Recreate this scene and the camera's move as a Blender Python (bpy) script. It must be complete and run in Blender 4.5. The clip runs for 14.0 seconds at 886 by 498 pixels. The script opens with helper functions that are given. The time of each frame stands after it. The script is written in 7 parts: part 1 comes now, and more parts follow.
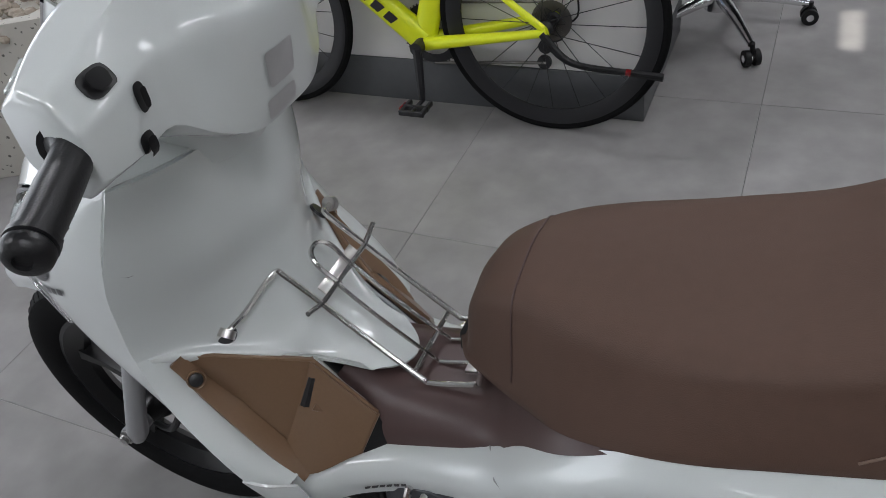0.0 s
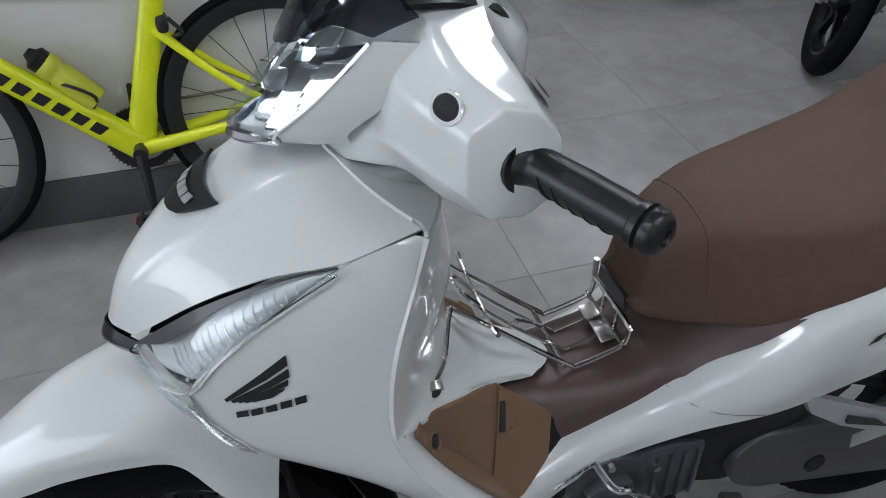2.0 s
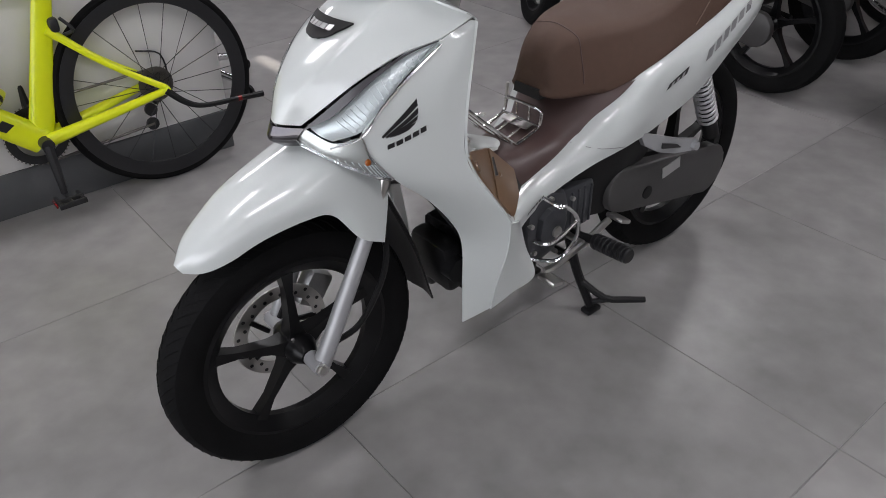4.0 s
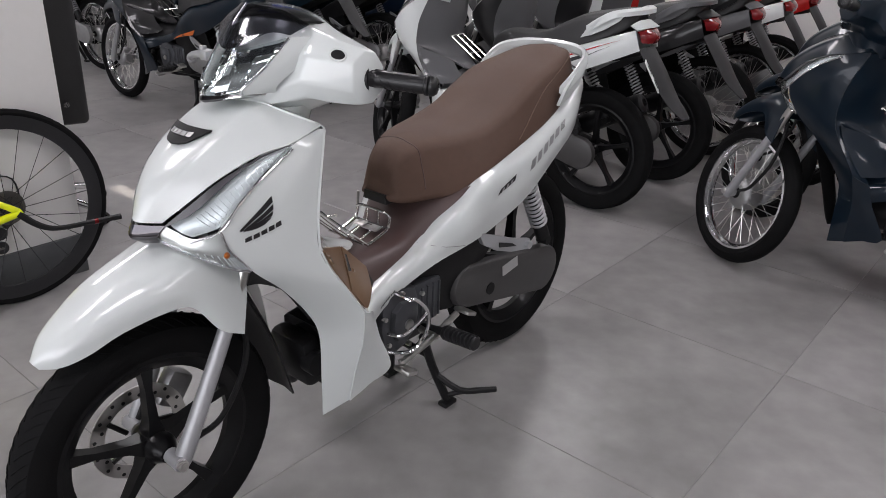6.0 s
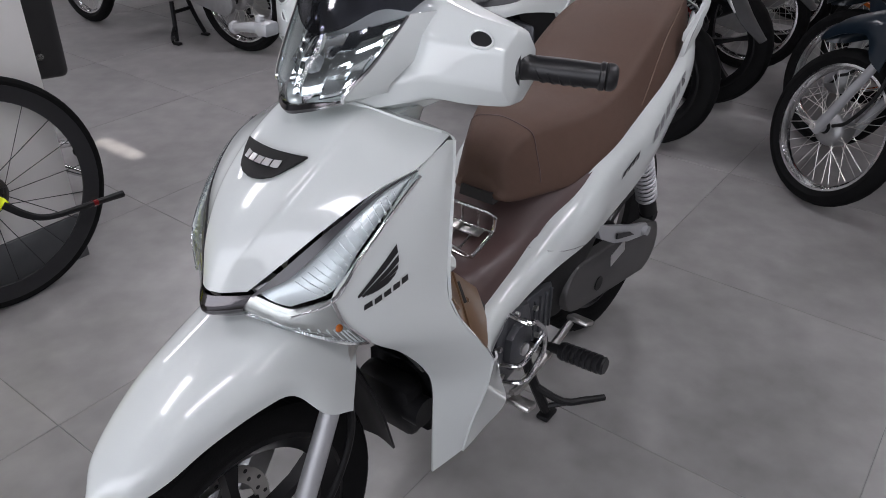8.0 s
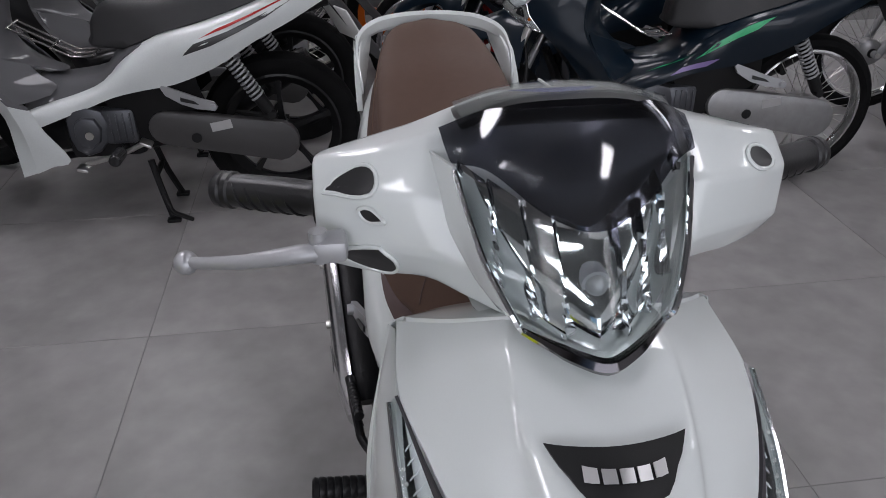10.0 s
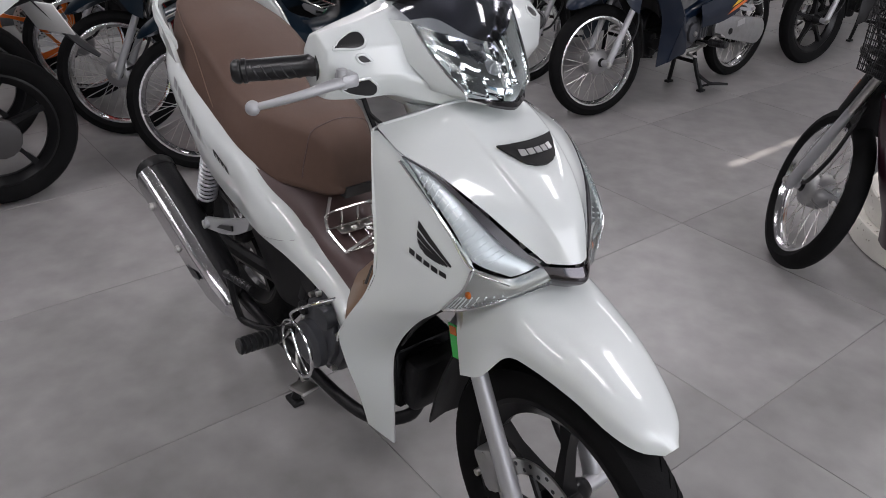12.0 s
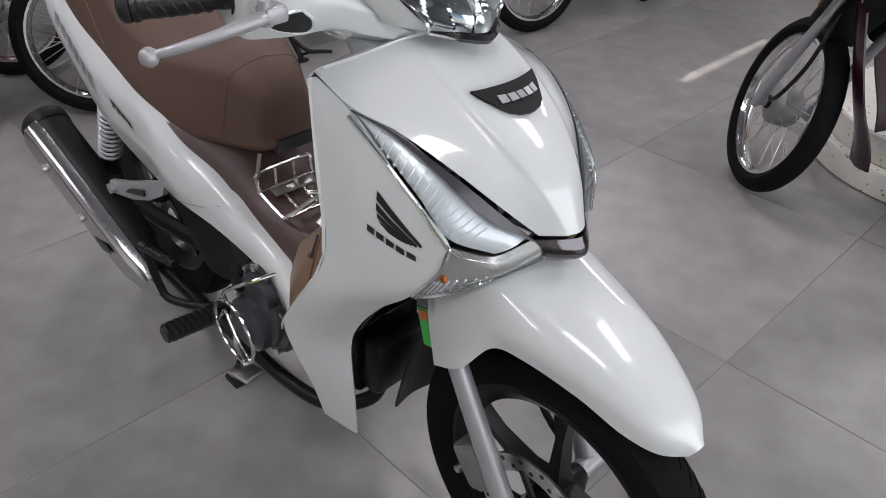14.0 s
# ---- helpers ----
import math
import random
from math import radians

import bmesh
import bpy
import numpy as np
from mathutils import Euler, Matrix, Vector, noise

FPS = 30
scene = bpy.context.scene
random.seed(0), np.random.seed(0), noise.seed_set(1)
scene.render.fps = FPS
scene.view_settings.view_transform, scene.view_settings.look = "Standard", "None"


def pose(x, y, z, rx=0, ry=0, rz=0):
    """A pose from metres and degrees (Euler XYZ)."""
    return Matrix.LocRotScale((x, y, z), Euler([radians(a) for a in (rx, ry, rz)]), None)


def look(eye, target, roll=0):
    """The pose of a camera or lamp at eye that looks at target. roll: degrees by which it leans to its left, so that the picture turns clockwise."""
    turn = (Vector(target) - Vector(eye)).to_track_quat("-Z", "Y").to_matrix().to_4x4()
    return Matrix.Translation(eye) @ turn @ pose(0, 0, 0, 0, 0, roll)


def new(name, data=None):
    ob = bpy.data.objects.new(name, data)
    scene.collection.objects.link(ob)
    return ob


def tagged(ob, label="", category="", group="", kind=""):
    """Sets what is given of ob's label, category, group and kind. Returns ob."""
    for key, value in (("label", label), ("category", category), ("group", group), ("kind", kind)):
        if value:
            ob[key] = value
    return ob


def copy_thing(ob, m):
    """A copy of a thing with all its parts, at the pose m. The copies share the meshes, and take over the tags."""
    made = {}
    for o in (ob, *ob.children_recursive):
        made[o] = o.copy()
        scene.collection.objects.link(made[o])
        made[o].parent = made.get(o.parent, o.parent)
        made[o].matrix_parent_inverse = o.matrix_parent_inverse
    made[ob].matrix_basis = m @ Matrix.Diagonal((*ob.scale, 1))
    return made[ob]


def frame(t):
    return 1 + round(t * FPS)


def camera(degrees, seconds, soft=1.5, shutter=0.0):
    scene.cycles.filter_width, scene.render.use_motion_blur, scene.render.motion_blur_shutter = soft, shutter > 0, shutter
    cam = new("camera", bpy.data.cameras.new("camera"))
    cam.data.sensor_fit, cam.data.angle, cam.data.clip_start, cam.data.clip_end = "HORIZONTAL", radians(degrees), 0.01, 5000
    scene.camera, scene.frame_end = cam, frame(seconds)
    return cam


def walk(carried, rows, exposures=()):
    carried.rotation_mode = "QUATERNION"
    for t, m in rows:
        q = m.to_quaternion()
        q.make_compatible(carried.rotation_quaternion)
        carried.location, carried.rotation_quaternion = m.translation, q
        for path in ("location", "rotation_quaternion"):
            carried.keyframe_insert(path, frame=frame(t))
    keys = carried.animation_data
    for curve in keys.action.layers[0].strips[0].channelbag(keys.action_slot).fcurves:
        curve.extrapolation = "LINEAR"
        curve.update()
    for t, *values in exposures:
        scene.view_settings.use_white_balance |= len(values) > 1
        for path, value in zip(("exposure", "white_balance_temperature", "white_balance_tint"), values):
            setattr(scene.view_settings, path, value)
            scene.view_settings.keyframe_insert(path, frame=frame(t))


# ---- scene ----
# ---- camera ----
cam = camera(59.89, 14.0, soft=0.9, shutter=0.0)
PATH = [
    (0, (-0.9394, 0.5606, 1.3148), (-0.1800, -0.7531, 0.0119), -10.70),
    (0.5, (-0.8210, 0.6929, 1.3413), (-0.2312, -0.7936, 0.1403), -3.18),
    (1, (-0.6495, 0.8372, 1.3340), (-0.3718, -0.7682, 0.1740), -2.11),
    (1.5, (-0.4445, 0.7850, 1.3141), (-0.4381, -0.8270, 0.1302), -4.24),
    (2, (-0.2073, 0.7180, 1.3320), (-0.6245, -0.8253, 0.1303), -1.23),
    (2.5, (0.0692, 0.8065, 1.3402), (-0.6418, -0.6158, 0.1272), -4.23),
    (2.7, (0.1260, 0.8524, 1.3436), (-0.6757, -0.5126, 0.1213), -3.84),
    (4.8, (0.6669, 1.2389, 1.3277), (-0.5085, -0.0777, 0.3870), -0.34),
    (5, (0.6673, 1.2516, 1.3330), (-0.5629, -0.0615, 0.4598), 0.07),
    (5.5, (0.6567, 1.2763, 1.3311), (-0.7394, 0.0879, 0.5318), 2.03),
    (6, (0.6313, 1.2725, 1.3162), (-0.7785, 0.1100, 0.5031), 2.04),
    (6.5, (0.5062, 1.2086, 1.3256), (-0.7779, -0.0754, 0.4875), -0.23),
    (7, (0.4152, 1.1330, 1.3136), (-0.7138, -0.1901, 0.3263), -1.16),
    (7.5, (0.4277, 0.9464, 1.3316), (-0.7442, -0.2655, 0.2555), 0.24),
    (8, (0.4689, 0.7455, 1.3495), (-0.8971, -0.2711, 0.3005), 0.75),
    (8.5, (0.4359, 0.4955, 1.3324), (-0.9735, -0.4681, 0.2907), -0.70),
    (8.7, (0.4007, 0.3750, 1.3310), (-1.0481, -0.5277, 0.2889), -0.05),
    (10.8, (0.2367, -0.4817, 1.3436), (-1.2021, 0.4874, 0.3483), -0.39),
    (11, (0.2838, -0.5657, 1.3414), (-1.0652, 0.5274, 0.3488), 0.39),
    (11.5, (0.4792, -0.7016, 1.3524), (-0.7698, 0.5088, 0.3650), 0.39),
    (12, (0.6446, -0.7963, 1.3539), (-0.7183, 0.2927, 0.3759), 1.49),
    (12.5, (0.6765, -0.9009, 1.3572), (-0.6364, 0.2654, 0.4002), 0.25),
    (13, (0.6499, -0.9943, 1.3622), (-0.5996, 0.2442, 0.4110), 0.41),
    (13.5, (0.5676, -0.8949, 1.3361), (-0.6595, 0.3550, 0.3709), -0.09),
    (14, (0.4324, -0.6798, 1.2982), (-0.7314, 0.4692, 0.1470), 1.30),
]
walk(cam, [(t, look(eye, target, roll)) for t, eye, target, roll in PATH], exposures=[(0.0, -0.28, 6350, 7.5), (1.0, -0.16, 6200, 7.5), (2.0, -0.28, 6150, 7.5), (2.5, -0.44, 6100, 7.5), (2.7, -0.42, 6150, 7.5), (5.0, 0.02, 6650, 13.0), (7.0, 0.02, 6500, 13.0), (8.5, -0.3, 6350, 13.0), (10.8, -0.45, 6400, 13.0), (11.0, -0.42, 6400, 13.0), (11.5, -0.26, 6500, 13.0), (12.0, -0.05, 6550, 13.0), (12.5, 0.04, 6550, 13.0), (13.5, 0.0, 6550, 13.0), (14.0, -0.03, 6550, 13.0)])

# ---- light ----
sky_world = bpy.data.worlds.new("sky")
scene.world = sky_world
sky_world.use_nodes = True
wn = sky_world.node_tree
sky = wn.nodes.new("ShaderNodeTexSky")
sky.sky_type, sky.sun_disc = "NISHITA", False
sky.sun_elevation, sky.sun_rotation = radians(62), radians(270)
wn.nodes["Background"].inputs["Strength"].default_value = 0.1
wn.links.new(sky.outputs[0], wn.nodes["Background"].inputs["Color"])
sun = new("sun", bpy.data.lights.new("sun", "SUN"))
sun.data.energy, sun.data.angle, sun.data.color = 5.0, radians(0.5), (1.0, 0.94, 0.85)
sun.matrix_world = look((2.0, 0.0, 6.0), (2.0 + math.cos(radians(62)), 0.0, 6.0 - math.sin(radians(62))))


def area_lamp(x, y, z, sx, sy, watts, tone=(1, 1, 1)):
    lamp = new("lamp", bpy.data.lights.new("lamp", "AREA"))
    lamp.data.shape, lamp.data.size, lamp.data.size_y = "RECTANGLE", sx, sy
    lamp.data.energy, lamp.data.color = watts, tone
    lamp.location = (x, y, z)
    return lamp


CEIL = 3.4
# unseen panel lamps; the last two are added to brighten the far floor
LAMPS = [(1.3, -1.6), (1.3, 1.6), (-1.7, -1.6), (-1.7, 1.6), (-4.6, -1.6), (-4.6, 1.6), (-3.2, -4.8), (-3.2, 4.8), (-0.2, -4.8), (-0.2, 4.8)]
for lx, ly in LAMPS:
    area_lamp(lx, ly, CEIL - 0.09, 1.2, 0.55, 24 if lx > -2 and abs(ly) < 2 else (28 if lx > -1 and ly < 0 else 15), (0.975, 0.935, 0.995))
# area lamp added at the unseen shop front, standing in for its daylight
door_light = area_lamp(6.3, 1.2, 1.75, 3.1, 9.0, 300, (0.95, 0.95, 1.0))
door_light.rotation_euler = (0, radians(90), 0)

# ---- mesh helpers ----
V = Vector


def catmull(pts, n, closed=False):
    """A smooth line through the points, n steps a span."""
    P = np.array(pts, float)
    if len(P) < 3 or n < 2:
        return P
    out, m = [], len(P)
    spans = m if closed else m - 1
    for i in range(spans):
        if closed:
            a, b, c, d = P[(i - 1) % m], P[i], P[(i + 1) % m], P[(i + 2) % m]
        else:
            b, c = P[i], P[i + 1]
            a = P[i - 1] if i else 2 * b - c
            d = P[i + 2] if i + 2 < m else 2 * c - b
        for k in range(n):
            t = k / n
            out.append(0.5 * (2 * b + (c - a) * t + (2 * a - 5 * b + 4 * c - d) * t * t + (3 * b - a - 3 * c + d) * t ** 3))
    if not closed:
        out.append(P[-1])
    return np.array(out)


def surface(rows, nu, nv, closed_v=False):
    """A smooth sheet through a net of points."""
    R = np.array([catmull(r, nv, closed_v) for r in np.array(rows, float)])
    return np.array([catmull(R[:, j], nu) for j in range(R.shape[1])]).transpose(1, 0, 2)


class Mesh:
    """Collects points and faces for one part."""

    def __init__(self):
        self.v, self.f = [], []

    def add(self, verts, faces):
        o = len(self.v)
        self.v += [tuple(float(c) for c in p) for p in verts]
        self.f += [tuple(i + o for i in f) for f in faces]
        return self

    def tube(self, pts, r, n=8, smooth=0, closed=False):
        P = catmull(pts, smooth, closed) if smooth else np.array(pts, float)
        m = len(P)
        rr = np.interp(np.linspace(0, 1, m), np.linspace(0, 1, len(r)), r) if isinstance(r, (list, tuple)) else np.full(m, r)
        tan = np.array([P[(i + 1) % m] - P[(i - 1) % m] for i in range(m)]) if closed else np.gradient(P, axis=0)
        tan /= np.linalg.norm(tan, axis=1)[:, None] + 1e-12
        up = np.array([0, 0, 1.0]) if abs(tan[0][2]) < 0.9 else np.array([1.0, 0, 0])
        verts = []
        for i in range(m):
            side = np.cross(tan[i], up)
            side /= np.linalg.norm(side) + 1e-12
            up = np.cross(side, tan[i])
            for k in range(n):
                a = 2 * math.pi * k / n
                verts.append(P[i] + rr[i] * (math.cos(a) * side + math.sin(a) * up))
        faces = [(i * n + k, i * n + (k + 1) % n, (i + 1) % m * n + (k + 1) % n, (i + 1) % m * n + k)
                 for i in range(m if closed else m - 1) for k in range(n)]
        if not closed:
            faces += [tuple(range(n))[::-1], tuple((m - 1) * n + k for k in range(n))]
        return self.add(verts, faces)

    def cyl(self, a, b, r, n=16):
        return self.tube([a, b], [r, r] if not isinstance(r, (list, tuple)) else r, n)

    def lathe(self, profile, centre, axis, n=32, closed=False):
        """Turns (radius, offset along axis) points about the axis."""
        ax = V(axis).normalized()
        s = ax.orthogonal().normalized()
        u = ax.cross(s)
        c, m = V(centre), len(profile)
        verts = [c + ax * h + (s * math.cos(2 * math.pi * k / n) + u * math.sin(2 * math.pi * k / n)) * r for k in range(n) for r, h in profile]
        faces = [(k * m + j, (k + 1) % n * m + j, (k + 1) % n * m + (j + 1) % m, k * m + (j + 1) % m)
                 for k in range(n) for j in range(m if closed else m - 1)]
        if not closed:
            faces += [tuple(k * m for k in range(n)), tuple(k * m + m - 1 for k in range(n))[::-1]]
        return self.add(verts, faces)

    def ball(self, c, r, n=10):
        rr = r if isinstance(r, (list, tuple)) else (r, r, r)
        verts, faces = [], []
        for i in range(n + 1):
            th = math.pi * i / n
            for k in range(2 * n):
                ph = math.pi * k / n
                verts.append((c[0] + rr[0] * math.sin(th) * math.cos(ph), c[1] + rr[1] * math.sin(th) * math.sin(ph), c[2] + rr[2] * math.cos(th)))
        for i in range(n):
            for k in range(2 * n):
                a, b = i * 2 * n + k, i * 2 * n + (k + 1) % (2 * n)
                faces.append((a, a + 2 * n, b + 2 * n, b) if i else (a, a + 2 * n, b + 2 * n))
        return self.add(verts, faces)

    def box(self, c, size, rot=(0, 0, 0), bevel=0.0, seg=2):
        bm = bmesh.new()
        m = Matrix.LocRotScale(c, Euler([radians(a) for a in rot]), None)
        bmesh.ops.create_cube(bm, size=1.0, matrix=Matrix.Diagonal((*size, 1)))
        if bevel:
            bmesh.ops.bevel(bm, geom=list(bm.edges), offset=bevel, segments=seg, profile=0.5, affect="EDGES")
        bmesh.ops.transform(bm, matrix=m, verts=list(bm.verts))
        return self.take(bm)

    def take(self, bm):
        bm.verts.index_update()
        self.add([v.co for v in bm.verts], [[v.index for v in f.verts] for f in bm.faces])
        bm.free()
        return self

    def sheet(self, grid, thick=0.0, closed_v=False):
        """A net of points as a skin, thickened away from its face."""
        G = np.array(grid, float)
        a, b = G.shape[:2]
        nb = b if closed_v else b - 1
        quads = [(i * b + j, i * b + (j + 1) % b, (i + 1) * b + (j + 1) % b, (i + 1) * b + j) for i in range(a - 1) for j in range(nb)]
        if not thick:
            return self.add(G.reshape(-1, 3), quads)
        du = np.gradient(G, axis=0)
        dv = (np.roll(G, -1, 1) - np.roll(G, 1, 1)) if closed_v else np.gradient(G, axis=1)
        nrm = np.cross(dv, du)
        nrm /= np.linalg.norm(nrm, axis=2)[:, :, None] + 1e-9
        H = G - nrm * thick
        o = a * b
        faces = list(quads) + [tuple(i + o for i in q[::-1]) for q in quads]
        rim = []
        if not closed_v:
            rim = [(0, j) for j in range(b)] + [(i, b - 1) for i in range(1, a)] + [(a - 1, j) for j in range(b - 2, -1, -1)] + [(i, 0) for i in range(a - 2, 0, -1)]
            ids = [i * b + j for i, j in rim]
            faces += [(ids[k], ids[k - 1], ids[k - 1] + o, ids[k] + o) for k in range(len(ids))]
        else:
            for i in (0, a - 1):
                ids = [i * b + j for j in range(b)]
                faces += [(ids[k], ids[k - 1], ids[k - 1] + o, ids[k] + o) for k in range(b)]
        return self.add(np.concatenate([G.reshape(-1, 3), H.reshape(-1, 3)]), faces)

    def slab(self, outline, normal, thick, bevel=0.0):
        """A plate with the given outline, thick along normal."""
        bm = bmesh.new()
        nv = V(normal).normalized()
        lo = [bm.verts.new(V(p)) for p in outline]
        hi = [bm.verts.new(V(p) + nv * thick) for p in outline]
        n = len(lo)
        top = bm.faces.new(hi)
        bm.faces.new(lo[::-1])
        for k in range(n):
            bm.faces.new((lo[k], lo[(k + 1) % n], hi[(k + 1) % n], hi[k]))
        if bevel:
            bmesh.ops.bevel(bm, geom=list(top.edges), offset=bevel, segments=2, profile=0.5, affect="EDGES")
        bmesh.ops.recalc_face_normals(bm, faces=list(bm.faces))
        return self.take(bm)

    def loft(self, rings, cap=True):
        """Skin over closed rings with as many points each."""
        R = np.array(rings, float)
        a, b = R.shape[:2]
        self.sheet(R, 0, True)
        if cap:
            o = len(self.v) - a * b
            self.f += [tuple(o + j for j in range(b))[::-1], tuple(o + (a - 1) * b + j for j in range(b))]
        return self

    def mirror(self):
        """The same part on the other side."""
        m = Mesh()
        m.v = [(x, -y, z) for x, y, z in self.v]
        m.f = [f[::-1] for f in self.f]
        return m

    def moved(self, mat):
        m = Mesh()
        m.v = [tuple(mat @ V(p)) for p in self.v]
        m.f = list(self.f)
        return m


def data_of(name, mesh, material, sharp=38):
    me = bpy.data.meshes.new(name)
    me.from_pydata(mesh.v, [], mesh.f)
    me.validate()
    bm = bmesh.new()
    bm.from_mesh(me)
    bmesh.ops.remove_doubles(bm, verts=list(bm.verts), dist=1e-5)
    bmesh.ops.recalc_face_normals(bm, faces=list(bm.faces))
    bm.to_mesh(me)
    bm.free()
    me.shade_smooth()
    me.set_sharp_from_angle(angle=radians(sharp))
    me.materials.append(material)
    return me


def part(name, mesh, material, parent=None, label="", at=None, sharp=38):
    ob = new(name, mesh if isinstance(mesh, bpy.types.Mesh) else data_of(name, mesh, material, sharp))
    ob.parent = parent
    if at is not None:
        ob.matrix_basis = at
    return tagged(ob, label)


def thing(name, label, category, group="", at=None, kind=""):
    ob = new(name)
    ob.empty_display_size = 0.1
    if at is not None:
        ob.matrix_basis = at
    return tagged(ob, label, category, group, kind)


def flip(outline):
    return [(x, -y, z) for x, y, z in outline]


# ---- materials ----
def surface_mat(name, colour, rough=0.5, metal=0.0, vary=0.06, grain=40.0, bump=0.0, bump_scale=200.0, coat=0.0,
                dirt=0.0, dirt_colour=(0.2, 0.18, 0.15), per_object=0.0, spec=0.5, rough_vary=0.08, bump_dist=0.002, coat_rough=0.09):
    """A painted, moulded or metal surface with fine and broad variation."""
    mat = bpy.data.materials.new(name)
    mat.use_nodes = True
    nt = mat.node_tree
    N, L = nt.nodes, nt.links
    b = N["Principled BSDF"]
    b.inputs["Metallic"].default_value = metal
    b.inputs["Specular IOR Level"].default_value = spec
    if coat:
        b.inputs["Coat Weight"].default_value, b.inputs["Coat Roughness"].default_value = coat, coat_rough
    co = N.new("ShaderNodeTexCoord")
    fine, broad = N.new("ShaderNodeTexNoise"), N.new("ShaderNodeTexNoise")
    fine.inputs["Scale"].default_value, fine.inputs["Detail"].default_value = grain, 6
    broad.inputs["Scale"].default_value, broad.inputs["Detail"].default_value = 2.3, 4
    for tex in (fine, broad):
        L.new(co.outputs["Object"], tex.inputs["Vector"])
    add = N.new("ShaderNodeMath")
    add.operation = "ADD"
    L.new(fine.outputs["Fac"], add.inputs[0])
    L.new(broad.outputs["Fac"], add.inputs[1])
    last = add.outputs[0]
    if per_object:
        info, mul, more = N.new("ShaderNodeObjectInfo"), N.new("ShaderNodeMath"), N.new("ShaderNodeMath")
        mul.operation, mul.inputs[1].default_value = "MULTIPLY", per_object
        more.operation = "ADD"
        L.new(info.outputs["Random"], mul.inputs[0])
        L.new(mul.outputs[0], more.inputs[0])
        L.new(last, more.inputs[1])
        last = more.outputs[0]
    ramp = N.new("ShaderNodeMapRange")
    ramp.inputs["From Min"].default_value, ramp.inputs["From Max"].default_value = 0.6, 1.4 + per_object
    ramp.inputs["To Min"].default_value, ramp.inputs["To Max"].default_value = 1 - vary, 1 + vary
    L.new(last, ramp.inputs["Value"])
    tint = N.new("ShaderNodeVectorMath")
    tint.operation = "SCALE"
    tint.inputs[0].default_value = colour[:3]
    L.new(ramp.outputs[0], tint.inputs["Scale"])
    shade = tint.outputs[0]
    if dirt:
        spots, mask, mix = N.new("ShaderNodeTexNoise"), N.new("ShaderNodeMapRange"), N.new("ShaderNodeMix")
        spots.inputs["Scale"].default_value, spots.inputs["Detail"].default_value = 7.0, 8
        L.new(co.outputs["Object"], spots.inputs["Vector"])
        mask.inputs["From Min"].default_value, mask.inputs["From Max"].default_value, mask.inputs["To Max"].default_value = 0.52, 0.72, dirt
        L.new(spots.outputs["Fac"], mask.inputs["Value"])
        mix.data_type = "RGBA"
        L.new(mask.outputs[0], mix.inputs["Factor"])
        L.new(shade, mix.inputs["A"])
        mix.inputs["B"].default_value = (*dirt_colour, 1)
        shade = mix.outputs["Result"]
    L.new(shade, b.inputs["Base Color"])
    rr = N.new("ShaderNodeMapRange")
    rr.inputs["To Min"].default_value, rr.inputs["To Max"].default_value = max(0.0, rough - rough_vary), min(1.0, rough + rough_vary)
    L.new(broad.outputs["Fac"], rr.inputs["Value"])
    L.new(rr.outputs[0], b.inputs["Roughness"])
    if bump:
        rough_tex, bn = N.new("ShaderNodeTexNoise"), N.new("ShaderNodeBump")
        rough_tex.inputs["Scale"].default_value = bump_scale
        L.new(co.outputs["Object"], rough_tex.inputs["Vector"])
        bn.inputs["Strength"].default_value, bn.inputs["Distance"].default_value = bump, bump_dist
        L.new(rough_tex.outputs["Fac"], bn.inputs["Height"])
        L.new(bn.outputs[0], b.inputs["Normal"])
    return mat


def clear_mat(name, colour, rough=0.03, floor=0.0):
    """Thin clear or tinted plastic: a see-through sheet with gloss."""
    mat = bpy.data.materials.new(name)
    mat.use_nodes = True
    nt = mat.node_tree
    N, L = nt.nodes, nt.links
    out = N["Material Output"]
    N.remove(N["Principled BSDF"])
    see, gloss, mix, fres = N.new("ShaderNodeBsdfTransparent"), N.new("ShaderNodeBsdfGlossy"), N.new("ShaderNodeMixShader"), N.new("ShaderNodeFresnel")
    see.inputs["Color"].default_value = (*colour, 1)
    gloss.inputs["Roughness"].default_value = rough
    fres.inputs["IOR"].default_value = 1.22
    least = N.new("ShaderNodeMath")
    least.operation, least.inputs[1].default_value = "MAXIMUM", floor
    L.new(fres.outputs[0], least.inputs[0])
    most = N.new("ShaderNodeMath")
    most.operation, most.inputs[1].default_value = "MINIMUM", max(0.22, floor + 0.2)
    L.new(least.outputs[0], most.inputs[0])
    L.new(most.outputs[0], mix.inputs[0])
    L.new(see.outputs[0], mix.inputs[1])
    L.new(gloss.outputs[0], mix.inputs[2])
    L.new(mix.outputs[0], out.inputs["Surface"])
    return mat


def glow_mat(name, colour, strength):
    mat = bpy.data.materials.new(name)
    mat.use_nodes = True
    b = mat.node_tree.nodes["Principled BSDF"]
    b.inputs["Emission Color"].default_value, b.inputs["Emission Strength"].default_value = (*colour, 1), strength
    return mat


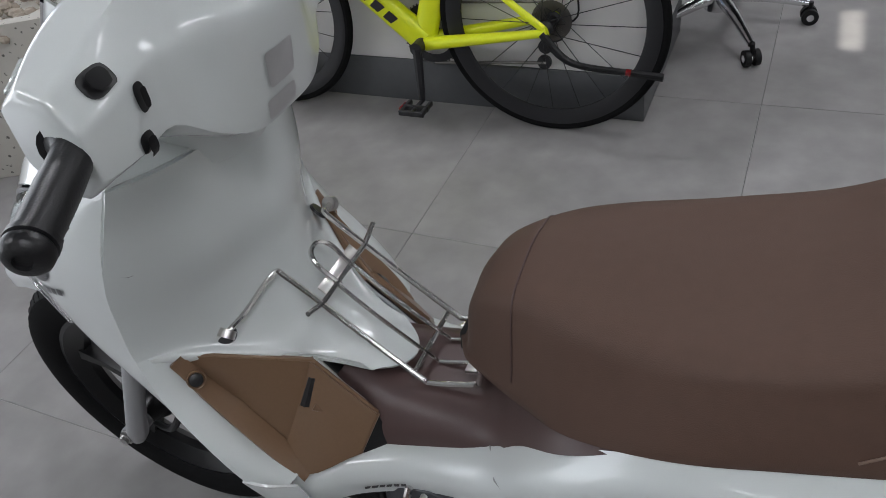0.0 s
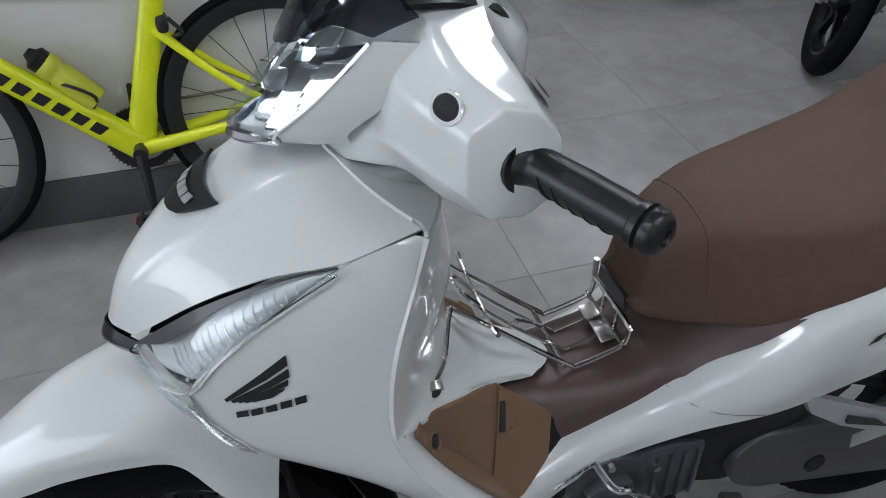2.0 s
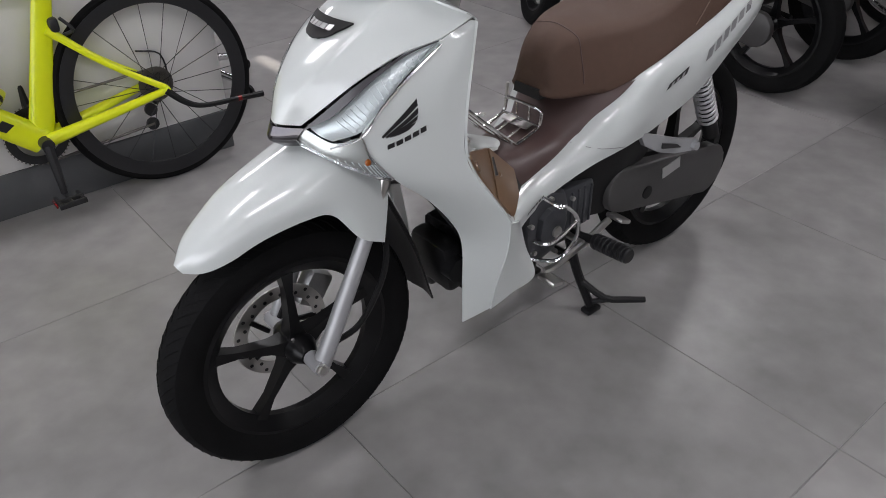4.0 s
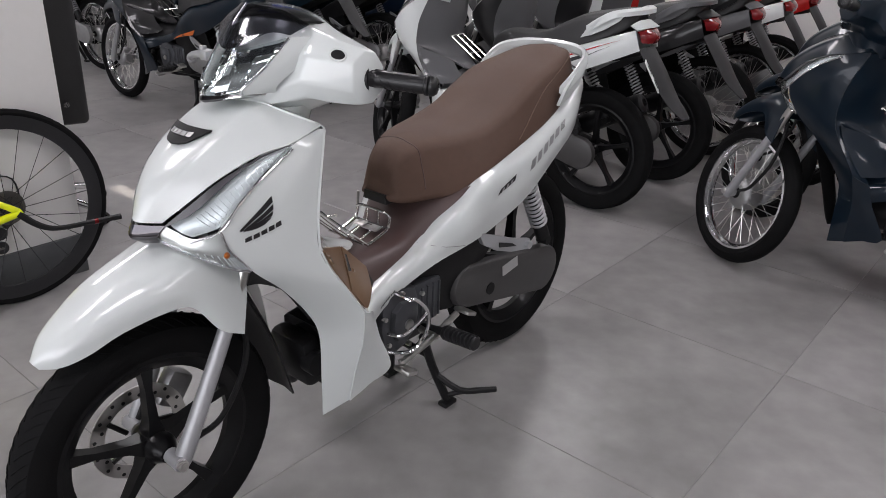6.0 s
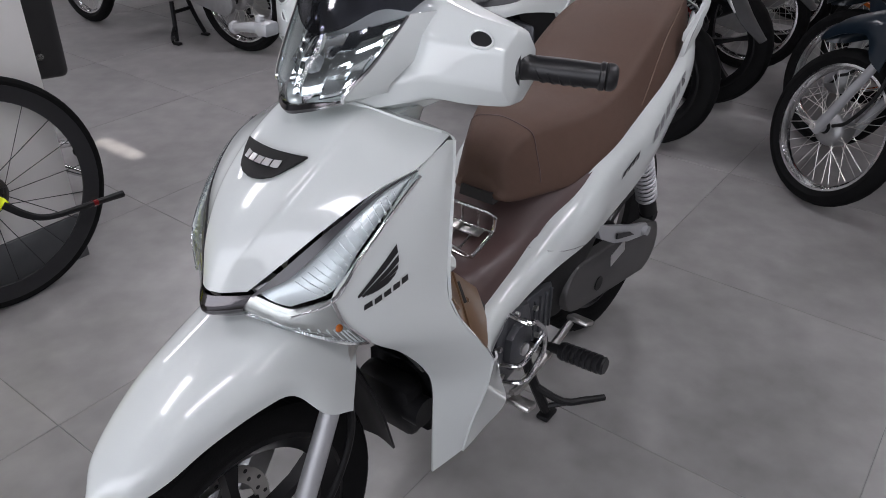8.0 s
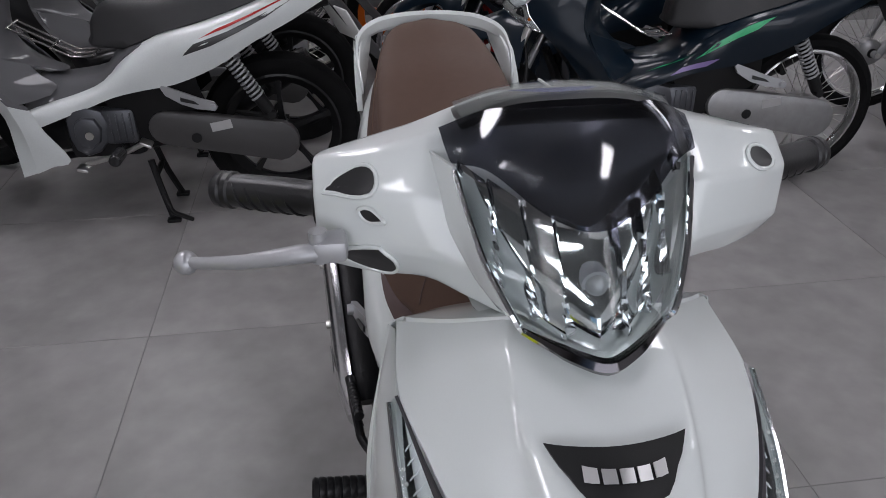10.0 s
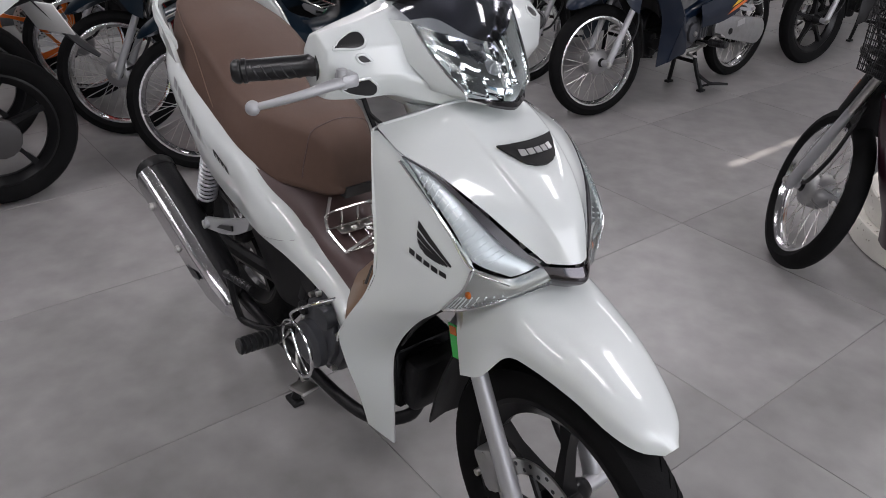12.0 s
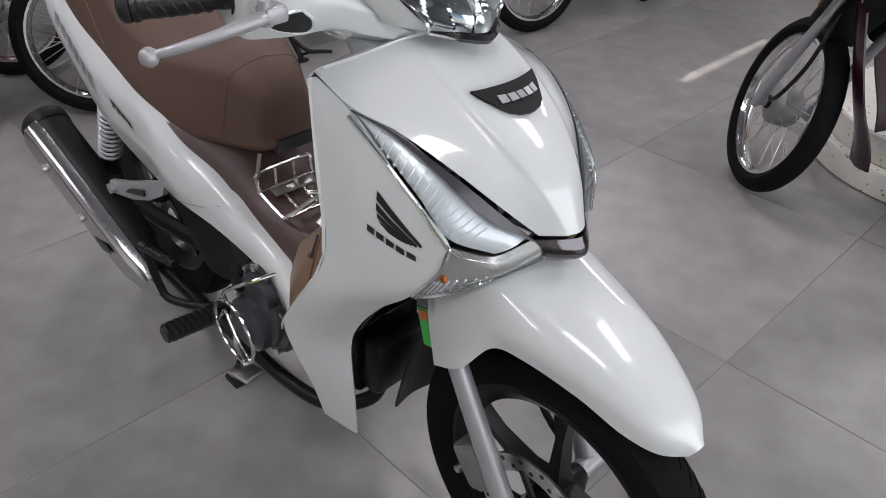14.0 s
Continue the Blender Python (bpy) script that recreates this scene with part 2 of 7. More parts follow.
PEARL = surface_mat("pearl_white_paint", (0.615, 0.648, 0.637), 0.36, vary=0.02, grain=900, coat=1.0, rough_vary=0.03, coat_rough=0.045)
BROWN_SEAT = surface_mat("brown_vinyl", (0.092, 0.053, 0.038), 0.6, vary=0.08, grain=60, bump=0.4, bump_scale=800, bump_dist=0.0012, spec=0.35)
TAN_THREAD = surface_mat("tan_thread", (0.17, 0.11, 0.08), 0.6, vary=0.1)
BROWN_DARK = surface_mat("dark_brown_plastic", (0.075, 0.045, 0.042), 0.42, vary=0.05, grain=60, bump=0.2, bump_scale=700, bump_dist=0.0006)
BRONZE = surface_mat("bronze_plastic", (0.175, 0.105, 0.060), 0.34, vary=0.06, grain=300, coat=0.2)
BLACK_PLASTIC = surface_mat("black_plastic", (0.007, 0.007, 0.0075), 0.5, vary=0.1, grain=50, bump=0.2, bump_scale=600, bump_dist=0.0006, spec=0.28)
BLACK_GLOSS = surface_mat("black_gloss", (0.0045, 0.0045, 0.005), 0.3, vary=0.05, coat=0.06, spec=0.22)
RUBBER = surface_mat("tyre_rubber", (0.007, 0.007, 0.0073), 0.75, vary=0.2, grain=25, bump=0.3, bump_scale=300, dirt=0.15, dirt_colour=(0.016, 0.015, 0.014), spec=0.08)
GRIP_RUBBER = surface_mat("grip_rubber", (0.007, 0.007, 0.008), 0.36, vary=0.1, grain=80, bump=0.3, bump_scale=500, bump_dist=0.0008)
CHROME = surface_mat("chrome", (0.78, 0.78, 0.79), 0.17, 1.0, vary=0.04, rough_vary=0.05)
DARK_CHROME = surface_mat("dark_chrome", (0.10, 0.095, 0.10), 0.12, 1.0, vary=0.04)
ROD_STEEL = surface_mat("rod_steel", (0.70, 0.69, 0.67), 0.16, 1.0, vary=0.08)
STEEL = surface_mat("steel", (0.56, 0.55, 0.53), 0.3, 1.0, vary=0.08)
SILVER = surface_mat("silver_paint", (0.38, 0.385, 0.395), 0.42, 0.45, vary=0.04)
ALLOY = surface_mat("cast_alloy", (0.34, 0.34, 0.34), 0.42, 0.8, vary=0.12, bump=0.25, bump_scale=250, dirt=0.3)
ENGINE_GREY = surface_mat("engine_grey", (0.078, 0.081, 0.090), 0.34, 0.5, vary=0.1, bump=0.15, bump_scale=300)
ENGINE_BLACK = surface_mat("engine_black", (0.013, 0.013, 0.014), 0.45, 0.2, vary=0.15, bump=0.25, bump_scale=200, spec=0.3)
CASE_GREY = surface_mat("case_grey", (0.06, 0.058, 0.058), 0.42, 0.2, vary=0.08)
CLEAR = clear_mat("clear_lens", (0.93, 0.95, 0.95))
SMOKE = clear_mat("smoked_visor", (0.36, 0.365, 0.40), 0.08, 0.10)
GAUGE_BLUE = surface_mat("gauge_blue", (0.02, 0.04, 0.22), 0.35, vary=0.1)
RED_LENS = surface_mat("red_lens", (0.17, 0.008, 0.010), 0.12, vary=0.05, coat=0.6)
ORANGE_LENS = surface_mat("orange_lens", (0.55, 0.12, 0.01), 0.15, vary=0.05, coat=0.6)
MIRROR = surface_mat("reflector_metal", (0.86, 0.87, 0.88), 0.07, 1.0, vary=0.02, rough_vary=0.03)
# near-black for prints, also painted where holes would be in shade
DARK_MARK = surface_mat("dark_decal", (0.016, 0.016, 0.017), 0.3, vary=0.02)
SILVER_MARK = surface_mat("silver_decal", (0.5, 0.5, 0.5), 0.3, 0.6, vary=0.05)
GREY_MARK = surface_mat("grey_decal", (0.30, 0.30, 0.305), 0.3, 0.4, vary=0.05)
LAMP_SILVER = surface_mat("lamp_silver", (0.84, 0.85, 0.87), 0.28, 0.25, vary=0.03)
BOWL = surface_mat("lamp_bowl", (0.88, 0.89, 0.90), 0.09, 1.0, vary=0.04)
GREEN_MARK = surface_mat("green_sticker", (0.04, 0.42, 0.08), 0.4, vary=0.03)
WHITE_MARK = surface_mat("white_sticker", (0.75, 0.75, 0.73), 0.4, vary=0.03)
LAMP_DARK = surface_mat("lamp_dark", (0.62, 0.60, 0.58), 0.22, 0.7, vary=0.05)
WEDGE = surface_mat("wedge_grey", (0.045, 0.043, 0.048), 0.3, vary=0.05, coat=0.2)
FLAP_GREY = surface_mat("flap_grey", (0.028, 0.028, 0.029), 0.5, vary=0.1, spec=0.3)
SHIELD_METAL = surface_mat("shield_metal", (0.62, 0.62, 0.63), 0.16, 1.0, vary=0.05)

# ---- the showroom ----
X0, X1, Y0, Y1 = -5.6, 6.6, -7.0, 6.6
TILE = surface_mat("grey_porcelain_tile", (0.262, 0.254, 0.250), 0.31, vary=0.34, grain=9.0, per_object=0.3, bump=0.06, bump_scale=60,
                   dirt=0.10, dirt_colour=(0.19, 0.19, 0.19), rough_vary=0.10)
GROUT = surface_mat("grout", (0.185, 0.182, 0.18), 0.8, vary=0.1)
WALL_WHITE = surface_mat("white_wall_paint", (0.74, 0.735, 0.72), 0.6, vary=0.03, grain=30, bump=0.15, bump_scale=120)
# ceiling out of view, kept dark to cut the fill from above
CEIL_DARK = surface_mat("ceiling_paint", (0.14, 0.14, 0.142), 0.7, vary=0.05)
BASE_GREY = surface_mat("dark_skirting", (0.085, 0.088, 0.092), 0.4, vary=0.08, dirt=0.2, dirt_colour=(0.15, 0.15, 0.15))
PANEL_WHITE = surface_mat("white_laminate", (0.72, 0.71, 0.69), 0.35, vary=0.02)

floor = part("floor", Mesh().box(((X0 + X1) / 2, (Y0 + Y1) / 2, -0.0565), (X1 - X0, Y1 - Y0, 0.11)), GROUT)
tagged(floor, "grey showroom floor of large porcelain tiles", "floor", kind="structure")
TS, GX, GY = 0.8, -0.065, 0.795
tile_mesh = data_of("tile", Mesh().box((0, 0, -0.005), (TS - 0.0018, TS - 0.0018, 0.01), bevel=0.0012, seg=1), TILE)
for i in range(-9, 9):
    for j in range(-10, 8):
        cx, cy = GX + (i + 0.5) * TS, GY + (j + 0.5) * TS
        if X0 < cx - 0.4 and cx + 0.4 < X1 and Y0 < cy - 0.4 and cy + 0.4 < Y1 and abs(cx + 0.6) < 6.4:
            ob = part("tile", tile_mesh, TILE, floor)
            ob.location = (cx, cy, 0)


def wall(name, c, size, label):
    return tagged(part(name, Mesh().box(c, size), WALL_WHITE), label, "wall", kind="structure")


HT = CEIL
wall("wall_west", (X0 - 0.1, (Y0 + Y1) / 2, HT / 2), (0.2, Y1 - Y0 + 0.4, HT), "plain white painted showroom wall behind the motorbikes")
wall("wall_south", ((X0 + X1) / 2, Y0 - 0.1, HT / 2), (X1 - X0, 0.2, HT), "plain white painted showroom wall")
wall("wall_north", ((X0 + X1) / 2, Y1 + 0.1, HT / 2), (X1 - X0, 0.2, HT), "plain white painted showroom wall")
for yy in (Y0 + 0.6, Y1 - 0.6):
    wall("wall_east", (X1 + 0.1, yy, HT / 2), (0.2, 1.2, HT), "white pier beside the open shop front")
wall("wall_east_lintel", (X1 + 0.1, (Y0 + Y1) / 2, HT - 0.05), (0.2, Y1 - Y0 - 2.4, 0.1), "white lintel over the open shop front")
for nm, c, s in (("baseboard_west", (X0 + 0.012, (Y0 + Y1) / 2, 0.06), (0.024, Y1 - Y0, 0.12)),
                 ("baseboard_south", ((X0 + X1) / 2, Y0 + 0.012, 0.06), (X1 - X0 - 0.05, 0.024, 0.12)),
                 ("baseboard_north", ((X0 + X1) / 2, Y1 - 0.012, 0.06), (X1 - X0 - 0.05, 0.024, 0.12))):
    tagged(part(nm, Mesh().box(c, s, bevel=0.003), BASE_GREY), "dark grey tiled skirting along the wall", "skirting", kind="structure")

# unseen ceiling; its two narrow slots are added to cast the floor's sun patches
SUN_DX = (CEIL + 0.1) / math.tan(radians(62))
slots = [(-1.065 - SUN_DX, 2.63, 0.09, 0.75), (-1.065 - SUN_DX, -2.12, 0.12, 0.28)]
ceiling = Mesh()
edges_y = sorted([Y0 - 0.2, Y1 + 0.2] + [e for s in slots for e in (s[1] - s[3] / 2, s[1] + s[3] / 2)])
for a, b in zip(edges_y, edges_y[1:]):
    mid = (a + b) / 2
    hole = next((s for s in slots if abs(mid - s[1]) < s[3] / 2), None)
    spans = [(X0 - 0.2, X1 + 0.2)] if hole is None else [(X0 - 0.2, hole[0] - hole[2] / 2), (hole[0] + hole[2] / 2, X1 + 0.2)]
    for p, q in spans:
        ceiling.box(((p + q) / 2, mid, CEIL + 0.05), (q - p, b - a, 0.1))
tagged(part("ceiling", ceiling, CEIL_DARK), "unseen dark grey ceiling with narrow slots added for the sun patches", "ceiling", kind="structure")

LAMP_GLOW = glow_mat("lamp_diffuser", (0.95, 0.98, 1.0), 6.0)
for lx, ly in LAMPS:
    lamp = thing("ceiling_lamp", "unseen white rectangular panel lamp fixed under the ceiling", "lamp", "panel lamps of the ceiling", pose(lx, ly, CEIL))
    part("housing", Mesh().box((0, 0, -0.03), (1.26, 0.61, 0.06), bevel=0.006), WALL_WHITE, lamp)
    part("diffuser", Mesh().box((0, 0, -0.065), (1.18, 0.53, 0.008)), LAMP_GLOW, lamp)

ground = part("ground", Mesh().box((60 + X1, 0, -0.08), (120, 240, 0.1)), surface_mat("asphalt", (0.06, 0.06, 0.06), 0.85, vary=0.2, grain=30))
tagged(ground, "plain asphalt ground outside the shop front", "ground", kind="structure")

# ---- motorbikes: x ahead, y to the rider's left, front axle over the origin ----
WB, R_F, R_R, AX_F, AX_R = 1.245, 0.283, 0.292, 0.281, 0.297


def tyre_profile(r, w, tall=0.078):
    """Outline of a tyre's section as (radius, offset)."""
    rim = r - tall
    pts = [(rim, -w * 0.30), (rim + 0.012, -w * 0.42), (r - 0.036, -w * 0.52), (r - 0.016, -w * 0.45), (r - 0.004, -w * 0.24), (r, 0.0)]
    return pts + [(a, -b) for a, b in pts[-2::-1]]


def build_wheel(parent, cx, cz, r, w, rim_mat, spoked, fine, at=None, disc_side=0, name="front_wheel", hub_mat=None):
    c, ax = (cx, 0, cz), (0, 1, 0)
    n = 72 if fine else 40
    wheel = part(name, Mesh().lathe([(0.018, -0.06), (0.026, -0.045), (0.034, -0.03), (0.034, 0.03), (0.026, 0.045), (0.018, 0.06)], c, ax, 20),
                 hub_mat or rim_mat, parent, at=at)
    tyre = Mesh().lathe(tyre_profile(r, w, 0.06 if spoked else 0.078), c, ax, n, True)
    part("tyre", tyre, RUBBER, wheel, "black tyre with a shallow tread")
    if fine:
        tread = Mesh()
        for k in range(64):
            a0 = 2 * math.pi * k / 64
            for sgn in (-1, 1):
                off = 0.0 if sgn > 0 else math.pi / 64
                pts = []
                for s in range(5):
                    u = s / 4
                    a = a0 + off + u * 0.13
                    yy = sgn * w * (0.08 + 0.36 * u)
                    rr = np.interp(abs(yy), [0, w * 0.24, w * 0.45], [r, r - 0.004, r - 0.016]) + 0.0004
                    pts.append((cx + rr * math.cos(a), yy, cz + rr * math.sin(a)))
                tread.tube(pts, [0.0012, 0.0018, 0.0018, 0.0015, 0.0008], 4)
        part("tread_block", tread, RUBBER, wheel)
    rr = r - (0.058 if spoked else 0.076)
    cut = 0.5 if spoked else 1.0
    rim = Mesh().lathe([(rr + 0.004, -w * 0.34), (rr + 0.004, -w * 0.29), (rr - 0.012 * cut, -w * 0.22), (rr - 0.02 * cut, -w * 0.10), (rr - 0.02 * cut, w * 0.10),
                        (rr - 0.012 * cut, w * 0.22), (rr + 0.004, w * 0.29), (rr + 0.004, w * 0.34), (rr - 0.006, w * 0.36), (rr - 0.016 * cut, w * 0.28),
                        (rr - 0.034 * cut, w * 0.10), (rr - 0.034 * cut, -w * 0.10), (rr - 0.016 * cut, -w * 0.28), (rr - 0.006, -w * 0.36)], c, ax, n, True)
    part("rim", rim, CHROME if spoked else rim_mat, wheel)
    if spoked:
        wires = Mesh()
        for k in range(36):
            a = 2 * math.pi * k / 36
            side = 1 if k % 2 else -1
            lean = 0.45 if (k // 2) % 2 else -0.45
            p0 = (cx + 0.045 * math.cos(a + lean), side * 0.028, cz + 0.045 * math.sin(a + lean))
            p1 = (cx + (rr - 0.026) * math.cos(a), side * 0.004, cz + (rr - 0.026) * math.sin(a))
            wires.tube([p0, p1], 0.0014, 4)
        part("wire_spoke", wires, STEEL, wheel, "thin steel wire spokes")
        part("brake_drum", Mesh().lathe([(0.02, -0.05), (0.05, -0.046), (0.062, -0.03), (0.064, 0.02), (0.056, 0.036), (0.03, 0.05)], c, ax, 28), ALLOY, wheel, "dull cast drum hub")
    else:
        spoke = Mesh()
        spoke.loft([[(0.02, -0.022, -0.02), (0.02, 0.022, -0.02), (0.02, 0.022, 0.02), (0.02, -0.022, 0.02)],
                    [(0.06, -0.015, -0.011), (0.06, 0.015, -0.011), (0.06, 0.015, 0.011), (0.06, -0.015, 0.011)],
                    [(0.13, -0.012, -0.0075), (0.13, 0.012, -0.0075), (0.13, 0.012, 0.0075), (0.13, -0.012, 0.0075)],
                    [(rr - 0.026, -0.015, -0.013), (rr - 0.026, 0.015, -0.013), (rr - 0.026, 0.015, 0.013), (rr - 0.026, -0.015, 0.013)]])
        for k in range(5):
            turn = Matrix.Translation(c) @ Matrix.Rotation(radians(-90 + 72 * k), 4, "Y")
            part("spoke", spoke.moved(turn), rim_mat, wheel)
    if disc_side:
        y = disc_side * 0.056
        disc = Mesh().lathe([(0.108, y - 0.002), (0.108, y + 0.002), (0.078, y + 0.002), (0.078, y - 0.002)], c, ax, 48, True)
        dp = part("brake_disc", disc, STEEL, wheel, "drilled steel brake disc")
        holes, carrier = Mesh(), Mesh()
        # drilled holes: black studs, the shade inside them given as colour
        for k in range(30):
            a = 2 * math.pi * k / 30
            q = 0.099 if k % 2 else 0.087
            holes.cyl((cx + q * math.cos(a), y - 0.0028, cz + q * math.sin(a)), (cx + q * math.cos(a), y + 0.0028, cz + q * math.sin(a)), 0.0042, 8)
        for k in range(5):
            a = radians(72 * k + 18)
            carrier.tube([(cx + 0.03 * math.cos(a), y, cz + 0.03 * math.sin(a)), (cx + 0.082 * math.cos(a + 0.35), y, cz + 0.082 * math.sin(a + 0.35))], 0.006, 6)
        part("disc_hole", holes, DARK_MARK, dp)
        part("disc_carrier", carrier, ENGINE_BLACK, dp)
    for s in (1, -1):
        part("axle_nut", Mesh().cyl((cx, s * 0.06, cz), (cx, s * 0.118, cz), 0.009, 8).cyl((cx, s * 0.094, cz), (cx, s * 0.112, cz), 0.0135, 6), STEEL, wheel)
    return wheel


def sym_rows(rows):
    """Left half rows, edge to centre, continued to the other side."""
    return [list(r) + [(x, -y, z) for x, y, z in r[-2::-1]] for r in rows]


HOOD = [
    [(-0.340, 0.152, 0.919), (-0.303, 0.108, 0.938), (-0.282, 0.070, 0.953), (-0.272, 0.050, 0.957), (-0.266, 0, 0.957)],
    [(-0.263, 0.157, 0.900), (-0.242, 0.112, 0.922), (-0.232, 0.076, 0.944), (-0.224, 0.058, 0.949), (-0.216, 0, 0.948)],
    [(-0.194, 0.140, 0.886), (-0.178, 0.106, 0.900), (-0.168, 0.074, 0.911), (-0.158, 0.058, 0.916), (-0.150, 0, 0.918)],
    [(-0.128, 0.112, 0.850), (-0.113, 0.085, 0.860), (-0.104, 0.062, 0.868), (-0.095, 0.048, 0.873), (-0.087, 0, 0.878)],
    [(-0.079, 0.075, 0.804), (-0.066, 0.057, 0.809), (-0.053, 0.040, 0.819), (-0.047, 0.030, 0.823), (-0.041, 0, 0.827)],
    [(-0.044, 0.044, 0.768), (-0.031, 0.030, 0.768), (-0.022, 0.020, 0.768), (-0.018, 0.012, 0.768), (-0.015, 0, 0.768)],
]
# inner edge of the front lamps against the hood, outer edge against the leg shield
LAMP_IN = [(-0.260, 0.159, 0.897), (-0.195, 0.142, 0.882), (-0.129, 0.114, 0.846), (-0.080, 0.078, 0.799), (-0.046, 0.048, 0.762)]
LAMP_OUT = [(-0.258, 0.163, 0.892), (-0.192, 0.161, 0.854), (-0.137, 0.153, 0.808), (-0.102, 0.141, 0.766), (-0.068, 0.094, 0.739)]
SHIELD = [  # front edge, middle, fold at the outside
    [(-0.333, 0.154, 0.915), (-0.337, 0.156, 0.914), (-0.341, 0.158, 0.913)],
    [(-0.258, 0.160, 0.895), (-0.290, 0.172, 0.872), (-0.322, 0.172, 0.864)],
    [(-0.188, 0.162, 0.850), (-0.248, 0.179, 0.826), (-0.302, 0.183, 0.806)],
    [(-0.133, 0.154, 0.804), (-0.212, 0.179, 0.770), (-0.290, 0.189, 0.738)],
    [(-0.100, 0.145, 0.757), (-0.192, 0.178, 0.718), (-0.290, 0.193, 0.684)],
    [(-0.150, 0.158, 0.675), (-0.226, 0.182, 0.650), (-0.312, 0.203, 0.628)],
    [(-0.228, 0.150, 0.600), (-0.292, 0.182, 0.580), (-0.350, 0.211, 0.572)],
    [(-0.300, 0.136, 0.512), (-0.350, 0.175, 0.500), (-0.392, 0.212, 0.508)],
    [(-0.340, 0.124, 0.435), (-0.375, 0.158, 0.424), (-0.408, 0.190, 0.420)],
    [(-0.344, 0.122, 0.320), (-0.375, 0.142, 0.325), (-0.408, 0.164, 0.330)],
    [(-0.345, 0.122, 0.219), (-0.375, 0.134, 0.230), (-0.405, 0.146, 0.242)],
]
SHIELD = [row[::-1] for row in SHIELD]
INNER = [
    [(-0.341, 0.158, 0.913), (-0.365, 0.110, 0.908), (-0.378, 0.060, 0.904), (-0.382, 0, 0.903)],
    [(-0.302, 0.183, 0.806), (-0.346, 0.138, 0.806), (-0.384, 0.074, 0.806), (-0.398, 0, 0.808)],
    [(-0.290, 0.189, 0.738), (-0.326, 0.142, 0.735), (-0.366, 0.080, 0.732), (-0.394, 0, 0.732)],
    [(-0.290, 0.193, 0.684), (-0.324, 0.140, 0.678), (-0.370, 0.080, 0.666), (-0.405, 0, 0.662)],
    [(-0.303, 0.182, 0.674), (-0.362, 0.118, 0.640), (-0.428, 0.062, 0.600), (-0.464, 0, 0.590)],
    [(-0.314, 0.155, 0.650), (-0.442, 0.065, 0.594), (-0.518, 0.040, 0.566), (-0.548, 0, 0.560)],
]
SIDE = [  # top edge, upper, middle, lower edge
    [(-0.425, 0.158, 0.470), (-0.429, 0.174, 0.463), (-0.438, 0.180, 0.444), (-0.450, 0.172, 0.410)],
    [(-0.490, 0.112, 0.480), (-0.492, 0.136, 0.476), (-0.498, 0.146, 0.456), (-0.506, 0.142, 0.424)],
    [(-0.580, 0.092, 0.502), (-0.584, 0.115, 0.498), (-0.592, 0.129, 0.480), (-0.602, 0.128, 0.454)],
    [(-0.675, 0.094, 0.541), (-0.682, 0.122, 0.538), (-0.693, 0.140, 0.522), (-0.708, 0.146, 0.496)],
    [(-0.770, 0.128, 0.630), (-0.782, 0.164, 0.616), (-0.798, 0.176, 0.572), (-0.816, 0.166, 0.522)],
    [(-0.880, 0.152, 0.698), (-0.890, 0.176, 0.672), (-0.906, 0.176, 0.610), (-0.920, 0.162, 0.536)],
    [(-1.020, 0.148, 0.732), (-1.030, 0.176, 0.706), (-1.044, 0.184, 0.652), (-1.062, 0.170, 0.590)],
    [(-1.150, 0.138, 0.772), (-1.160, 0.163, 0.750), (-1.174, 0.174, 0.708), (-1.190, 0.164, 0.664)],
    [(-1.290, 0.122, 0.822), (-1.300, 0.142, 0.806), (-1.312, 0.152, 0.772), (-1.326, 0.142, 0.728)],
    [(-1.420, 0.092, 0.868), (-1.428, 0.098, 0.852), (-1.438, 0.096, 0.822), (-1.448, 0.086, 0.786)],
]
SEAT = [  # x, half width low, half width high, z low, z high
    (-0.650, 0.042, 0.026, 0.664, 0.690), (-0.660, 0.060, 0.042, 0.652, 0.734), (-0.688, 0.076, 0.054, 0.646, 0.770), (-0.740, 0.104, 0.074, 0.648, 0.792),
    (-0.800, 0.130, 0.096, 0.654, 0.797), (-0.900, 0.156, 0.116, 0.698, 0.802), (-1.000, 0.152, 0.120, 0.722, 0.828), (-1.080, 0.148, 0.120, 0.742, 0.872),
    (-1.160, 0.146, 0.116, 0.768, 0.908), (-1.260, 0.132, 0.104, 0.802, 0.930), (-1.340, 0.110, 0.086, 0.836, 0.946), (-1.385, 0.082, 0.060, 0.866, 0.948), (-1.404, 0.044, 0.028, 0.892, 0.938),
]
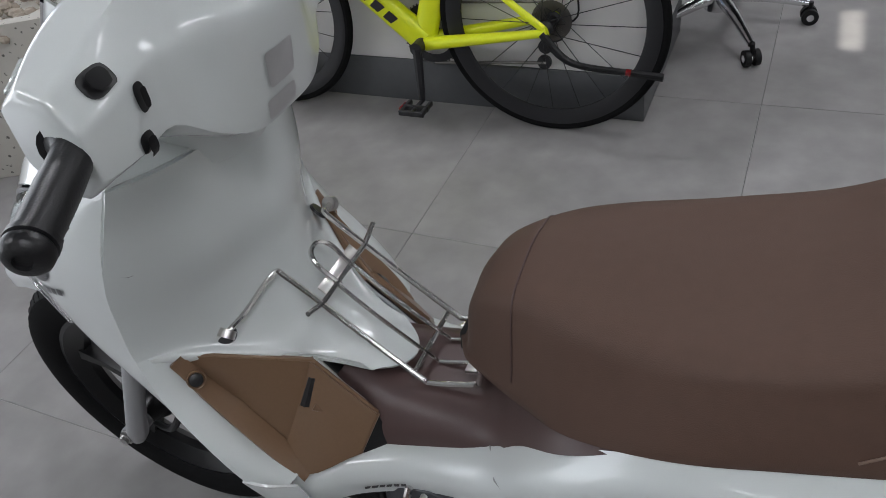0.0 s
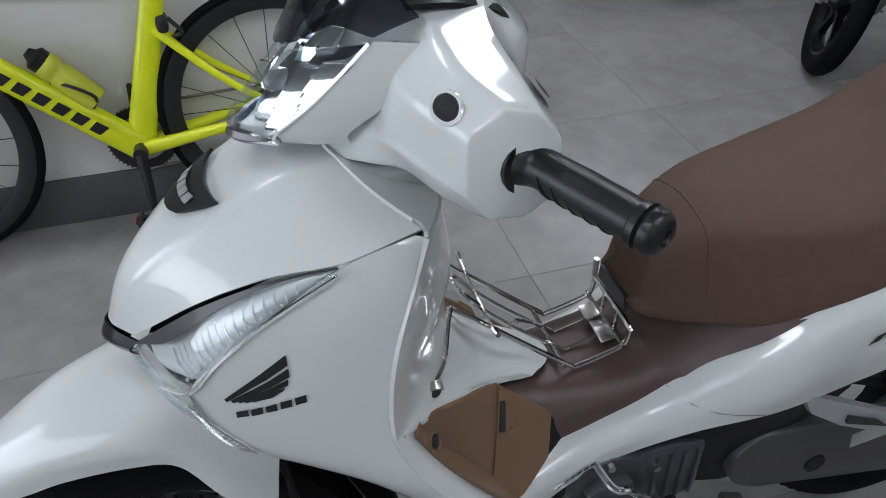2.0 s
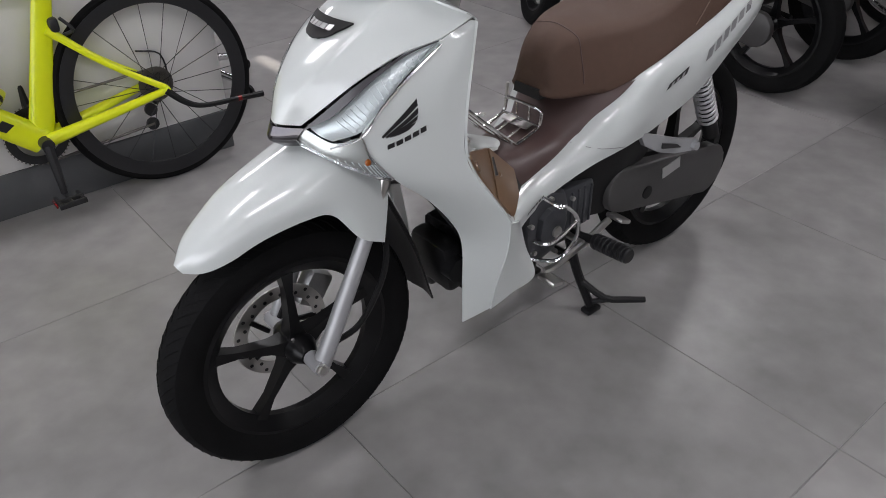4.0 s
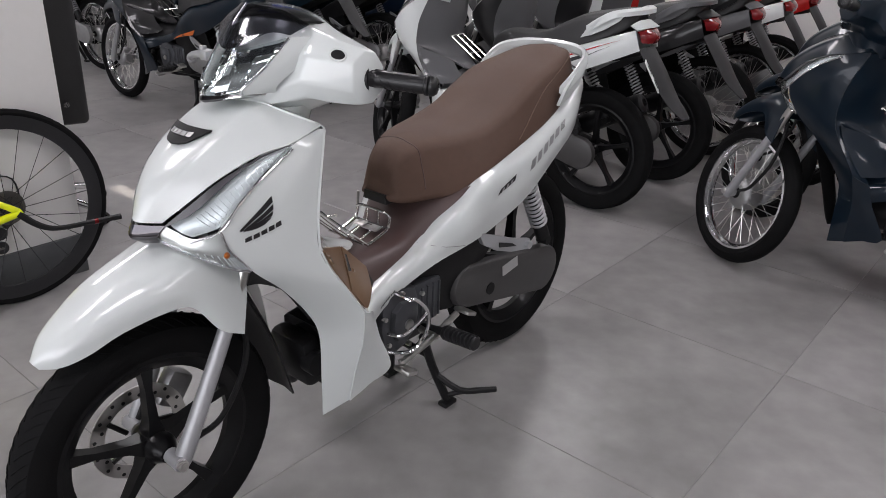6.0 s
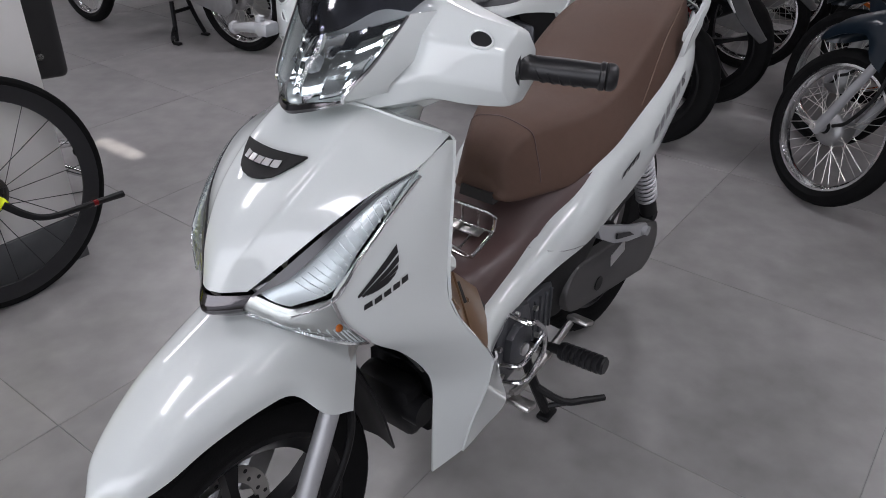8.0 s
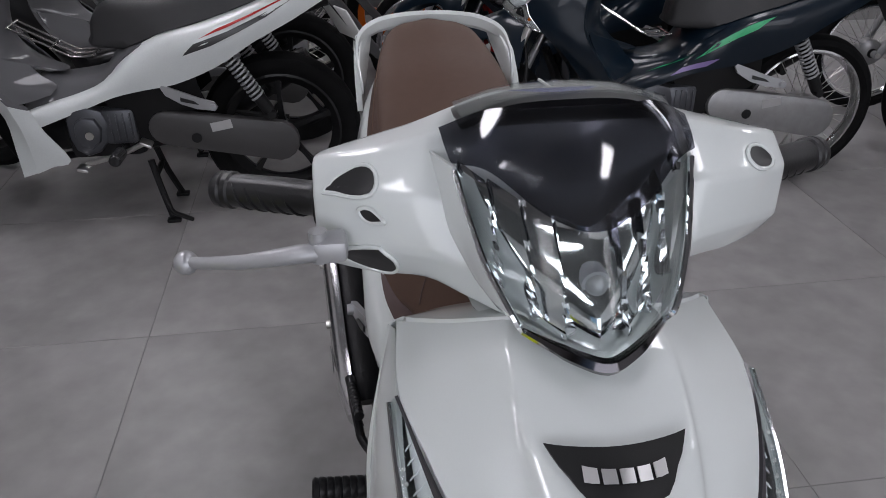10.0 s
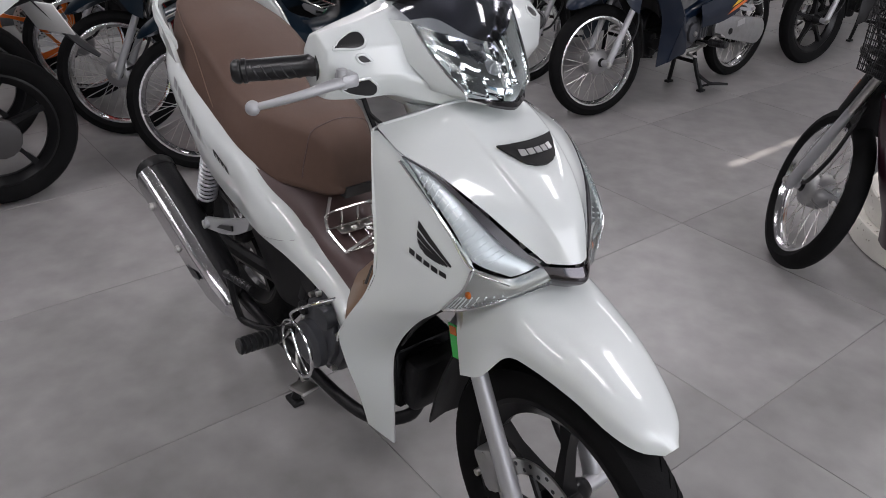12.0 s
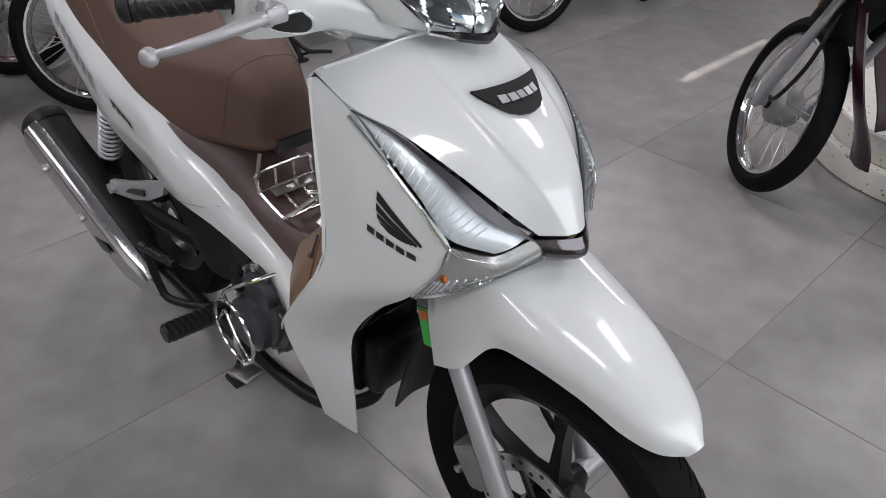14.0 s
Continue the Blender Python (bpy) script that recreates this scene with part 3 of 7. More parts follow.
COVER = [  # y, then eight points round the section (x, z)
    (0.000, [(-0.345, 1.106), (-0.310, 1.048), (-0.268, 0.988), (-0.262, 0.950), (-0.360, 0.914), (-0.470, 0.926), (-0.492, 1.050), (-0.434, 1.110)]),
    (0.050, [(-0.350, 1.104), (-0.318, 1.050), (-0.282, 0.988), (-0.276, 0.952), (-0.366, 0.918), (-0.468, 0.930), (-0.476, 1.050), (-0.430, 1.108)]),
    (0.090, [(-0.360, 1.098), (-0.330, 1.052), (-0.302, 0.992), (-0.304, 0.960), (-0.378, 0.938), (-0.456, 0.950), (-0.447, 1.050), (-0.416, 1.100)]),
    (0.125, [(-0.360, 1.092), (-0.324, 1.054), (-0.312, 1.000), (-0.328, 0.968), (-0.392, 0.956), (-0.438, 0.980), (-0.438, 1.046), (-0.412, 1.088)]),
    (0.170, [(-0.366, 1.080), (-0.334, 1.050), (-0.330, 0.998), (-0.348, 0.964), (-0.400, 0.958), (-0.442, 0.982), (-0.441, 1.040), (-0.414, 1.074)]),
    (0.214, [(-0.386, 1.068), (-0.354, 1.046), (-0.352, 0.992), (-0.374, 0.963), (-0.408, 0.961), (-0.440, 0.985), (-0.437, 1.032), (-0.416, 1.060)]),
]
STEER_FOOT = V((-0.06, 0, 0.55))
STEER_AXIS = V((-0.42, 0, 1.0)).normalized()


def steer(deg):
    return Matrix.Translation(STEER_FOOT) @ Matrix.Rotation(radians(deg), 4, STEER_AXIS) @ Matrix.Translation(-STEER_FOOT)


def both(name, mesh, mat, parent, label="", at=None, sharp=38):
    return part(name, mesh, mat, parent, label, at, sharp), part(name, mesh.mirror(), mat, parent, label, at, sharp)


def build_engine(bike, fine):
    eng = Mesh().box((-0.64, 0, 0.36), (0.26, 0.20, 0.20), bevel=0.03).box((-0.74, 0, 0.40), (0.18, 0.18, 0.16), bevel=0.03)
    eng.cyl((-0.52, 0, 0.34), (-0.40, 0, 0.325), 0.062, 20)
    engine = part("engine", eng, ENGINE_BLACK, bike, "black cast engine with a finned cylinder")
    for k in range(9 if fine else 0):
        x = -0.515 + k * 0.013
        part("cooling_fin", Mesh().box((x, 0, 0.337 - k * 0.0017), (0.005, 0.155, 0.15), bevel=0.012, seg=1), ENGINE_BLACK, engine)
    part("cylinder_head", Mesh().box((-0.375, 0, 0.322), (0.055, 0.13, 0.13), (0, 8, 0), bevel=0.018).cyl((-0.37, 0.05, 0.33), (-0.37, 0.085, 0.33), 0.03, 14), ENGINE_BLACK, engine)
    left = Mesh().slab([(x, 0.095, z) for x, z in ((-0.532, 0.425), (-0.556, 0.452), (-0.606, 0.462), (-0.652, 0.448), (-0.668, 0.402), (-0.658, 0.338), (-0.622, 0.296), (-0.576, 0.284), (-0.544, 0.308), (-0.528, 0.362))], (0, 1, 0), 0.040, 0.014)
    left.slab([(x, 0.130, z) for x, z in ((-0.560, 0.412), (-0.586, 0.430), (-0.628, 0.424), (-0.645, 0.388), (-0.634, 0.340), (-0.602, 0.318), (-0.570, 0.330), (-0.554, 0.366))], (0, 1, 0), 0.022, 0.010)
    left.box((-0.70, 0.106, 0.385), (0.12, 0.05, 0.13), bevel=0.02)
    cov = part("left_cover", left, ENGINE_GREY, engine, "dark grey cast crankcase cover")
    for k in range(4):
        part("rib", Mesh().box((-0.675 - k * 0.022, 0.128, 0.385), (0.006, 0.014, 0.10), bevel=0.002), ENGINE_GREY, cov)
    for k in range(6 if fine else 0):
        a = radians(60 * k + 20)
        part("bolt", Mesh().cyl((-0.612 + 0.078 * math.cos(a), 0.125, 0.372 + 0.078 * math.sin(a)), (-0.612 + 0.078 * math.cos(a), 0.140, 0.372 + 0.078 * math.sin(a)), 0.006, 8), STEEL, cov)
    part("filler_cap", Mesh().cyl((-0.604, 0.148, 0.368), (-0.604, 0.157, 0.368), 0.014, 12), STEEL, cov)
    if not fine:
        right = Mesh().lathe([(0.001, -0.168), (0.040, -0.168), (0.046, -0.162), (0.074, -0.160), (0.088, -0.150), (0.100, -0.132), (0.103, -0.09)], (-0.588, 0, 0.378), (0, 1, 0), 32)
        part("right_cover", right, ENGINE_GREY, engine, "dark grey round clutch cover")
        return engine
    rim = [(-0.515, 0.400), (-0.528, 0.445), (-0.560, 0.470), (-0.604, 0.470), (-0.640, 0.450), (-0.672, 0.408), (-0.690, 0.350), (-0.684, 0.296), (-0.650, 0.262), (-0.598, 0.255), (-0.550, 0.280), (-0.520, 0.335)]
    right = Mesh().slab([(x, -0.080, z) for x, z in rim], (0, -1, 0), 0.052, 0.012)
    right.slab([(-0.604 + (x + 0.604) * 0.80, -0.130, 0.366 + (z - 0.366) * 0.80) for x, z in rim], (0, -1, 0), 0.016, 0.008)
    right.lathe([(0.0, -0.176), (0.030, -0.176), (0.034, -0.171), (0.047, -0.170), (0.056, -0.163), (0.058, -0.130)], (-0.618, 0, 0.328), (0, 1, 0), 32)
    right.cyl((-0.560, -0.130, 0.425), (-0.560, -0.158, 0.425), 0.026, 20)
    cov = part("right_cover", right, ENGINE_GREY, engine, "dark grey cast clutch cover")
    for x, z in rim[::2] + rim[3:8:4]:
        x, z = -0.604 + (x + 0.604) * 0.89, 0.366 + (z - 0.366) * 0.89
        part("bolt", Mesh().cyl((x, -0.130, z), (x, -0.142, z), 0.0062, 8), STEEL, cov)
    part("filler_cap", Mesh().lathe([(0.0, 0.012), (0.012, 0.012), (0.016, 0.009), (0.017, 0.0)], (-0.655, -0.145, 0.400), (0, -1, 0), 16), ENGINE_BLACK, cov)
    part("starter_housing", Mesh().cyl((-0.690, -0.060, 0.440), (-0.690, -0.118, 0.440), 0.034, 20).box((-0.735, -0.090, 0.400), (0.05, 0.05, 0.09), (0, 20, 0), bevel=0.010), ENGINE_BLACK, engine)
    return engine


def add_plate(bike):
    tilt = pose(-1.495, 0.04, 0.690, 0, 30, 26)
    pl = part("number_plate", Mesh().box((0, 0, 0), (0.006, 0.19, 0.14), bevel=0.002).moved(tilt), WHITE_MARK, bike, "white number plate")
    bars = Mesh()
    for k in (0, 1, 3):
        bars.box((-0.004, -0.06 + k * 0.04, 0.030), (0.003, 0.020, 0.036))
    for k in range(5):
        bars.box((-0.004, -0.066 + k * 0.033, -0.032), (0.003, 0.018, 0.040))
    bars = bars.moved(tilt)
    part("marking", bars, DARK_MARK, pl)


def build_bike(name, spec, at):
    """An underbone motorbike; spec names the paints and the fittings."""
    fine = spec.get("fine", False)
    body, inner, seat_m = spec["body"], spec["inner"], spec["seat"]
    rim_m, spoked = spec.get("rim", BLACK_GLOSS), spec.get("spoked", True)
    nu = 6 if fine else 3
    nv = 5 if fine else 3
    bike = thing(name, spec["label"], "motorbike", spec.get("group", ""), at)
    st = steer(spec.get("steer", 0.0))
    rest = spec.get("fork", SILVER)

    # --- front end, turning with the bar
    build_wheel(bike, 0.010, AX_F, R_F, 0.066 if spoked else 0.078, rim_m, spoked, fine, st, disc_side=0 if spoked else -1)
    leg = Mesh().tube([(-0.145, 0.097, 0.575), (-0.084, 0.096, 0.45), (-0.022, 0.094, 0.325), (-0.001, 0.092, 0.283), (0.008, 0.092, 0.262)], [0.0150, 0.0165, 0.0175, 0.0190, 0.0135], 16 if fine else 10)
    leg.cyl((0.008, 0.062, AX_F), (0.008, 0.106, AX_F), 0.017, 14)
    for s, m in ((1, leg), (-1, leg.mirror())):
        fk = part("fork_leg", m, rest, bike, "silver lower fork leg", st)
        part("stanchion", Mesh().cyl((-0.143, s * 0.097, 0.57), (-0.195, s * 0.097, 0.69), 0.0145, 12), STEEL, fk)
    part("fork_yoke", Mesh().box((-0.165, 0, 0.70), (0.06, 0.24, 0.03), (0, -22, 0), bevel=0.008).cyl((-0.165, 0, 0.70), (-0.31, 0, 1.0), 0.02, 12), BLACK_PLASTIC, bike, at=st)
    F = sym_rows([
        [(0.198, 0.012, 0.552), (0.201, 0.009, 0.557), (0.204, 0.005, 0.560), (0.205, 0, 0.561)],
        [(0.172, 0.040, 0.556), (0.174, 0.038, 0.576), (0.174, 0.024, 0.592), (0.172, 0, 0.597)],
        [(0.130, 0.058, 0.570), (0.132, 0.056, 0.600), (0.130, 0.036, 0.622), (0.126, 0, 0.630)],
        [(0.070, 0.072, 0.596), (0.072, 0.071, 0.628), (0.072, 0.046, 0.655), (0.066, 0, 0.664)],
        [(-0.010, 0.086, 0.612), (-0.008, 0.088, 0.648), (-0.012, 0.058, 0.684), (-0.020, 0, 0.697)],
        [(-0.060, 0.095, 0.606), (-0.062, 0.097, 0.645), (-0.070, 0.070, 0.698), (-0.078, 0, 0.715)],
        [(-0.104, 0.108, 0.545), (-0.112, 0.106, 0.625), (-0.120, 0.076, 0.698), (-0.128, 0, 0.718)],
        [(-0.156, 0.108, 0.514), (-0.172, 0.106, 0.615), (-0.190, 0.076, 0.690), (-0.200, 0, 0.710)],
    ])
    if spec.get("short_fender"):
        F = [[(x, y, min(z, 0.66)) for x, y, z in row] for row in F]
    fender = part("front_fender", Mesh().sheet(surface(F, nu, nv), 0.004), body, bike, spec.get("fender_label", ""), st)
    flap = sym_rows([[(-0.205, 0.050, 0.560), (-0.215, 0.03, 0.57), (-0.222, 0, 0.575)], [(-0.262, 0.062, 0.420), (-0.275, 0.036, 0.425), (-0.285, 0, 0.428)],
                     [(-0.300, 0.058, 0.300), (-0.312, 0.034, 0.292), (-0.322, 0, 0.288)], [(-0.316, 0.050, 0.258), (-0.324, 0.03, 0.252), (-0.33, 0, 0.25)]])
    part("mud_flap", Mesh().sheet(surface(flap, 3, 2), 0.004), BLACK_PLASTIC, bike, "black plastic inner mudguard")
    part("brake_hose", Mesh().tube([(-0.16, 0.07, 0.60), (-0.175, 0.085, 0.50), (-0.16, 0.09, 0.42), (-0.10, 0.088, 0.33), (-0.04, 0.075, 0.30)], 0.0065, 8, 5), BLACK_PLASTIC, bike, at=st)
    if not spoked:
        cal = part("brake_caliper", Mesh().box((-0.085, -0.078, 0.335), (0.06, 0.045, 0.085), (0, -35, 0), bevel=0.012).cyl((-0.07, -0.1, 0.32), (-0.07, -0.062, 0.32), 0.018, 14)
                   .cyl((-0.095, -0.1, 0.352), (-0.095, -0.062, 0.352), 0.018, 14), ALLOY, bike, "dull alloy disc brake caliper", st)
        for bx, bz in ((-0.05, 0.36), (-0.11, 0.315)):
            part("bolt", Mesh().cyl((bx, -0.104, bz), (bx, -0.09, bz), 0.007, 8), STEEL, cal)

    # --- bar, cover and lamp
    rings = []
    for y, sec in COVER:
        rings.append(np.array([(x - 0.045 * y, y, z) for x, z in sec]))
    last = rings[-1]
    rings.append((last - last.mean(axis=0)) * (0.86, 1, 0.86) + last.mean(axis=0) + np.array((0, 0.007, 0)))
    ring_set = [r * (1, -1, 1) for r in rings[:0:-1]] + rings
    crisp = []
    for r in ring_set:
        q = []
        for k in range(len(r)):
            q += [r[k] * 0.85 + r[k - 1] * 0.15, r[k] * 0.955 + (r[k - 1] + r[(k + 1) % len(r)]) * 0.0225, r[k] * 0.85 + r[(k + 1) % len(r)] * 0.15]
        crisp.append(q)
    G = surface(crisp, 4 if fine else 2, 1, True)
    cover = part("handlebar_cover", Mesh().loft(G), body, bike, "moulded handlebar cover", st)
    neck = []
    for z, cx, rx, ry in ((0.945, -0.342, 0.098, 0.088), (0.925, -0.345, 0.076, 0.080), (0.90, -0.350, 0.064, 0.070), (0.880, -0.352, 0.058, 0.066)):
        neck.append([(cx + rx * math.cos(a), ry * math.sin(a), z) for a in np.linspace(0, 2 * math.pi, 24, endpoint=False)])
    part("neck", Mesh().loft(neck), body, cover)
    for s in (1, -1):
        m = Mesh().cyl((-0.413, s * 0.20, 1.010), (-0.419, s * 0.216, 1.010), 0.026, 18)
        p0, p1 = V((-0.420, s * 0.205, 1.010)), V((-0.481, s * 0.325, 1.002))
        d = (p1 - p0).normalized()
        L0 = (p1 - p0).length
        prof = [(0.0, 0.022), (0.003, 0.0255), (0.007, 0.0250), (0.013, 0.0190), (0.02, 0.0172)]
        prof += [(0.03, 0.0172), (0.06, 0.0180), (L0 - 0.04, 0.0176)]
        prof += [(L0 - 0.022, 0.0172), (L0 - 0.020, 0.0195), (L0 - 0.014, 0.0195), (L0 - 0.013, 0.0168), (L0 - 0.010, 0.0192), (L0 - 0.003, 0.0188), (L0, 0.0165), (L0 + 0.003, 0.0135), (L0 + 0.004, 0.0075), (L0 + 0.001, 0.0065), (L0 + 0.001, 0.002)]
        m.lathe([(r, h) for h, r in prof], p0, d, 24 if fine else 12)
        g = part("grip", m, GRIP_RUBBER, bike, "black ribbed rubber grip", st)
        if fine:
            swirl = Mesh()
            for k in range(5):
                base = p0 + d * (0.028 + k * 0.0155)
                o = d.orthogonal().normalized()
                pts = []
                for q in range(7):
                    a = q / 6 * 2.2 + 0.5 + k * 0.15
                    rad = (o * math.cos(a) + d.cross(o) * math.sin(a)) * 0.0178
                    pts.append(base + d * (q / 6 * 0.018) + rad)
                swirl.tube(pts, [0.0006, 0.0016, 0.0018, 0.0016, 0.0006], 6)
            part("grip_ridge", swirl, GRIP_RUBBER, g)
    lever = Mesh().tube([(-0.330, -0.205, 1.006), (-0.326, -0.235, 1.006), (-0.337, -0.280, 0.996), (-0.358, -0.320, 0.985), (-0.375, -0.342, 0.978)], [0.008, 0.0088, 0.0070, 0.0062, 0.0052], 10, 4)
    lever.ball((-0.376, -0.344, 0.977), 0.0115, 8).box((-0.333, -0.208, 1.008), (0.03, 0.03, 0.022), bevel=0.006).cyl((-0.330, -0.218, 0.996), (-0.330, -0.218, 1.026), 0.008, 10)
    part("brake_lever", lever, SILVER, bike, "polished alloy brake lever with a ball end", st)
    # lamp: reflector bowl, bulb and clear front
    lamp_rows = []
    for (xe, ye, ze), (xc, zc) in (((-0.327, 0.101, 1.081), (-0.250, 1.048)), ((-0.302, 0.094, 1.054), (-0.230, 1.024)), ((-0.270, 0.083, 1.022), (-0.208, 1.000)), ((-0.238, 0.066, 0.992), (-0.192, 0.981)), ((-0.240, 0.058, 0.977), (-0.196, 0.967))):
        lamp_rows.append([(xc + (xe - xc) * u ** 1.5, ye * u, zc + (ze - zc) * u ** 1.3) for u in (1.0, 0.68, 0.34, 0.0)])
    full = sym_rows(lamp_rows)
    LG = surface(full, 4, 4)
    BG = surface(full, 5, 10)
    for a in range(BG.shape[0]):
        for b in range(BG.shape[1]):
            step = math.floor(abs(BG[a, b, 1]) / 0.024)
            ripple = (abs(BG[a, b, 1]) / 0.024 - step) * 0.008 + 0.004 * math.sin(a * 0.5 + step)
            BG[a, b, 0] -= 0.014 + ripple
    head = part("headlamp", Mesh().sheet(BG, 0.004), BOWL, bike, "headlamp with a chromed reflector under clear plastic", st, 12)
    part("lens", Mesh().sheet(LG + np.array((0.010, 0, 0.002)), 0.002), CLEAR, head)
    edge = LG[:, 0] + np.array((0.008, 0.001, 0.002))
    skirt = Mesh().sheet([edge, edge + np.array((-0.030, 0.014, 0.0)), edge + np.array((-0.062, 0.022, 0.0))], 0.003)
    part("lamp_surround", skirt, body, cover)
    part("lamp_surround", skirt.mirror(), body, cover)
    chin = LG[-1] + np.array((0.004, 0, -0.001))
    part("lamp_chin", Mesh().sheet([chin, chin + np.array((-0.030, 0, -0.006)), chin + np.array((-0.075, 0, -0.004))], 0.003), body, cover)
    low_lip = [r * np.array((1, 1, 1)) + np.array((0.010, 0, 0.002)) for r in LG[-1]]
    part("lower_lip", Mesh().tube(low_lip, [0.001, 0.006, 0.007, 0.006, 0.001], 6), DARK_CHROME, head)
    part("bulb", Mesh().ball((-0.232, 0, 1.014), (0.009, 0.009, 0.009), 8).cyl((-0.25, 0, 1.014), (-0.232, 0, 1.014), 0.012, 14), SILVER, head)
    part("lamp_trim", Mesh().tube([p + np.array((0.012, 0, 0)) for p in np.concatenate([LG[:, 0], LG[-1, 1:], LG[-2::-1, -1]])], 0.0026, 6), MIRROR, head)
    ws = sym_rows([
        [(-0.328, 0.102, 1.082), (-0.298, 0.076, 1.086), (-0.266, 0.038, 1.062), (-0.252, 0, 1.051)],
        [(-0.347, 0.105, 1.090), (-0.318, 0.075, 1.103), (-0.290, 0.037, 1.096), (-0.278, 0, 1.092)],
        [(-0.368, 0.107, 1.097), (-0.345, 0.070, 1.119), (-0.322, 0.034, 1.127), (-0.314, 0, 1.130)],
    ])
    part("visor", Mesh().sheet(surface(ws, 5, 5) + np.array((0.010, 0, 0.004)), 0.003), SMOKE, bike, "dark smoked plastic visor", st)
    da = sym_rows([[(-0.350, 0.090, 1.108), (-0.344, 0.05, 1.124), (-0.340, 0, 1.128)], [(-0.392, 0.092, 1.106), (-0.392, 0.05, 1.118), (-0.392, 0, 1.122)],
                   [(-0.430, 0.080, 1.092), (-0.434, 0.045, 1.099), (-0.436, 0, 1.102)], [(-0.456, 0.052, 1.070), (-0.464, 0.03, 1.066), (-0.468, 0, 1.064)]])
    DG = surface(da, 4, 4)
    dash = part("dash", Mesh().sheet(DG + np.array((0, 0, -0.006)), 0.006), BLACK_GLOSS, bike, "dark instrument panel under clear plastic", st)
    for cy, rr in ((0.0, 0.040), (0.062, 0.022), (-0.062, 0.022)) if fine else ():
        gd = Mesh().lathe([(0.0, 0.0015), (rr * 0.9, 0.0015), (rr, 0.0035), (rr, -0.004)], (-0.404 + abs(cy) * 0.15, cy, 1.113 - abs(cy) * 0.12), (-0.35, cy * 1.5, 1), 28)
        gauge = part("gauge", gd, GAUGE_BLUE, dash, "blue round gauge face")
        part("needle", Mesh().box((-0.404 + abs(cy) * 0.15, cy, 1.117 - abs(cy) * 0.12), (rr * 0.8, 0.002, 0.002), (0, 18, 40)), WHITE_MARK, gauge)
    part("dash_lens", Mesh().sheet(DG + np.array((0, 0, 0.005)), 0.002), CLEAR, bike, "clear instrument cover", st)

    # --- front body
    hood = part("front_hood", Mesh().sheet(surface(sym_rows(HOOD), nu, nv), 0.004), body, bike, spec.get("hood_label", ""))
    both("leg_shield", Mesh().sheet(surface(SHIELD, nu, nv), 0.005), spec.get("shield", body), bike)
    deck = [[(a[0], a[1], a[2]) for a in (HOOD[0][0], HOOD[0][1], HOOD[0][3], HOOD[0][4])], [(-0.341, 0.155, 0.917), (-0.334, 0.110, 0.926), (-0.326, 0.058, 0.934), (-0.322, 0, 0.936)], INNER[0]]
    part("upper_deck", Mesh().sheet(surface(sym_rows(deck), nu, nv), 0.004), body, bike)
    wing = surface([[(-0.392, 0.212, 0.508), (-0.418, 0.202, 0.494), (-0.446, 0.182, 0.478)], [(-0.408, 0.190, 0.420), (-0.440, 0.185, 0.410), (-0.474, 0.176, 0.400)],
                    [(-0.408, 0.164, 0.330), (-0.465, 0.164, 0.312), (-0.528, 0.160, 0.288)], [(-0.405, 0.146, 0.242), (-0.430, 0.150, 0.252), (-0.462, 0.154, 0.264)]], nu, nv)
    part("shield_flap", Mesh().sheet(wing, 0.004), spec.get("shield", body), bike)
    band = surface([[(-0.290, 0.193, 0.684), (-0.300, 0.184, 0.678), (-0.310, 0.170, 0.670)], [(-0.312, 0.203, 0.628), (-0.320, 0.190, 0.632), (-0.327, 0.170, 0.632)], [(-0.350, 0.211, 0.572), (-0.354, 0.194, 0.580), (-0.354, 0.171, 0.585)],
                    [(-0.392, 0.212, 0.508), (-0.396, 0.194, 0.520), (-0.394, 0.171, 0.528)], [(-0.418, 0.200, 0.470), (-0.430, 0.190, 0.474), (-0.440, 0.170, 0.480)]], nu, nv)
    both("shield_band", Mesh().sheet(band, 0.003), inner, bike)
    fold = catmull([r[0] for r in SHIELD], nu)
    both("shield_edge", Mesh().tube(fold - np.array((0.0, 0.002, 0.0)), 0.0016, 6), spec.get("shield", body), bike)
    shell = part("inner_shield", Mesh().sheet(surface(sym_rows(INNER), nu, nv), 0.005), inner, bike)
    for s in (1, -1):
        li = catmull(LAMP_IN, 6)
        lo = catmull(LAMP_OUT, 6)
        share = np.interp(np.linspace(0, 1, len(li)), [0, 0.12, 0.3, 0.55, 0.8, 1], [0.0, 0.0, 0.10, 0.21, 0.20, 0.03])[:, None]
        cut = li + (lo - li) * share
        face = np.array([cut * (1 - u) + lo * u + np.array((0.006, 0.006, 0.0)) * math.sin(u * math.pi) for u in np.linspace(0, 1, 6)])
        ms = Mesh().sheet(face - np.array((0.012, 0.010, -0.002)), 0.004)
        lamp = part("turn_lamp", ms if s > 0 else ms.mirror(), LAMP_SILVER, bike, "clear front position and turn lamp")
        leds = Mesh()
        for k in range(16):
            i = 4 + k
            p, q = face[1][i] - np.array((0.009, 0.009, 0.001)), face[4][i] - np.array((0.009, 0.007, 0.001))
            leds.tube([p, (p + q) / 2 + np.array((0.002, 0.002, 0)), q], [0.0007, 0.0011, 0.0008], 5)
        part("reflector_band", leds if s > 0 else leds.mirror(), LAMP_SILVER, lamp)
        leds = Mesh()
        for k in range(14):
            leds.ball(face[4][5 + k] - np.array((0.004, 0.003, 0.0)), 0.0022, 4)
        part("led_cell", leds if s > 0 else leds.mirror(), WHITE_MARK, lamp)
        ms = Mesh().sheet(face, 0.0018)
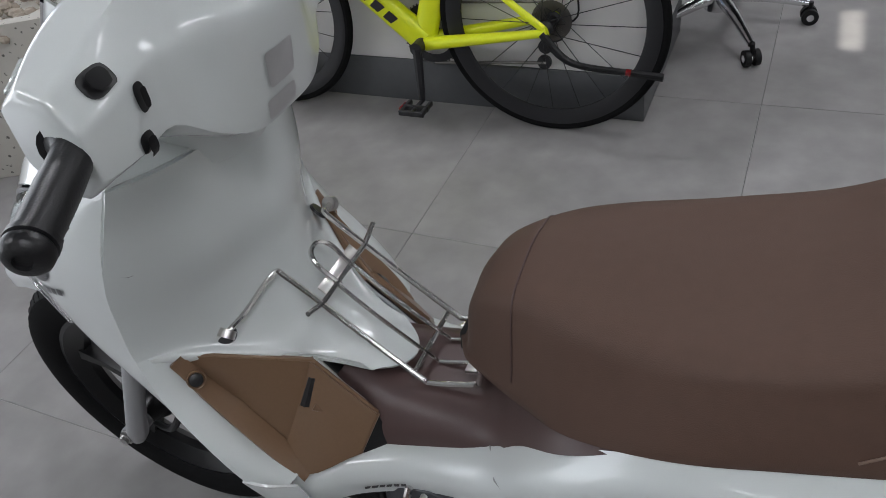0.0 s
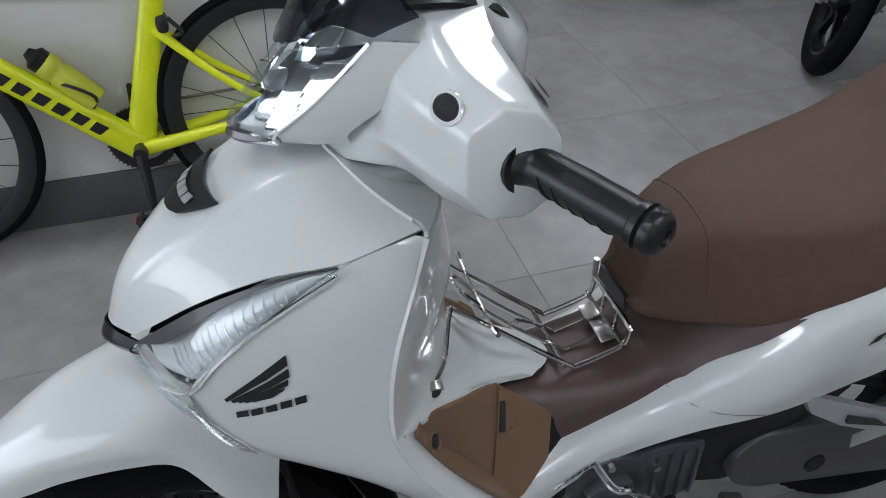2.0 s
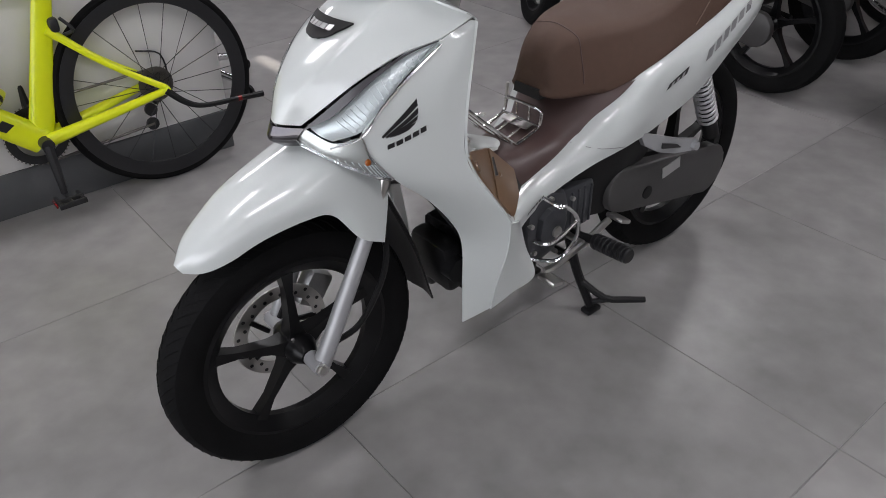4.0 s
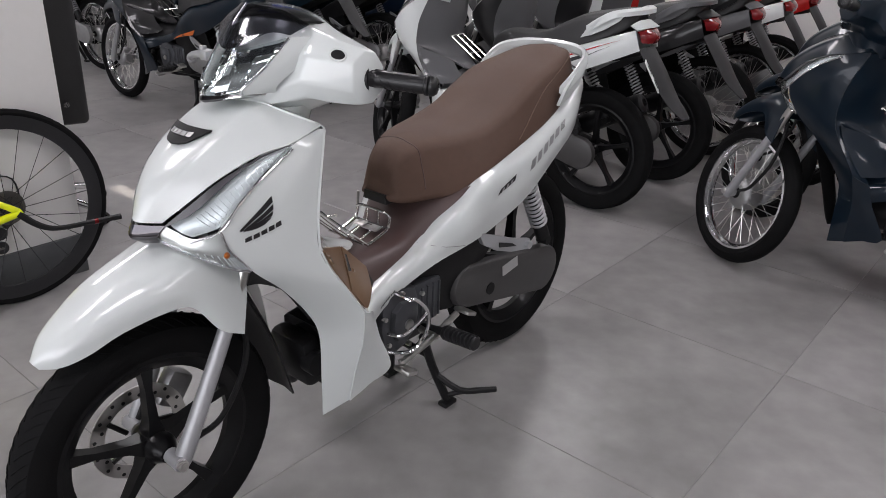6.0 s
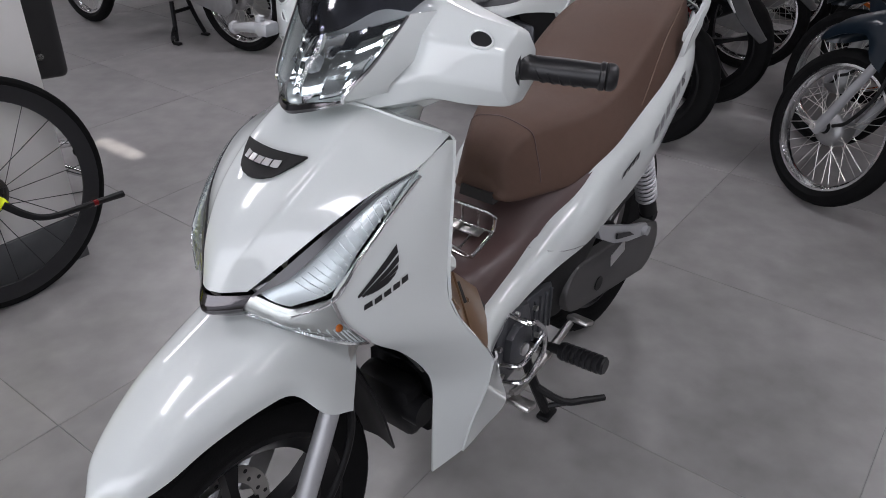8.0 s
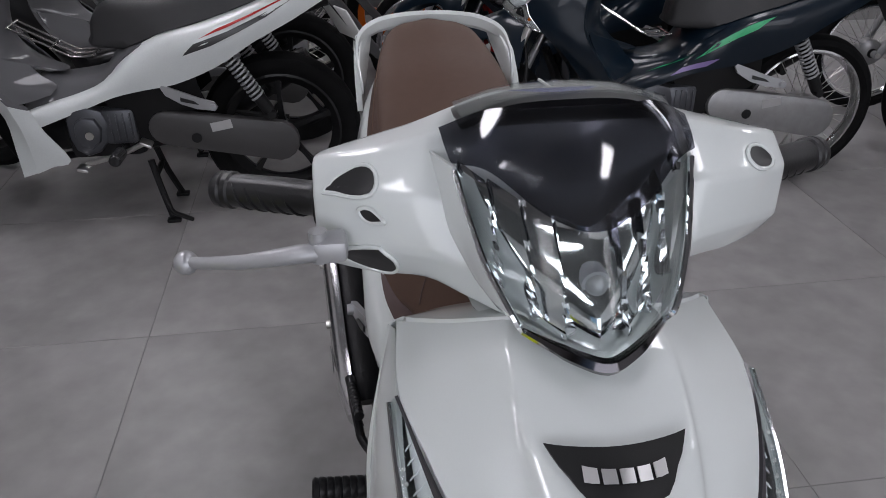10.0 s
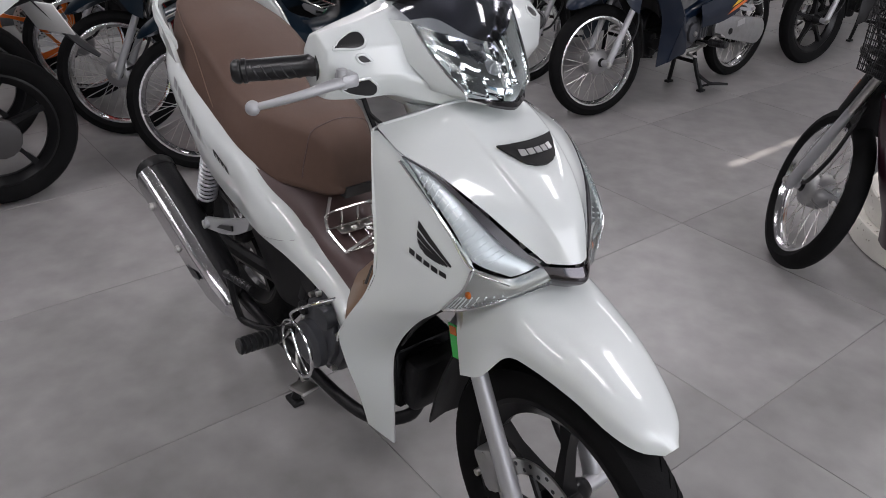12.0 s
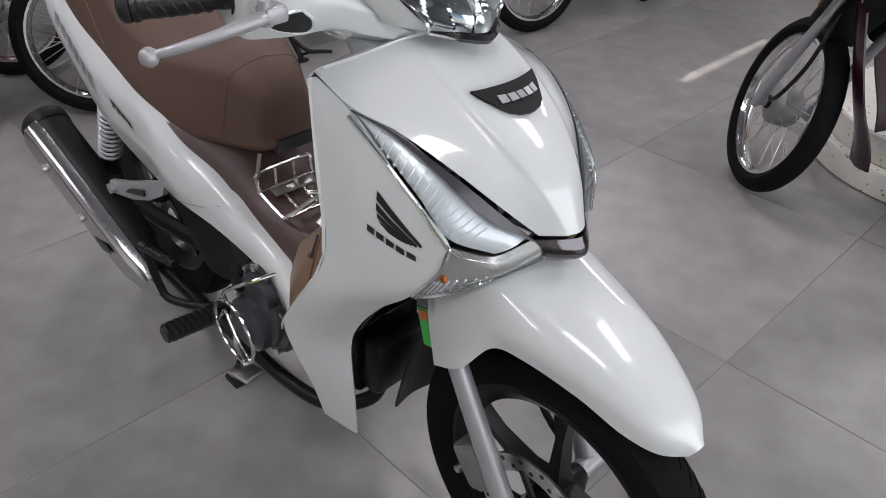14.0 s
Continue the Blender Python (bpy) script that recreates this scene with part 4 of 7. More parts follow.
        part("lens", ms if s > 0 else ms.mirror(), CLEAR, lamp)
        ms = Mesh().sheet([li + np.array((0.002, 0.002, 0.001)), (li + cut) / 2 + np.array((0.002, 0.002, 0.0)), cut + np.array((0.002, 0.002, 0.0))], 0.003)
        part("dark_trim", ms if s > 0 else ms.mirror(), WEDGE, lamp, "dark grey wedge beside the lamp")
        # lower corner: turn signal and chrome edge under the nose
        low = np.array([[(-0.046, 0.048, 0.758), (-0.072, 0.090, 0.738), (-0.096, 0.128, 0.753), (-0.101, 0.142, 0.762)],
                        [(-0.034, 0.040, 0.742), (-0.066, 0.092, 0.716), (-0.104, 0.138, 0.708), (-0.128, 0.151, 0.702)],
                        [(-0.044, 0.034, 0.728), (-0.080, 0.085, 0.702), (-0.120, 0.140, 0.682), (-0.151, 0.157, 0.672)]])
        lg = surface(low, 3, 5)
        ms = Mesh().sheet(lg - np.array((0.008, 0.006, 0)), 0.004)
        part("turn_reflector", ms if s > 0 else ms.mirror(), LAMP_DARK, lamp)
        ms = Mesh().sheet(lg, 0.0018)
        part("turn_lens", ms if s > 0 else ms.mirror(), CLEAR, lamp)
        flutes = Mesh()
        for j in range(6, 16):
            flutes.tube([lg[3][j] - np.array((0.004, 0.004, 0)), lg[6][j] - np.array((0.004, 0.004, 0))], 0.0016, 5)
        part("flute", flutes if s > 0 else flutes.mirror(), LAMP_SILVER, lamp)
        ms = Mesh().ball(lg[3][11] - np.array((0.004, 0.004, -0.004)), (0.0065, 0.004, 0.0065), 8)
        part("turn_bulb", ms if s > 0 else ms.mirror(), ORANGE_LENS, lamp)
        rim = [*(lo[:19:3] + np.array((0.001, 0.003, 0.0))), (-0.101, 0.146, 0.760), (-0.110, 0.151, 0.728), (-0.130, 0.156, 0.700), (-0.150, 0.160, 0.674)]
        ms = Mesh().tube(lg[-1], 0.0035, 6).tube(rim, 0.0024, 6, 3).tube(lo[15:] + np.array((0.002, 0.004, -0.002)), 0.0016, 6)
        part("chrome_edge", ms if s > 0 else ms.mirror(), CHROME, lamp)
    part("nose_trim", Mesh().sheet(surface(sym_rows([[(-0.046, 0.050, 0.764), (-0.024, 0.026, 0.764), (-0.010, 0, 0.764)], [(-0.034, 0.042, 0.744), (-0.014, 0.022, 0.742), (-0.002, 0, 0.740)],
                                                      [(-0.050, 0.036, 0.726), (-0.034, 0.02, 0.724), (-0.024, 0, 0.722)]]), 4, 4), 0.003), DARK_CHROME, bike, "dark chrome nose trim")
    under = sym_rows([[(-0.056, 0.036, 0.722), (-0.05, 0.02, 0.72), (-0.046, 0, 0.718)], [(-0.15, 0.14, 0.682), (-0.14, 0.07, 0.705), (-0.135, 0, 0.71)],
                      [(-0.230, 0.140, 0.600), (-0.235, 0.07, 0.640), (-0.24, 0, 0.650)], [(-0.320, 0.118, 0.480), (-0.33, 0.07, 0.50), (-0.335, 0, 0.51)]])
    part("inner_fender", Mesh().sheet(surface(under, 3, 3), 0.004), BLACK_PLASTIC, bike)

    if not fine:
        both("knee_pad", Mesh().sheet(surface([[(-0.309, 0.190, 0.664), (-0.378, 0.134, 0.636), (-0.446, 0.082, 0.602)], [(-0.334, 0.192, 0.606), (-0.400, 0.148, 0.582), (-0.478, 0.086, 0.562)],
                                           [(-0.370, 0.190, 0.550), (-0.438, 0.150, 0.534), (-0.516, 0.080, 0.528)], [(-0.408, 0.188, 0.498), (-0.450, 0.150, 0.500), (-0.500, 0.110, 0.505)]], nu, nv), 0.006),
             spec.get("pad", BRONZE), bike, spec.get("pad_label", ""))
    # --- middle and tail
    tun = sym_rows([
        [(-0.410, 0.146, 0.460), (-0.440, 0.070, 0.530), (-0.460, 0.045, 0.556), (-0.466, 0, 0.560)],
        [(-0.490, 0.110, 0.464), (-0.502, 0.080, 0.516), (-0.512, 0.050, 0.543), (-0.518, 0, 0.547)],
        [(-0.580, 0.096, 0.489), (-0.578, 0.082, 0.525), (-0.575, 0.052, 0.544), (-0.575, 0, 0.546)],
        [(-0.675, 0.096, 0.529), (-0.672, 0.084, 0.550), (-0.668, 0.056, 0.560), (-0.665, 0, 0.562)],
        [(-0.730, 0.112, 0.590), (-0.726, 0.094, 0.602), (-0.718, 0.056, 0.610), (-0.714, 0, 0.612)],
        [(-0.795, 0.142, 0.644), (-0.788, 0.120, 0.656), (-0.772, 0.070, 0.664), (-0.768, 0, 0.668)],
        [(-0.880, 0.148, 0.694), (-0.875, 0.120, 0.692), (-0.870, 0.070, 0.690), (-0.865, 0, 0.690)],
    ])
    part("tunnel_cover", Mesh().sheet(surface(tun, nu, nv), 0.004), spec.get("tunnel", BROWN_DARK), bike, spec.get("tunnel_label", ""))
    both("side_panel", Mesh().sheet(surface(SIDE, nu, nv), 0.005), body, bike, spec.get("side_label", ""))
    rings = []
    for x, wl, wh, zl, zh in SEAT:
        h = zh - zl
        rings.append([(x + 0.01, -wl * 0.92, zl), (x, -wl, zl + 0.22 * h), (x, -(wl * 0.45 + wh * 0.55), zl + 0.66 * h), (x, -wh, zl + 0.90 * h), (x, -wh * 0.5, zh - 0.002), (x, 0, zh + 0.003),
                      (x, wh * 0.5, zh - 0.002), (x, wh, zl + 0.90 * h), (x, wl * 0.45 + wh * 0.55, zl + 0.66 * h), (x, wl, zl + 0.22 * h), (x + 0.01, wl * 0.92, zl), (x + 0.012, 0, zl)])
    SG = surface(rings, nu, 3 if fine else 2, True)
    seat = part("seat", Mesh().loft(SG), seat_m, bike, spec.get("seat_label", "padded vinyl saddle"), sharp=60)
    if fine:
        mid = SG.mean(axis=1, keepdims=True)
        OUT = mid + (SG - mid) * 1.004
        front = Mesh().tube([OUT[2 * nu + 4][q] for q in range(3, 28)], 0.0013, 5)
        part("front_seam", front, BROWN_DARK, seat)
        for side in (1, -1):
            pts = []
            for t in np.linspace(0, 1, 16):
                q = 22 + 5 * t * t
                q = q if side > 0 else 30 - q
                r = 11 * nu + (6.4 * nu - 11 * nu) * t
                a, b = int(r), int(q)
                fa, fb = r - a, q - b
                pts.append(OUT[a, b] * (1 - fa) * (1 - fb) + OUT[a + 1, b] * fa * (1 - fb) + OUT[a, b + 1] * (1 - fa) * fb + OUT[a + 1, b + 1] * fa * fb)
            part("rear_seam", Mesh().tube(pts, 0.0013, 5, 2), TAN_THREAD, seat, "stitched piping")
    # grab rail round the tail
    rail = []
    for x, y, z in ((-1.225, 0.152, 0.862), (-1.285, 0.157, 0.902), (-1.335, 0.148, 0.928), (-1.388, 0.112, 0.940), (-1.416, 0.058, 0.944), (-1.423, 0, 0.945)):
        rail.append((x, y, z))
    rail = rail + [(x, -y, z) for x, y, z in rail[-2::-1]]
    gr = Mesh()
    C2 = catmull(rail, 5)
    ring = []
    for p in C2:
        ring.append([(p[0] + 0.010, p[1] * 0.98, p[2] + 0.008), (p[0], p[1], p[2] + 0.014), (p[0] - 0.014, p[1] * 1.03, p[2] + 0.004), (p[0] - 0.014, p[1] * 1.03, p[2] - 0.014),
                     (p[0] - 0.002, p[1] * 0.99, p[2] - 0.018), (p[0] + 0.008, p[1] * 0.97, p[2] - 0.010)])
    gr.loft(ring)
    blade = [(-1.200, 0.163, 0.820), (-1.232, 0.164, 0.866), (-1.280, 0.163, 0.905), (-1.340, 0.156, 0.932), (-1.385, 0.128, 0.940), (-1.366, 0.140, 0.905), (-1.312, 0.156, 0.866), (-1.250, 0.162, 0.836)]
    for s in (1, -1):
        gr.slab(blade if s > 0 else flip(blade)[::-1], (0, -s, 0), 0.012, 0.003)
    part("grab_rail", gr, spec.get("rail", body), bike, spec.get("rail_label", "moulded grab rail behind the seat"))
    tl = surface(sym_rows([[(-1.424, 0.080, 0.860), (-1.442, 0.05, 0.866), (-1.448, 0, 0.868)], [(-1.436, 0.078, 0.840), (-1.462, 0.048, 0.842), (-1.472, 0, 0.842)],
                           [(-1.440, 0.068, 0.818), (-1.460, 0.042, 0.817), (-1.466, 0, 0.816)]]), 4, 4)
    tail = part("tail_lamp", Mesh().sheet(tl, 0.01), RED_LENS, bike, "red tail lamp")
    part("tail_cap", Mesh().sheet(surface(sym_rows([[(-1.400, 0.105, 0.884), (-1.41, 0.05, 0.90), (-1.415, 0, 0.902)], [(-1.430, 0.100, 0.868), (-1.454, 0.06, 0.875), (-1.463, 0, 0.877)]]), 3, 4), 0.003), body, tail)
    rf = surface(sym_rows([[(-1.43, 0.062, 0.785), (-1.45, 0.036, 0.796), (-1.455, 0, 0.800)], [(-1.500, 0.060, 0.690), (-1.522, 0.034, 0.700), (-1.528, 0, 0.703)],
                           [(-1.575, 0.052, 0.585), (-1.596, 0.03, 0.593), (-1.602, 0, 0.596)], [(-1.655, 0.030, 0.515), (-1.664, 0.018, 0.518), (-1.668, 0, 0.520)]]), 3, 3)
    if not fine:
        part("rear_fender", Mesh().sheet(rf, 0.005), spec.get("flap", FLAP_GREY), bike, "dark grey plastic rear mudguard")
    under = surface(sym_rows([[(-0.86, 0.11, 0.52), (-0.86, 0.06, 0.56), (-0.86, 0, 0.58)], [(-1.0, 0.11, 0.60), (-1.0, 0.06, 0.635), (-1.0, 0, 0.65)],
                              [(-1.24, 0.10, 0.70), (-1.24, 0.06, 0.72), (-1.24, 0, 0.73)], [(-1.45, 0.09, 0.76), (-1.45, 0.05, 0.77), (-1.46, 0, 0.775)]]), 3, 3)
    part("tail_underside", Mesh().sheet(under, 0.004), BLACK_PLASTIC, bike)
    # --- running gear
    build_engine(bike, fine)
    build_wheel(bike, -WB, AX_R, R_R, 0.076 if spoked else 0.088, rim_m, spoked, fine, None, name="rear_wheel")
    part("frame", Mesh().tube([(-0.30, 0, 0.86), (-0.355, 0, 0.62), (-0.52, 0, 0.47), (-0.80, 0, 0.50), (-1.0, 0, 0.60)], 0.03, 10, 4).box((-0.82, 0, 0.42), (0.10, 0.15, 0.2), bevel=0.02), BLACK_PLASTIC, bike)
    swing = Mesh()
    for s in (1, -1):
        swing.tube([(-0.84, s * 0.10, 0.36), (-1.05, s * 0.105, 0.33), (-WB - 0.02, s * 0.10, AX_R)], 0.019, 8)
    part("swing_arm", swing, BLACK_PLASTIC, bike)
    case = Mesh()
    prof = []
    for cx, cz, r, a0, a1 in ((-WB + 0.01, AX_R + 0.005, 0.075, 90, 270), (-0.86, 0.375, 0.062, 270, 450)):
        for k in range(9):
            a = radians(a0 + (a1 - a0) * k / 8)
            prof.append((cx + r * math.cos(a), 0.112, cz + r * math.sin(a)))
    case.slab(prof, (0, 1, 0), 0.03, 0.008)
    cc = part("chain_case", case, spec.get("case", CASE_GREY), bike, "dark grey pressed chain case")
    part("plug", Mesh().cyl((-0.955, 0.138, 0.335), (-0.955, 0.145, 0.335), 0.018, 16), BLACK_PLASTIC, cc)
    part("case_sticker", Mesh().box((-1.045, 0.1435, 0.375), (0.072, 0.002, 0.032), (0, 9, 0)), SILVER_MARK, cc)
    blk = surface([[(-0.66, 0.108, 0.490), (-0.690, 0.108, 0.42), (-0.735, 0.112, 0.335)], [(-0.80, 0.142, 0.516), (-0.815, 0.130, 0.40), (-0.83, 0.120, 0.325)],
                   [(-0.90, 0.146, 0.540), (-0.905, 0.130, 0.44), (-0.91, 0.118, 0.39)], [(-0.98, 0.134, 0.560), (-0.99, 0.122, 0.50), (-1.0, 0.112, 0.46)]], 4, 4)
    both("lower_cover", Mesh().sheet(blk, 0.005), BLACK_PLASTIC, bike, "matt black lower side cover")
    for s in (1, -1):
        top, bot = V((-1.085, s * 0.142, 0.645)), V((-1.222, s * 0.138, 0.405))
        d = (bot - top).normalized()
        damper = part("rear_shock", Mesh().cyl(top + d * 0.01, bot, 0.012, 12).cyl(top + d * 0.15, bot - d * 0.015, 0.022, 14).cyl(top - V((0, 0.016, 0)), top + V((0, 0.016, 0)), 0.014, 12)
                      .cyl(bot - V((0, 0.018, 0)), bot + V((0, 0.018, 0)), 0.015, 12), BLACK_PLASTIC, bike)
        o = d.orthogonal().normalized()
        coil = []
        turns, nn = 11, 11 * (12 if fine else 8)
        for k in range(nn + 1):
            a = 2 * math.pi * turns * k / nn
            coil.append(top + d * (0.03 + 0.175 * k / nn) + (o * math.cos(a) + d.cross(o) * math.sin(a)) * 0.024)
        part("spring", Mesh().tube(coil, 0.0042, 6), spec.get("spring", SILVER), damper, "silver coil spring")
    arm = [(-0.860, 0.163, 0.540), (-0.930, 0.176, 0.514), (-0.990, 0.190, 0.492), (-1.042, 0.203, 0.481), (-1.052, 0.205, 0.464), (-1.042, 0.203, 0.450), (-0.980, 0.188, 0.455), (-0.930, 0.176, 0.470), (-0.880, 0.166, 0.500)]
    hanger = both("peg_hanger", Mesh().slab(arm, (0.15, -1, 0), 0.014, 0.004).cyl((-1.036, 0.190, 0.465), (-1.036, 0.212, 0.465), 0.011, 14), SILVER, bike, "silver pillion peg bracket")
    for k, s in enumerate((1, -1)):
        # black slab on the bracket paints the dark of its hole
        part("hanger_hole", Mesh().slab([(x, s * (0.1655 + (-0.870 - x) * 0.232), z) for x, z in ((-0.930, 0.496), (-0.975, 0.484), (-0.990, 0.472), (-0.930, 0.482))], (0, s, 0), 0.004), DARK_MARK, hanger[k])
    for s in (1, -1):
        pg = part("foot_peg", Mesh().cyl((-0.705, s * 0.10, 0.302), (-0.705, s * 0.20, 0.318), 0.011, 10), BLACK_PLASTIC, bike)
        rub = Mesh()
        prof = [(0.0, 0.0), (0.018, 0.0)]
        for k in range(7):
            prof += [(0.0205, 0.006 + k * 0.013), (0.0205, 0.013 + k * 0.013), (0.018, 0.0145 + k * 0.013)]
        prof += [(0.020, 0.100), (0.016, 0.104), (0.0, 0.104)]
        rub.lathe(prof, (-0.705, s * 0.186, 0.316), (0, s, 0.08), 16)
        part("peg_rubber", rub, GRIP_RUBBER, pg, "ribbed black rubber foot rest")
    sh = Mesh().tube([(-0.575, 0.150, 0.268), (-0.60, 0.155, 0.272), (-0.70, 0.160, 0.300), (-0.78, 0.165, 0.335)], 0.009, 8, 3)
    sh.cyl((-0.70, 0.11, 0.30), (-0.70, 0.166, 0.30), 0.012, 10)
    pedal = part("shift_pedal", sh, STEEL, bike, "steel heel and toe gear pedal")
    part("pedal_pad", Mesh().box((-0.568, 0.178, 0.262), (0.038, 0.052, 0.012), (0, -15, 0), bevel=0.004), STEEL, pedal)
    part("pedal_pad", Mesh().box((-0.792, 0.182, 0.342), (0.042, 0.05, 0.012), (0, -25, 0), bevel=0.004), STEEL, pedal)
    bp = Mesh().tube([(-0.76, -0.11, 0.25), (-0.70, -0.15, 0.225), (-0.645, -0.165, 0.205)], 0.008, 8, 3)
    bp.box((-0.632, -0.176, 0.204), (0.055, 0.045, 0.010), (0, -8, 10), bevel=0.003)
    part("brake_pedal", bp, STEEL, bike, "ridged steel brake pedal")
    stand = Mesh()
    for s in (1, -1):
        stand.tube([(-0.765, s * 0.060, 0.23), (-0.785, s * 0.080, 0.13), (-0.815, s * 0.112, 0.02)], 0.0125, 8, 3)
        stand.box((-0.818, s * 0.114, 0.008), (0.05, 0.032, 0.014), bevel=0.004)
    stand.cyl((-0.775, -0.066, 0.17), (-0.775, 0.066, 0.17), 0.011, 8)
    stand.tube([(-0.790, 0.085, 0.105), (-0.825, 0.150, 0.062), (-0.868, 0.190, 0.058), (-0.905, 0.222, 0.058)], [0.010, 0.009, 0.009, 0.008], 8, 3)
    stand.tube([(-0.812, 0.108, 0.03), (-0.835, 0.150, 0.05), (-0.868, 0.19, 0.056)], 0.007, 6, 2)
    part("centre_stand", stand, BLACK_PLASTIC, bike, "black steel centre stand folded out")
    ex = Mesh().tube([(-0.385, -0.02, 0.265), (-0.395, -0.05, 0.222), (-0.45, -0.105, 0.205), (-0.55, -0.13, 0.21), (-0.72, -0.135, 0.215), (-0.90, -0.150, 0.245), (-1.0, -0.172, 0.30)], 0.0145, 12, 5)
    pipe = part("exhaust_pipe", ex, ENGINE_BLACK, bike, "dark steel exhaust pipe")
    a, b = V((-0.96, -0.185, 0.285)), V((-1.365, -0.212, 0.505))
    d = (b - a).normalized()
    L0 = (b - a).length
    can = Mesh().lathe([(0.016, 0), (0.034, 0.02), (0.046, 0.07), (0.050, 0.14), (0.050, L0 - 0.03), (0.046, L0 - 0.008), (0.036, L0), (0.020, L0 + 0.002), (0.018, L0 - 0.02)], a, d, 28)
    part("muffler", can, ENGINE_BLACK, bike, "black steel silencer")
    up = V((0, 0, 1))
    up = (up - d * up.dot(d)).normalized()
    sd = V((0, -1, 0))
    rows = []
    for u, f, turn in ((-0.055, 0.42, 6), (-0.030, 0.72, 2), (0.03, 0.94, 0), (0.12, 1.0, 0), (L0 - 0.075, 1.0, 0), (L0 - 0.035, 0.97, 4)):
        ring = [(28, 0.0585), (44, 0.0605), (60, 0.0625), (61.5, 0.0625), (86, 0.0575), (110, 0.0600), (128, 0.0570)]
        rows.append([a + d * u + up * (r * f * math.cos(radians(q + turn))) + sd * (r * f * math.sin(radians(q + turn))) for q, r in ring])
    sh = part("heat_shield", Mesh().sheet([[tuple(p) for p in r] for r in rows], 0.002), SHIELD_METAL, bike, "chromed heat shield on the black silencer", sharp=20)

    def on_shield(u, q, r=0.0605):
        o = up * math.cos(radians(q)) + sd * math.sin(radians(q))
        return a + d * u + o * r, o

    for u in ((0.185, 0.335) if fine else (0.10, 0.22, 0.38)):
        p, o = on_shield(u, 92)
        part("screw", Mesh().lathe([(0.0, 0.003), (0.004, 0.003), (0.005, 0.005), (0.0085, 0.005), (0.0095, 0.0), (0.0095, -0.004)], p, o, 12), STEEL, sh)
    if fine:
        # slot drawn as a black patch on the shield, its shade painted
        quad = [on_shield(u, q, 0.0615)[0] for u, q in ((0.066, 78), (0.090, 74), (0.138, 100), (0.100, 104))]
        part("shield_slot", Mesh().slab(quad, tuple(on_shield(0.1, 90)[1]), 0.0015), DARK_MARK, sh, "dark patch painted in for the heat shield's slot")
        part("end_cap", Mesh().lathe([(0.052, L0 - 0.034), (0.053, L0 - 0.010), (0.048, L0 - 0.002), (0.040, L0 + 0.003), (0.022, L0 + 0.003), (0.020, L0 - 0.012)], a, d, 28), BLACK_PLASTIC, sh)
    # kick starter: bent lever, then its ribbed bar
    kick = part("side_guard", Mesh().tube([(-0.775, -0.120, 0.270), (-0.800, -0.160, 0.262), (-0.875, -0.198, 0.258), (-0.897, -0.206, 0.285), (-0.905, -0.212, 0.350), (-0.908, -0.214, 0.384)], 0.0088, 8, 4), BLACK_PLASTIC, bike, "bent black kick starter lever")
    prof = [(0.0, -0.012), (0.010, -0.012), (0.010, 0.0)]
    for k in range(9):
        prof += [(0.0095, 0.004 + k * 0.0105), (0.0095, 0.010 + k * 0.0105), (0.0078, 0.011 + k * 0.0105), (0.0078, 0.014 + k * 0.0105)]
    part("kick_bar", Mesh().lathe(prof + [(0.0095, 0.106), (0.0, 0.107)], (-0.908, -0.214, 0.384), (0.101, 0.012, 0.006), 12), GRIP_RUBBER, kick, "ribbed black kick starter bar")
    return bike, st


hero, hero_steer = build_bike("motorbike", {
    "label": "pearl white underbone motorbike with a brown seat on its centre stand", "fine": True, "body": PEARL, "inner": PEARL, "seat": BROWN_SEAT,
    "rim": BLACK_GLOSS, "spoked": False, "steer": -1.0, "seat_label": "matt brown stitched vinyl saddle", "tunnel_label": "dark brown plastic tunnel cover"}, None)

# ---- marks and fittings of the white motorbike ----
from mathutils.bvhtree import BVHTree

def at_uv(G, u, v, lift):
    """The place at (u, v), each 0 to 1, on a net, lifted off its face."""
    a, b = G.shape[:2]
    p, q = min(u, 0.9999) * (a - 1), min(v, 0.9999) * (b - 1)
    i, j = int(p), int(q)
    fu, fv = p - i, q - j
    P = G[i, j] * (1 - fu) * (1 - fv) + G[i + 1, j] * fu * (1 - fv) + G[i, j + 1] * (1 - fu) * fv + G[i + 1, j + 1] * fu * fv
    n = np.cross(G[i, j + 1] - G[i, j], G[i + 1, j] - G[i, j])
    return P + n / (np.linalg.norm(n) + 1e-9) * lift


def mark(G, outline, lift=0.0016, cuts=3):
    """A thin decal of the given (u, v) corners."""
    m = Mesh()
    a, b, c, d = [np.array(p, float) for p in outline]
    grid = [[at_uv(G, *((a * (1 - s) + b * s) * (1 - t) + (d * (1 - s) + c * s) * t), lift) for s in np.linspace(0, 1, cuts + 1)] for t in np.linspace(0, 1, cuts + 1)]
    return m.sheet(grid)


def join(meshes):
    m = Mesh()
    for q in meshes:
        m.add(q.v, q.f)
    return m


SH, SD, HD = surface(SHIELD, 8, 8), surface(SIDE, 8, 8), surface(sym_rows(HOOD), 8, 8)


def both_marks(name, parent_name, polys, G, mat, bike, lift=0.0018, per=1):
    kids = [o for o in bike.children if o.name.split(".")[0] == parent_name]
    for i in range(0, len(polys), per):
        m = join([mark(G, p, lift) for p in polys[i:i + per]])
        part(name, m, mat, kids[0])
        part(name, m.mirror(), mat, kids[1])


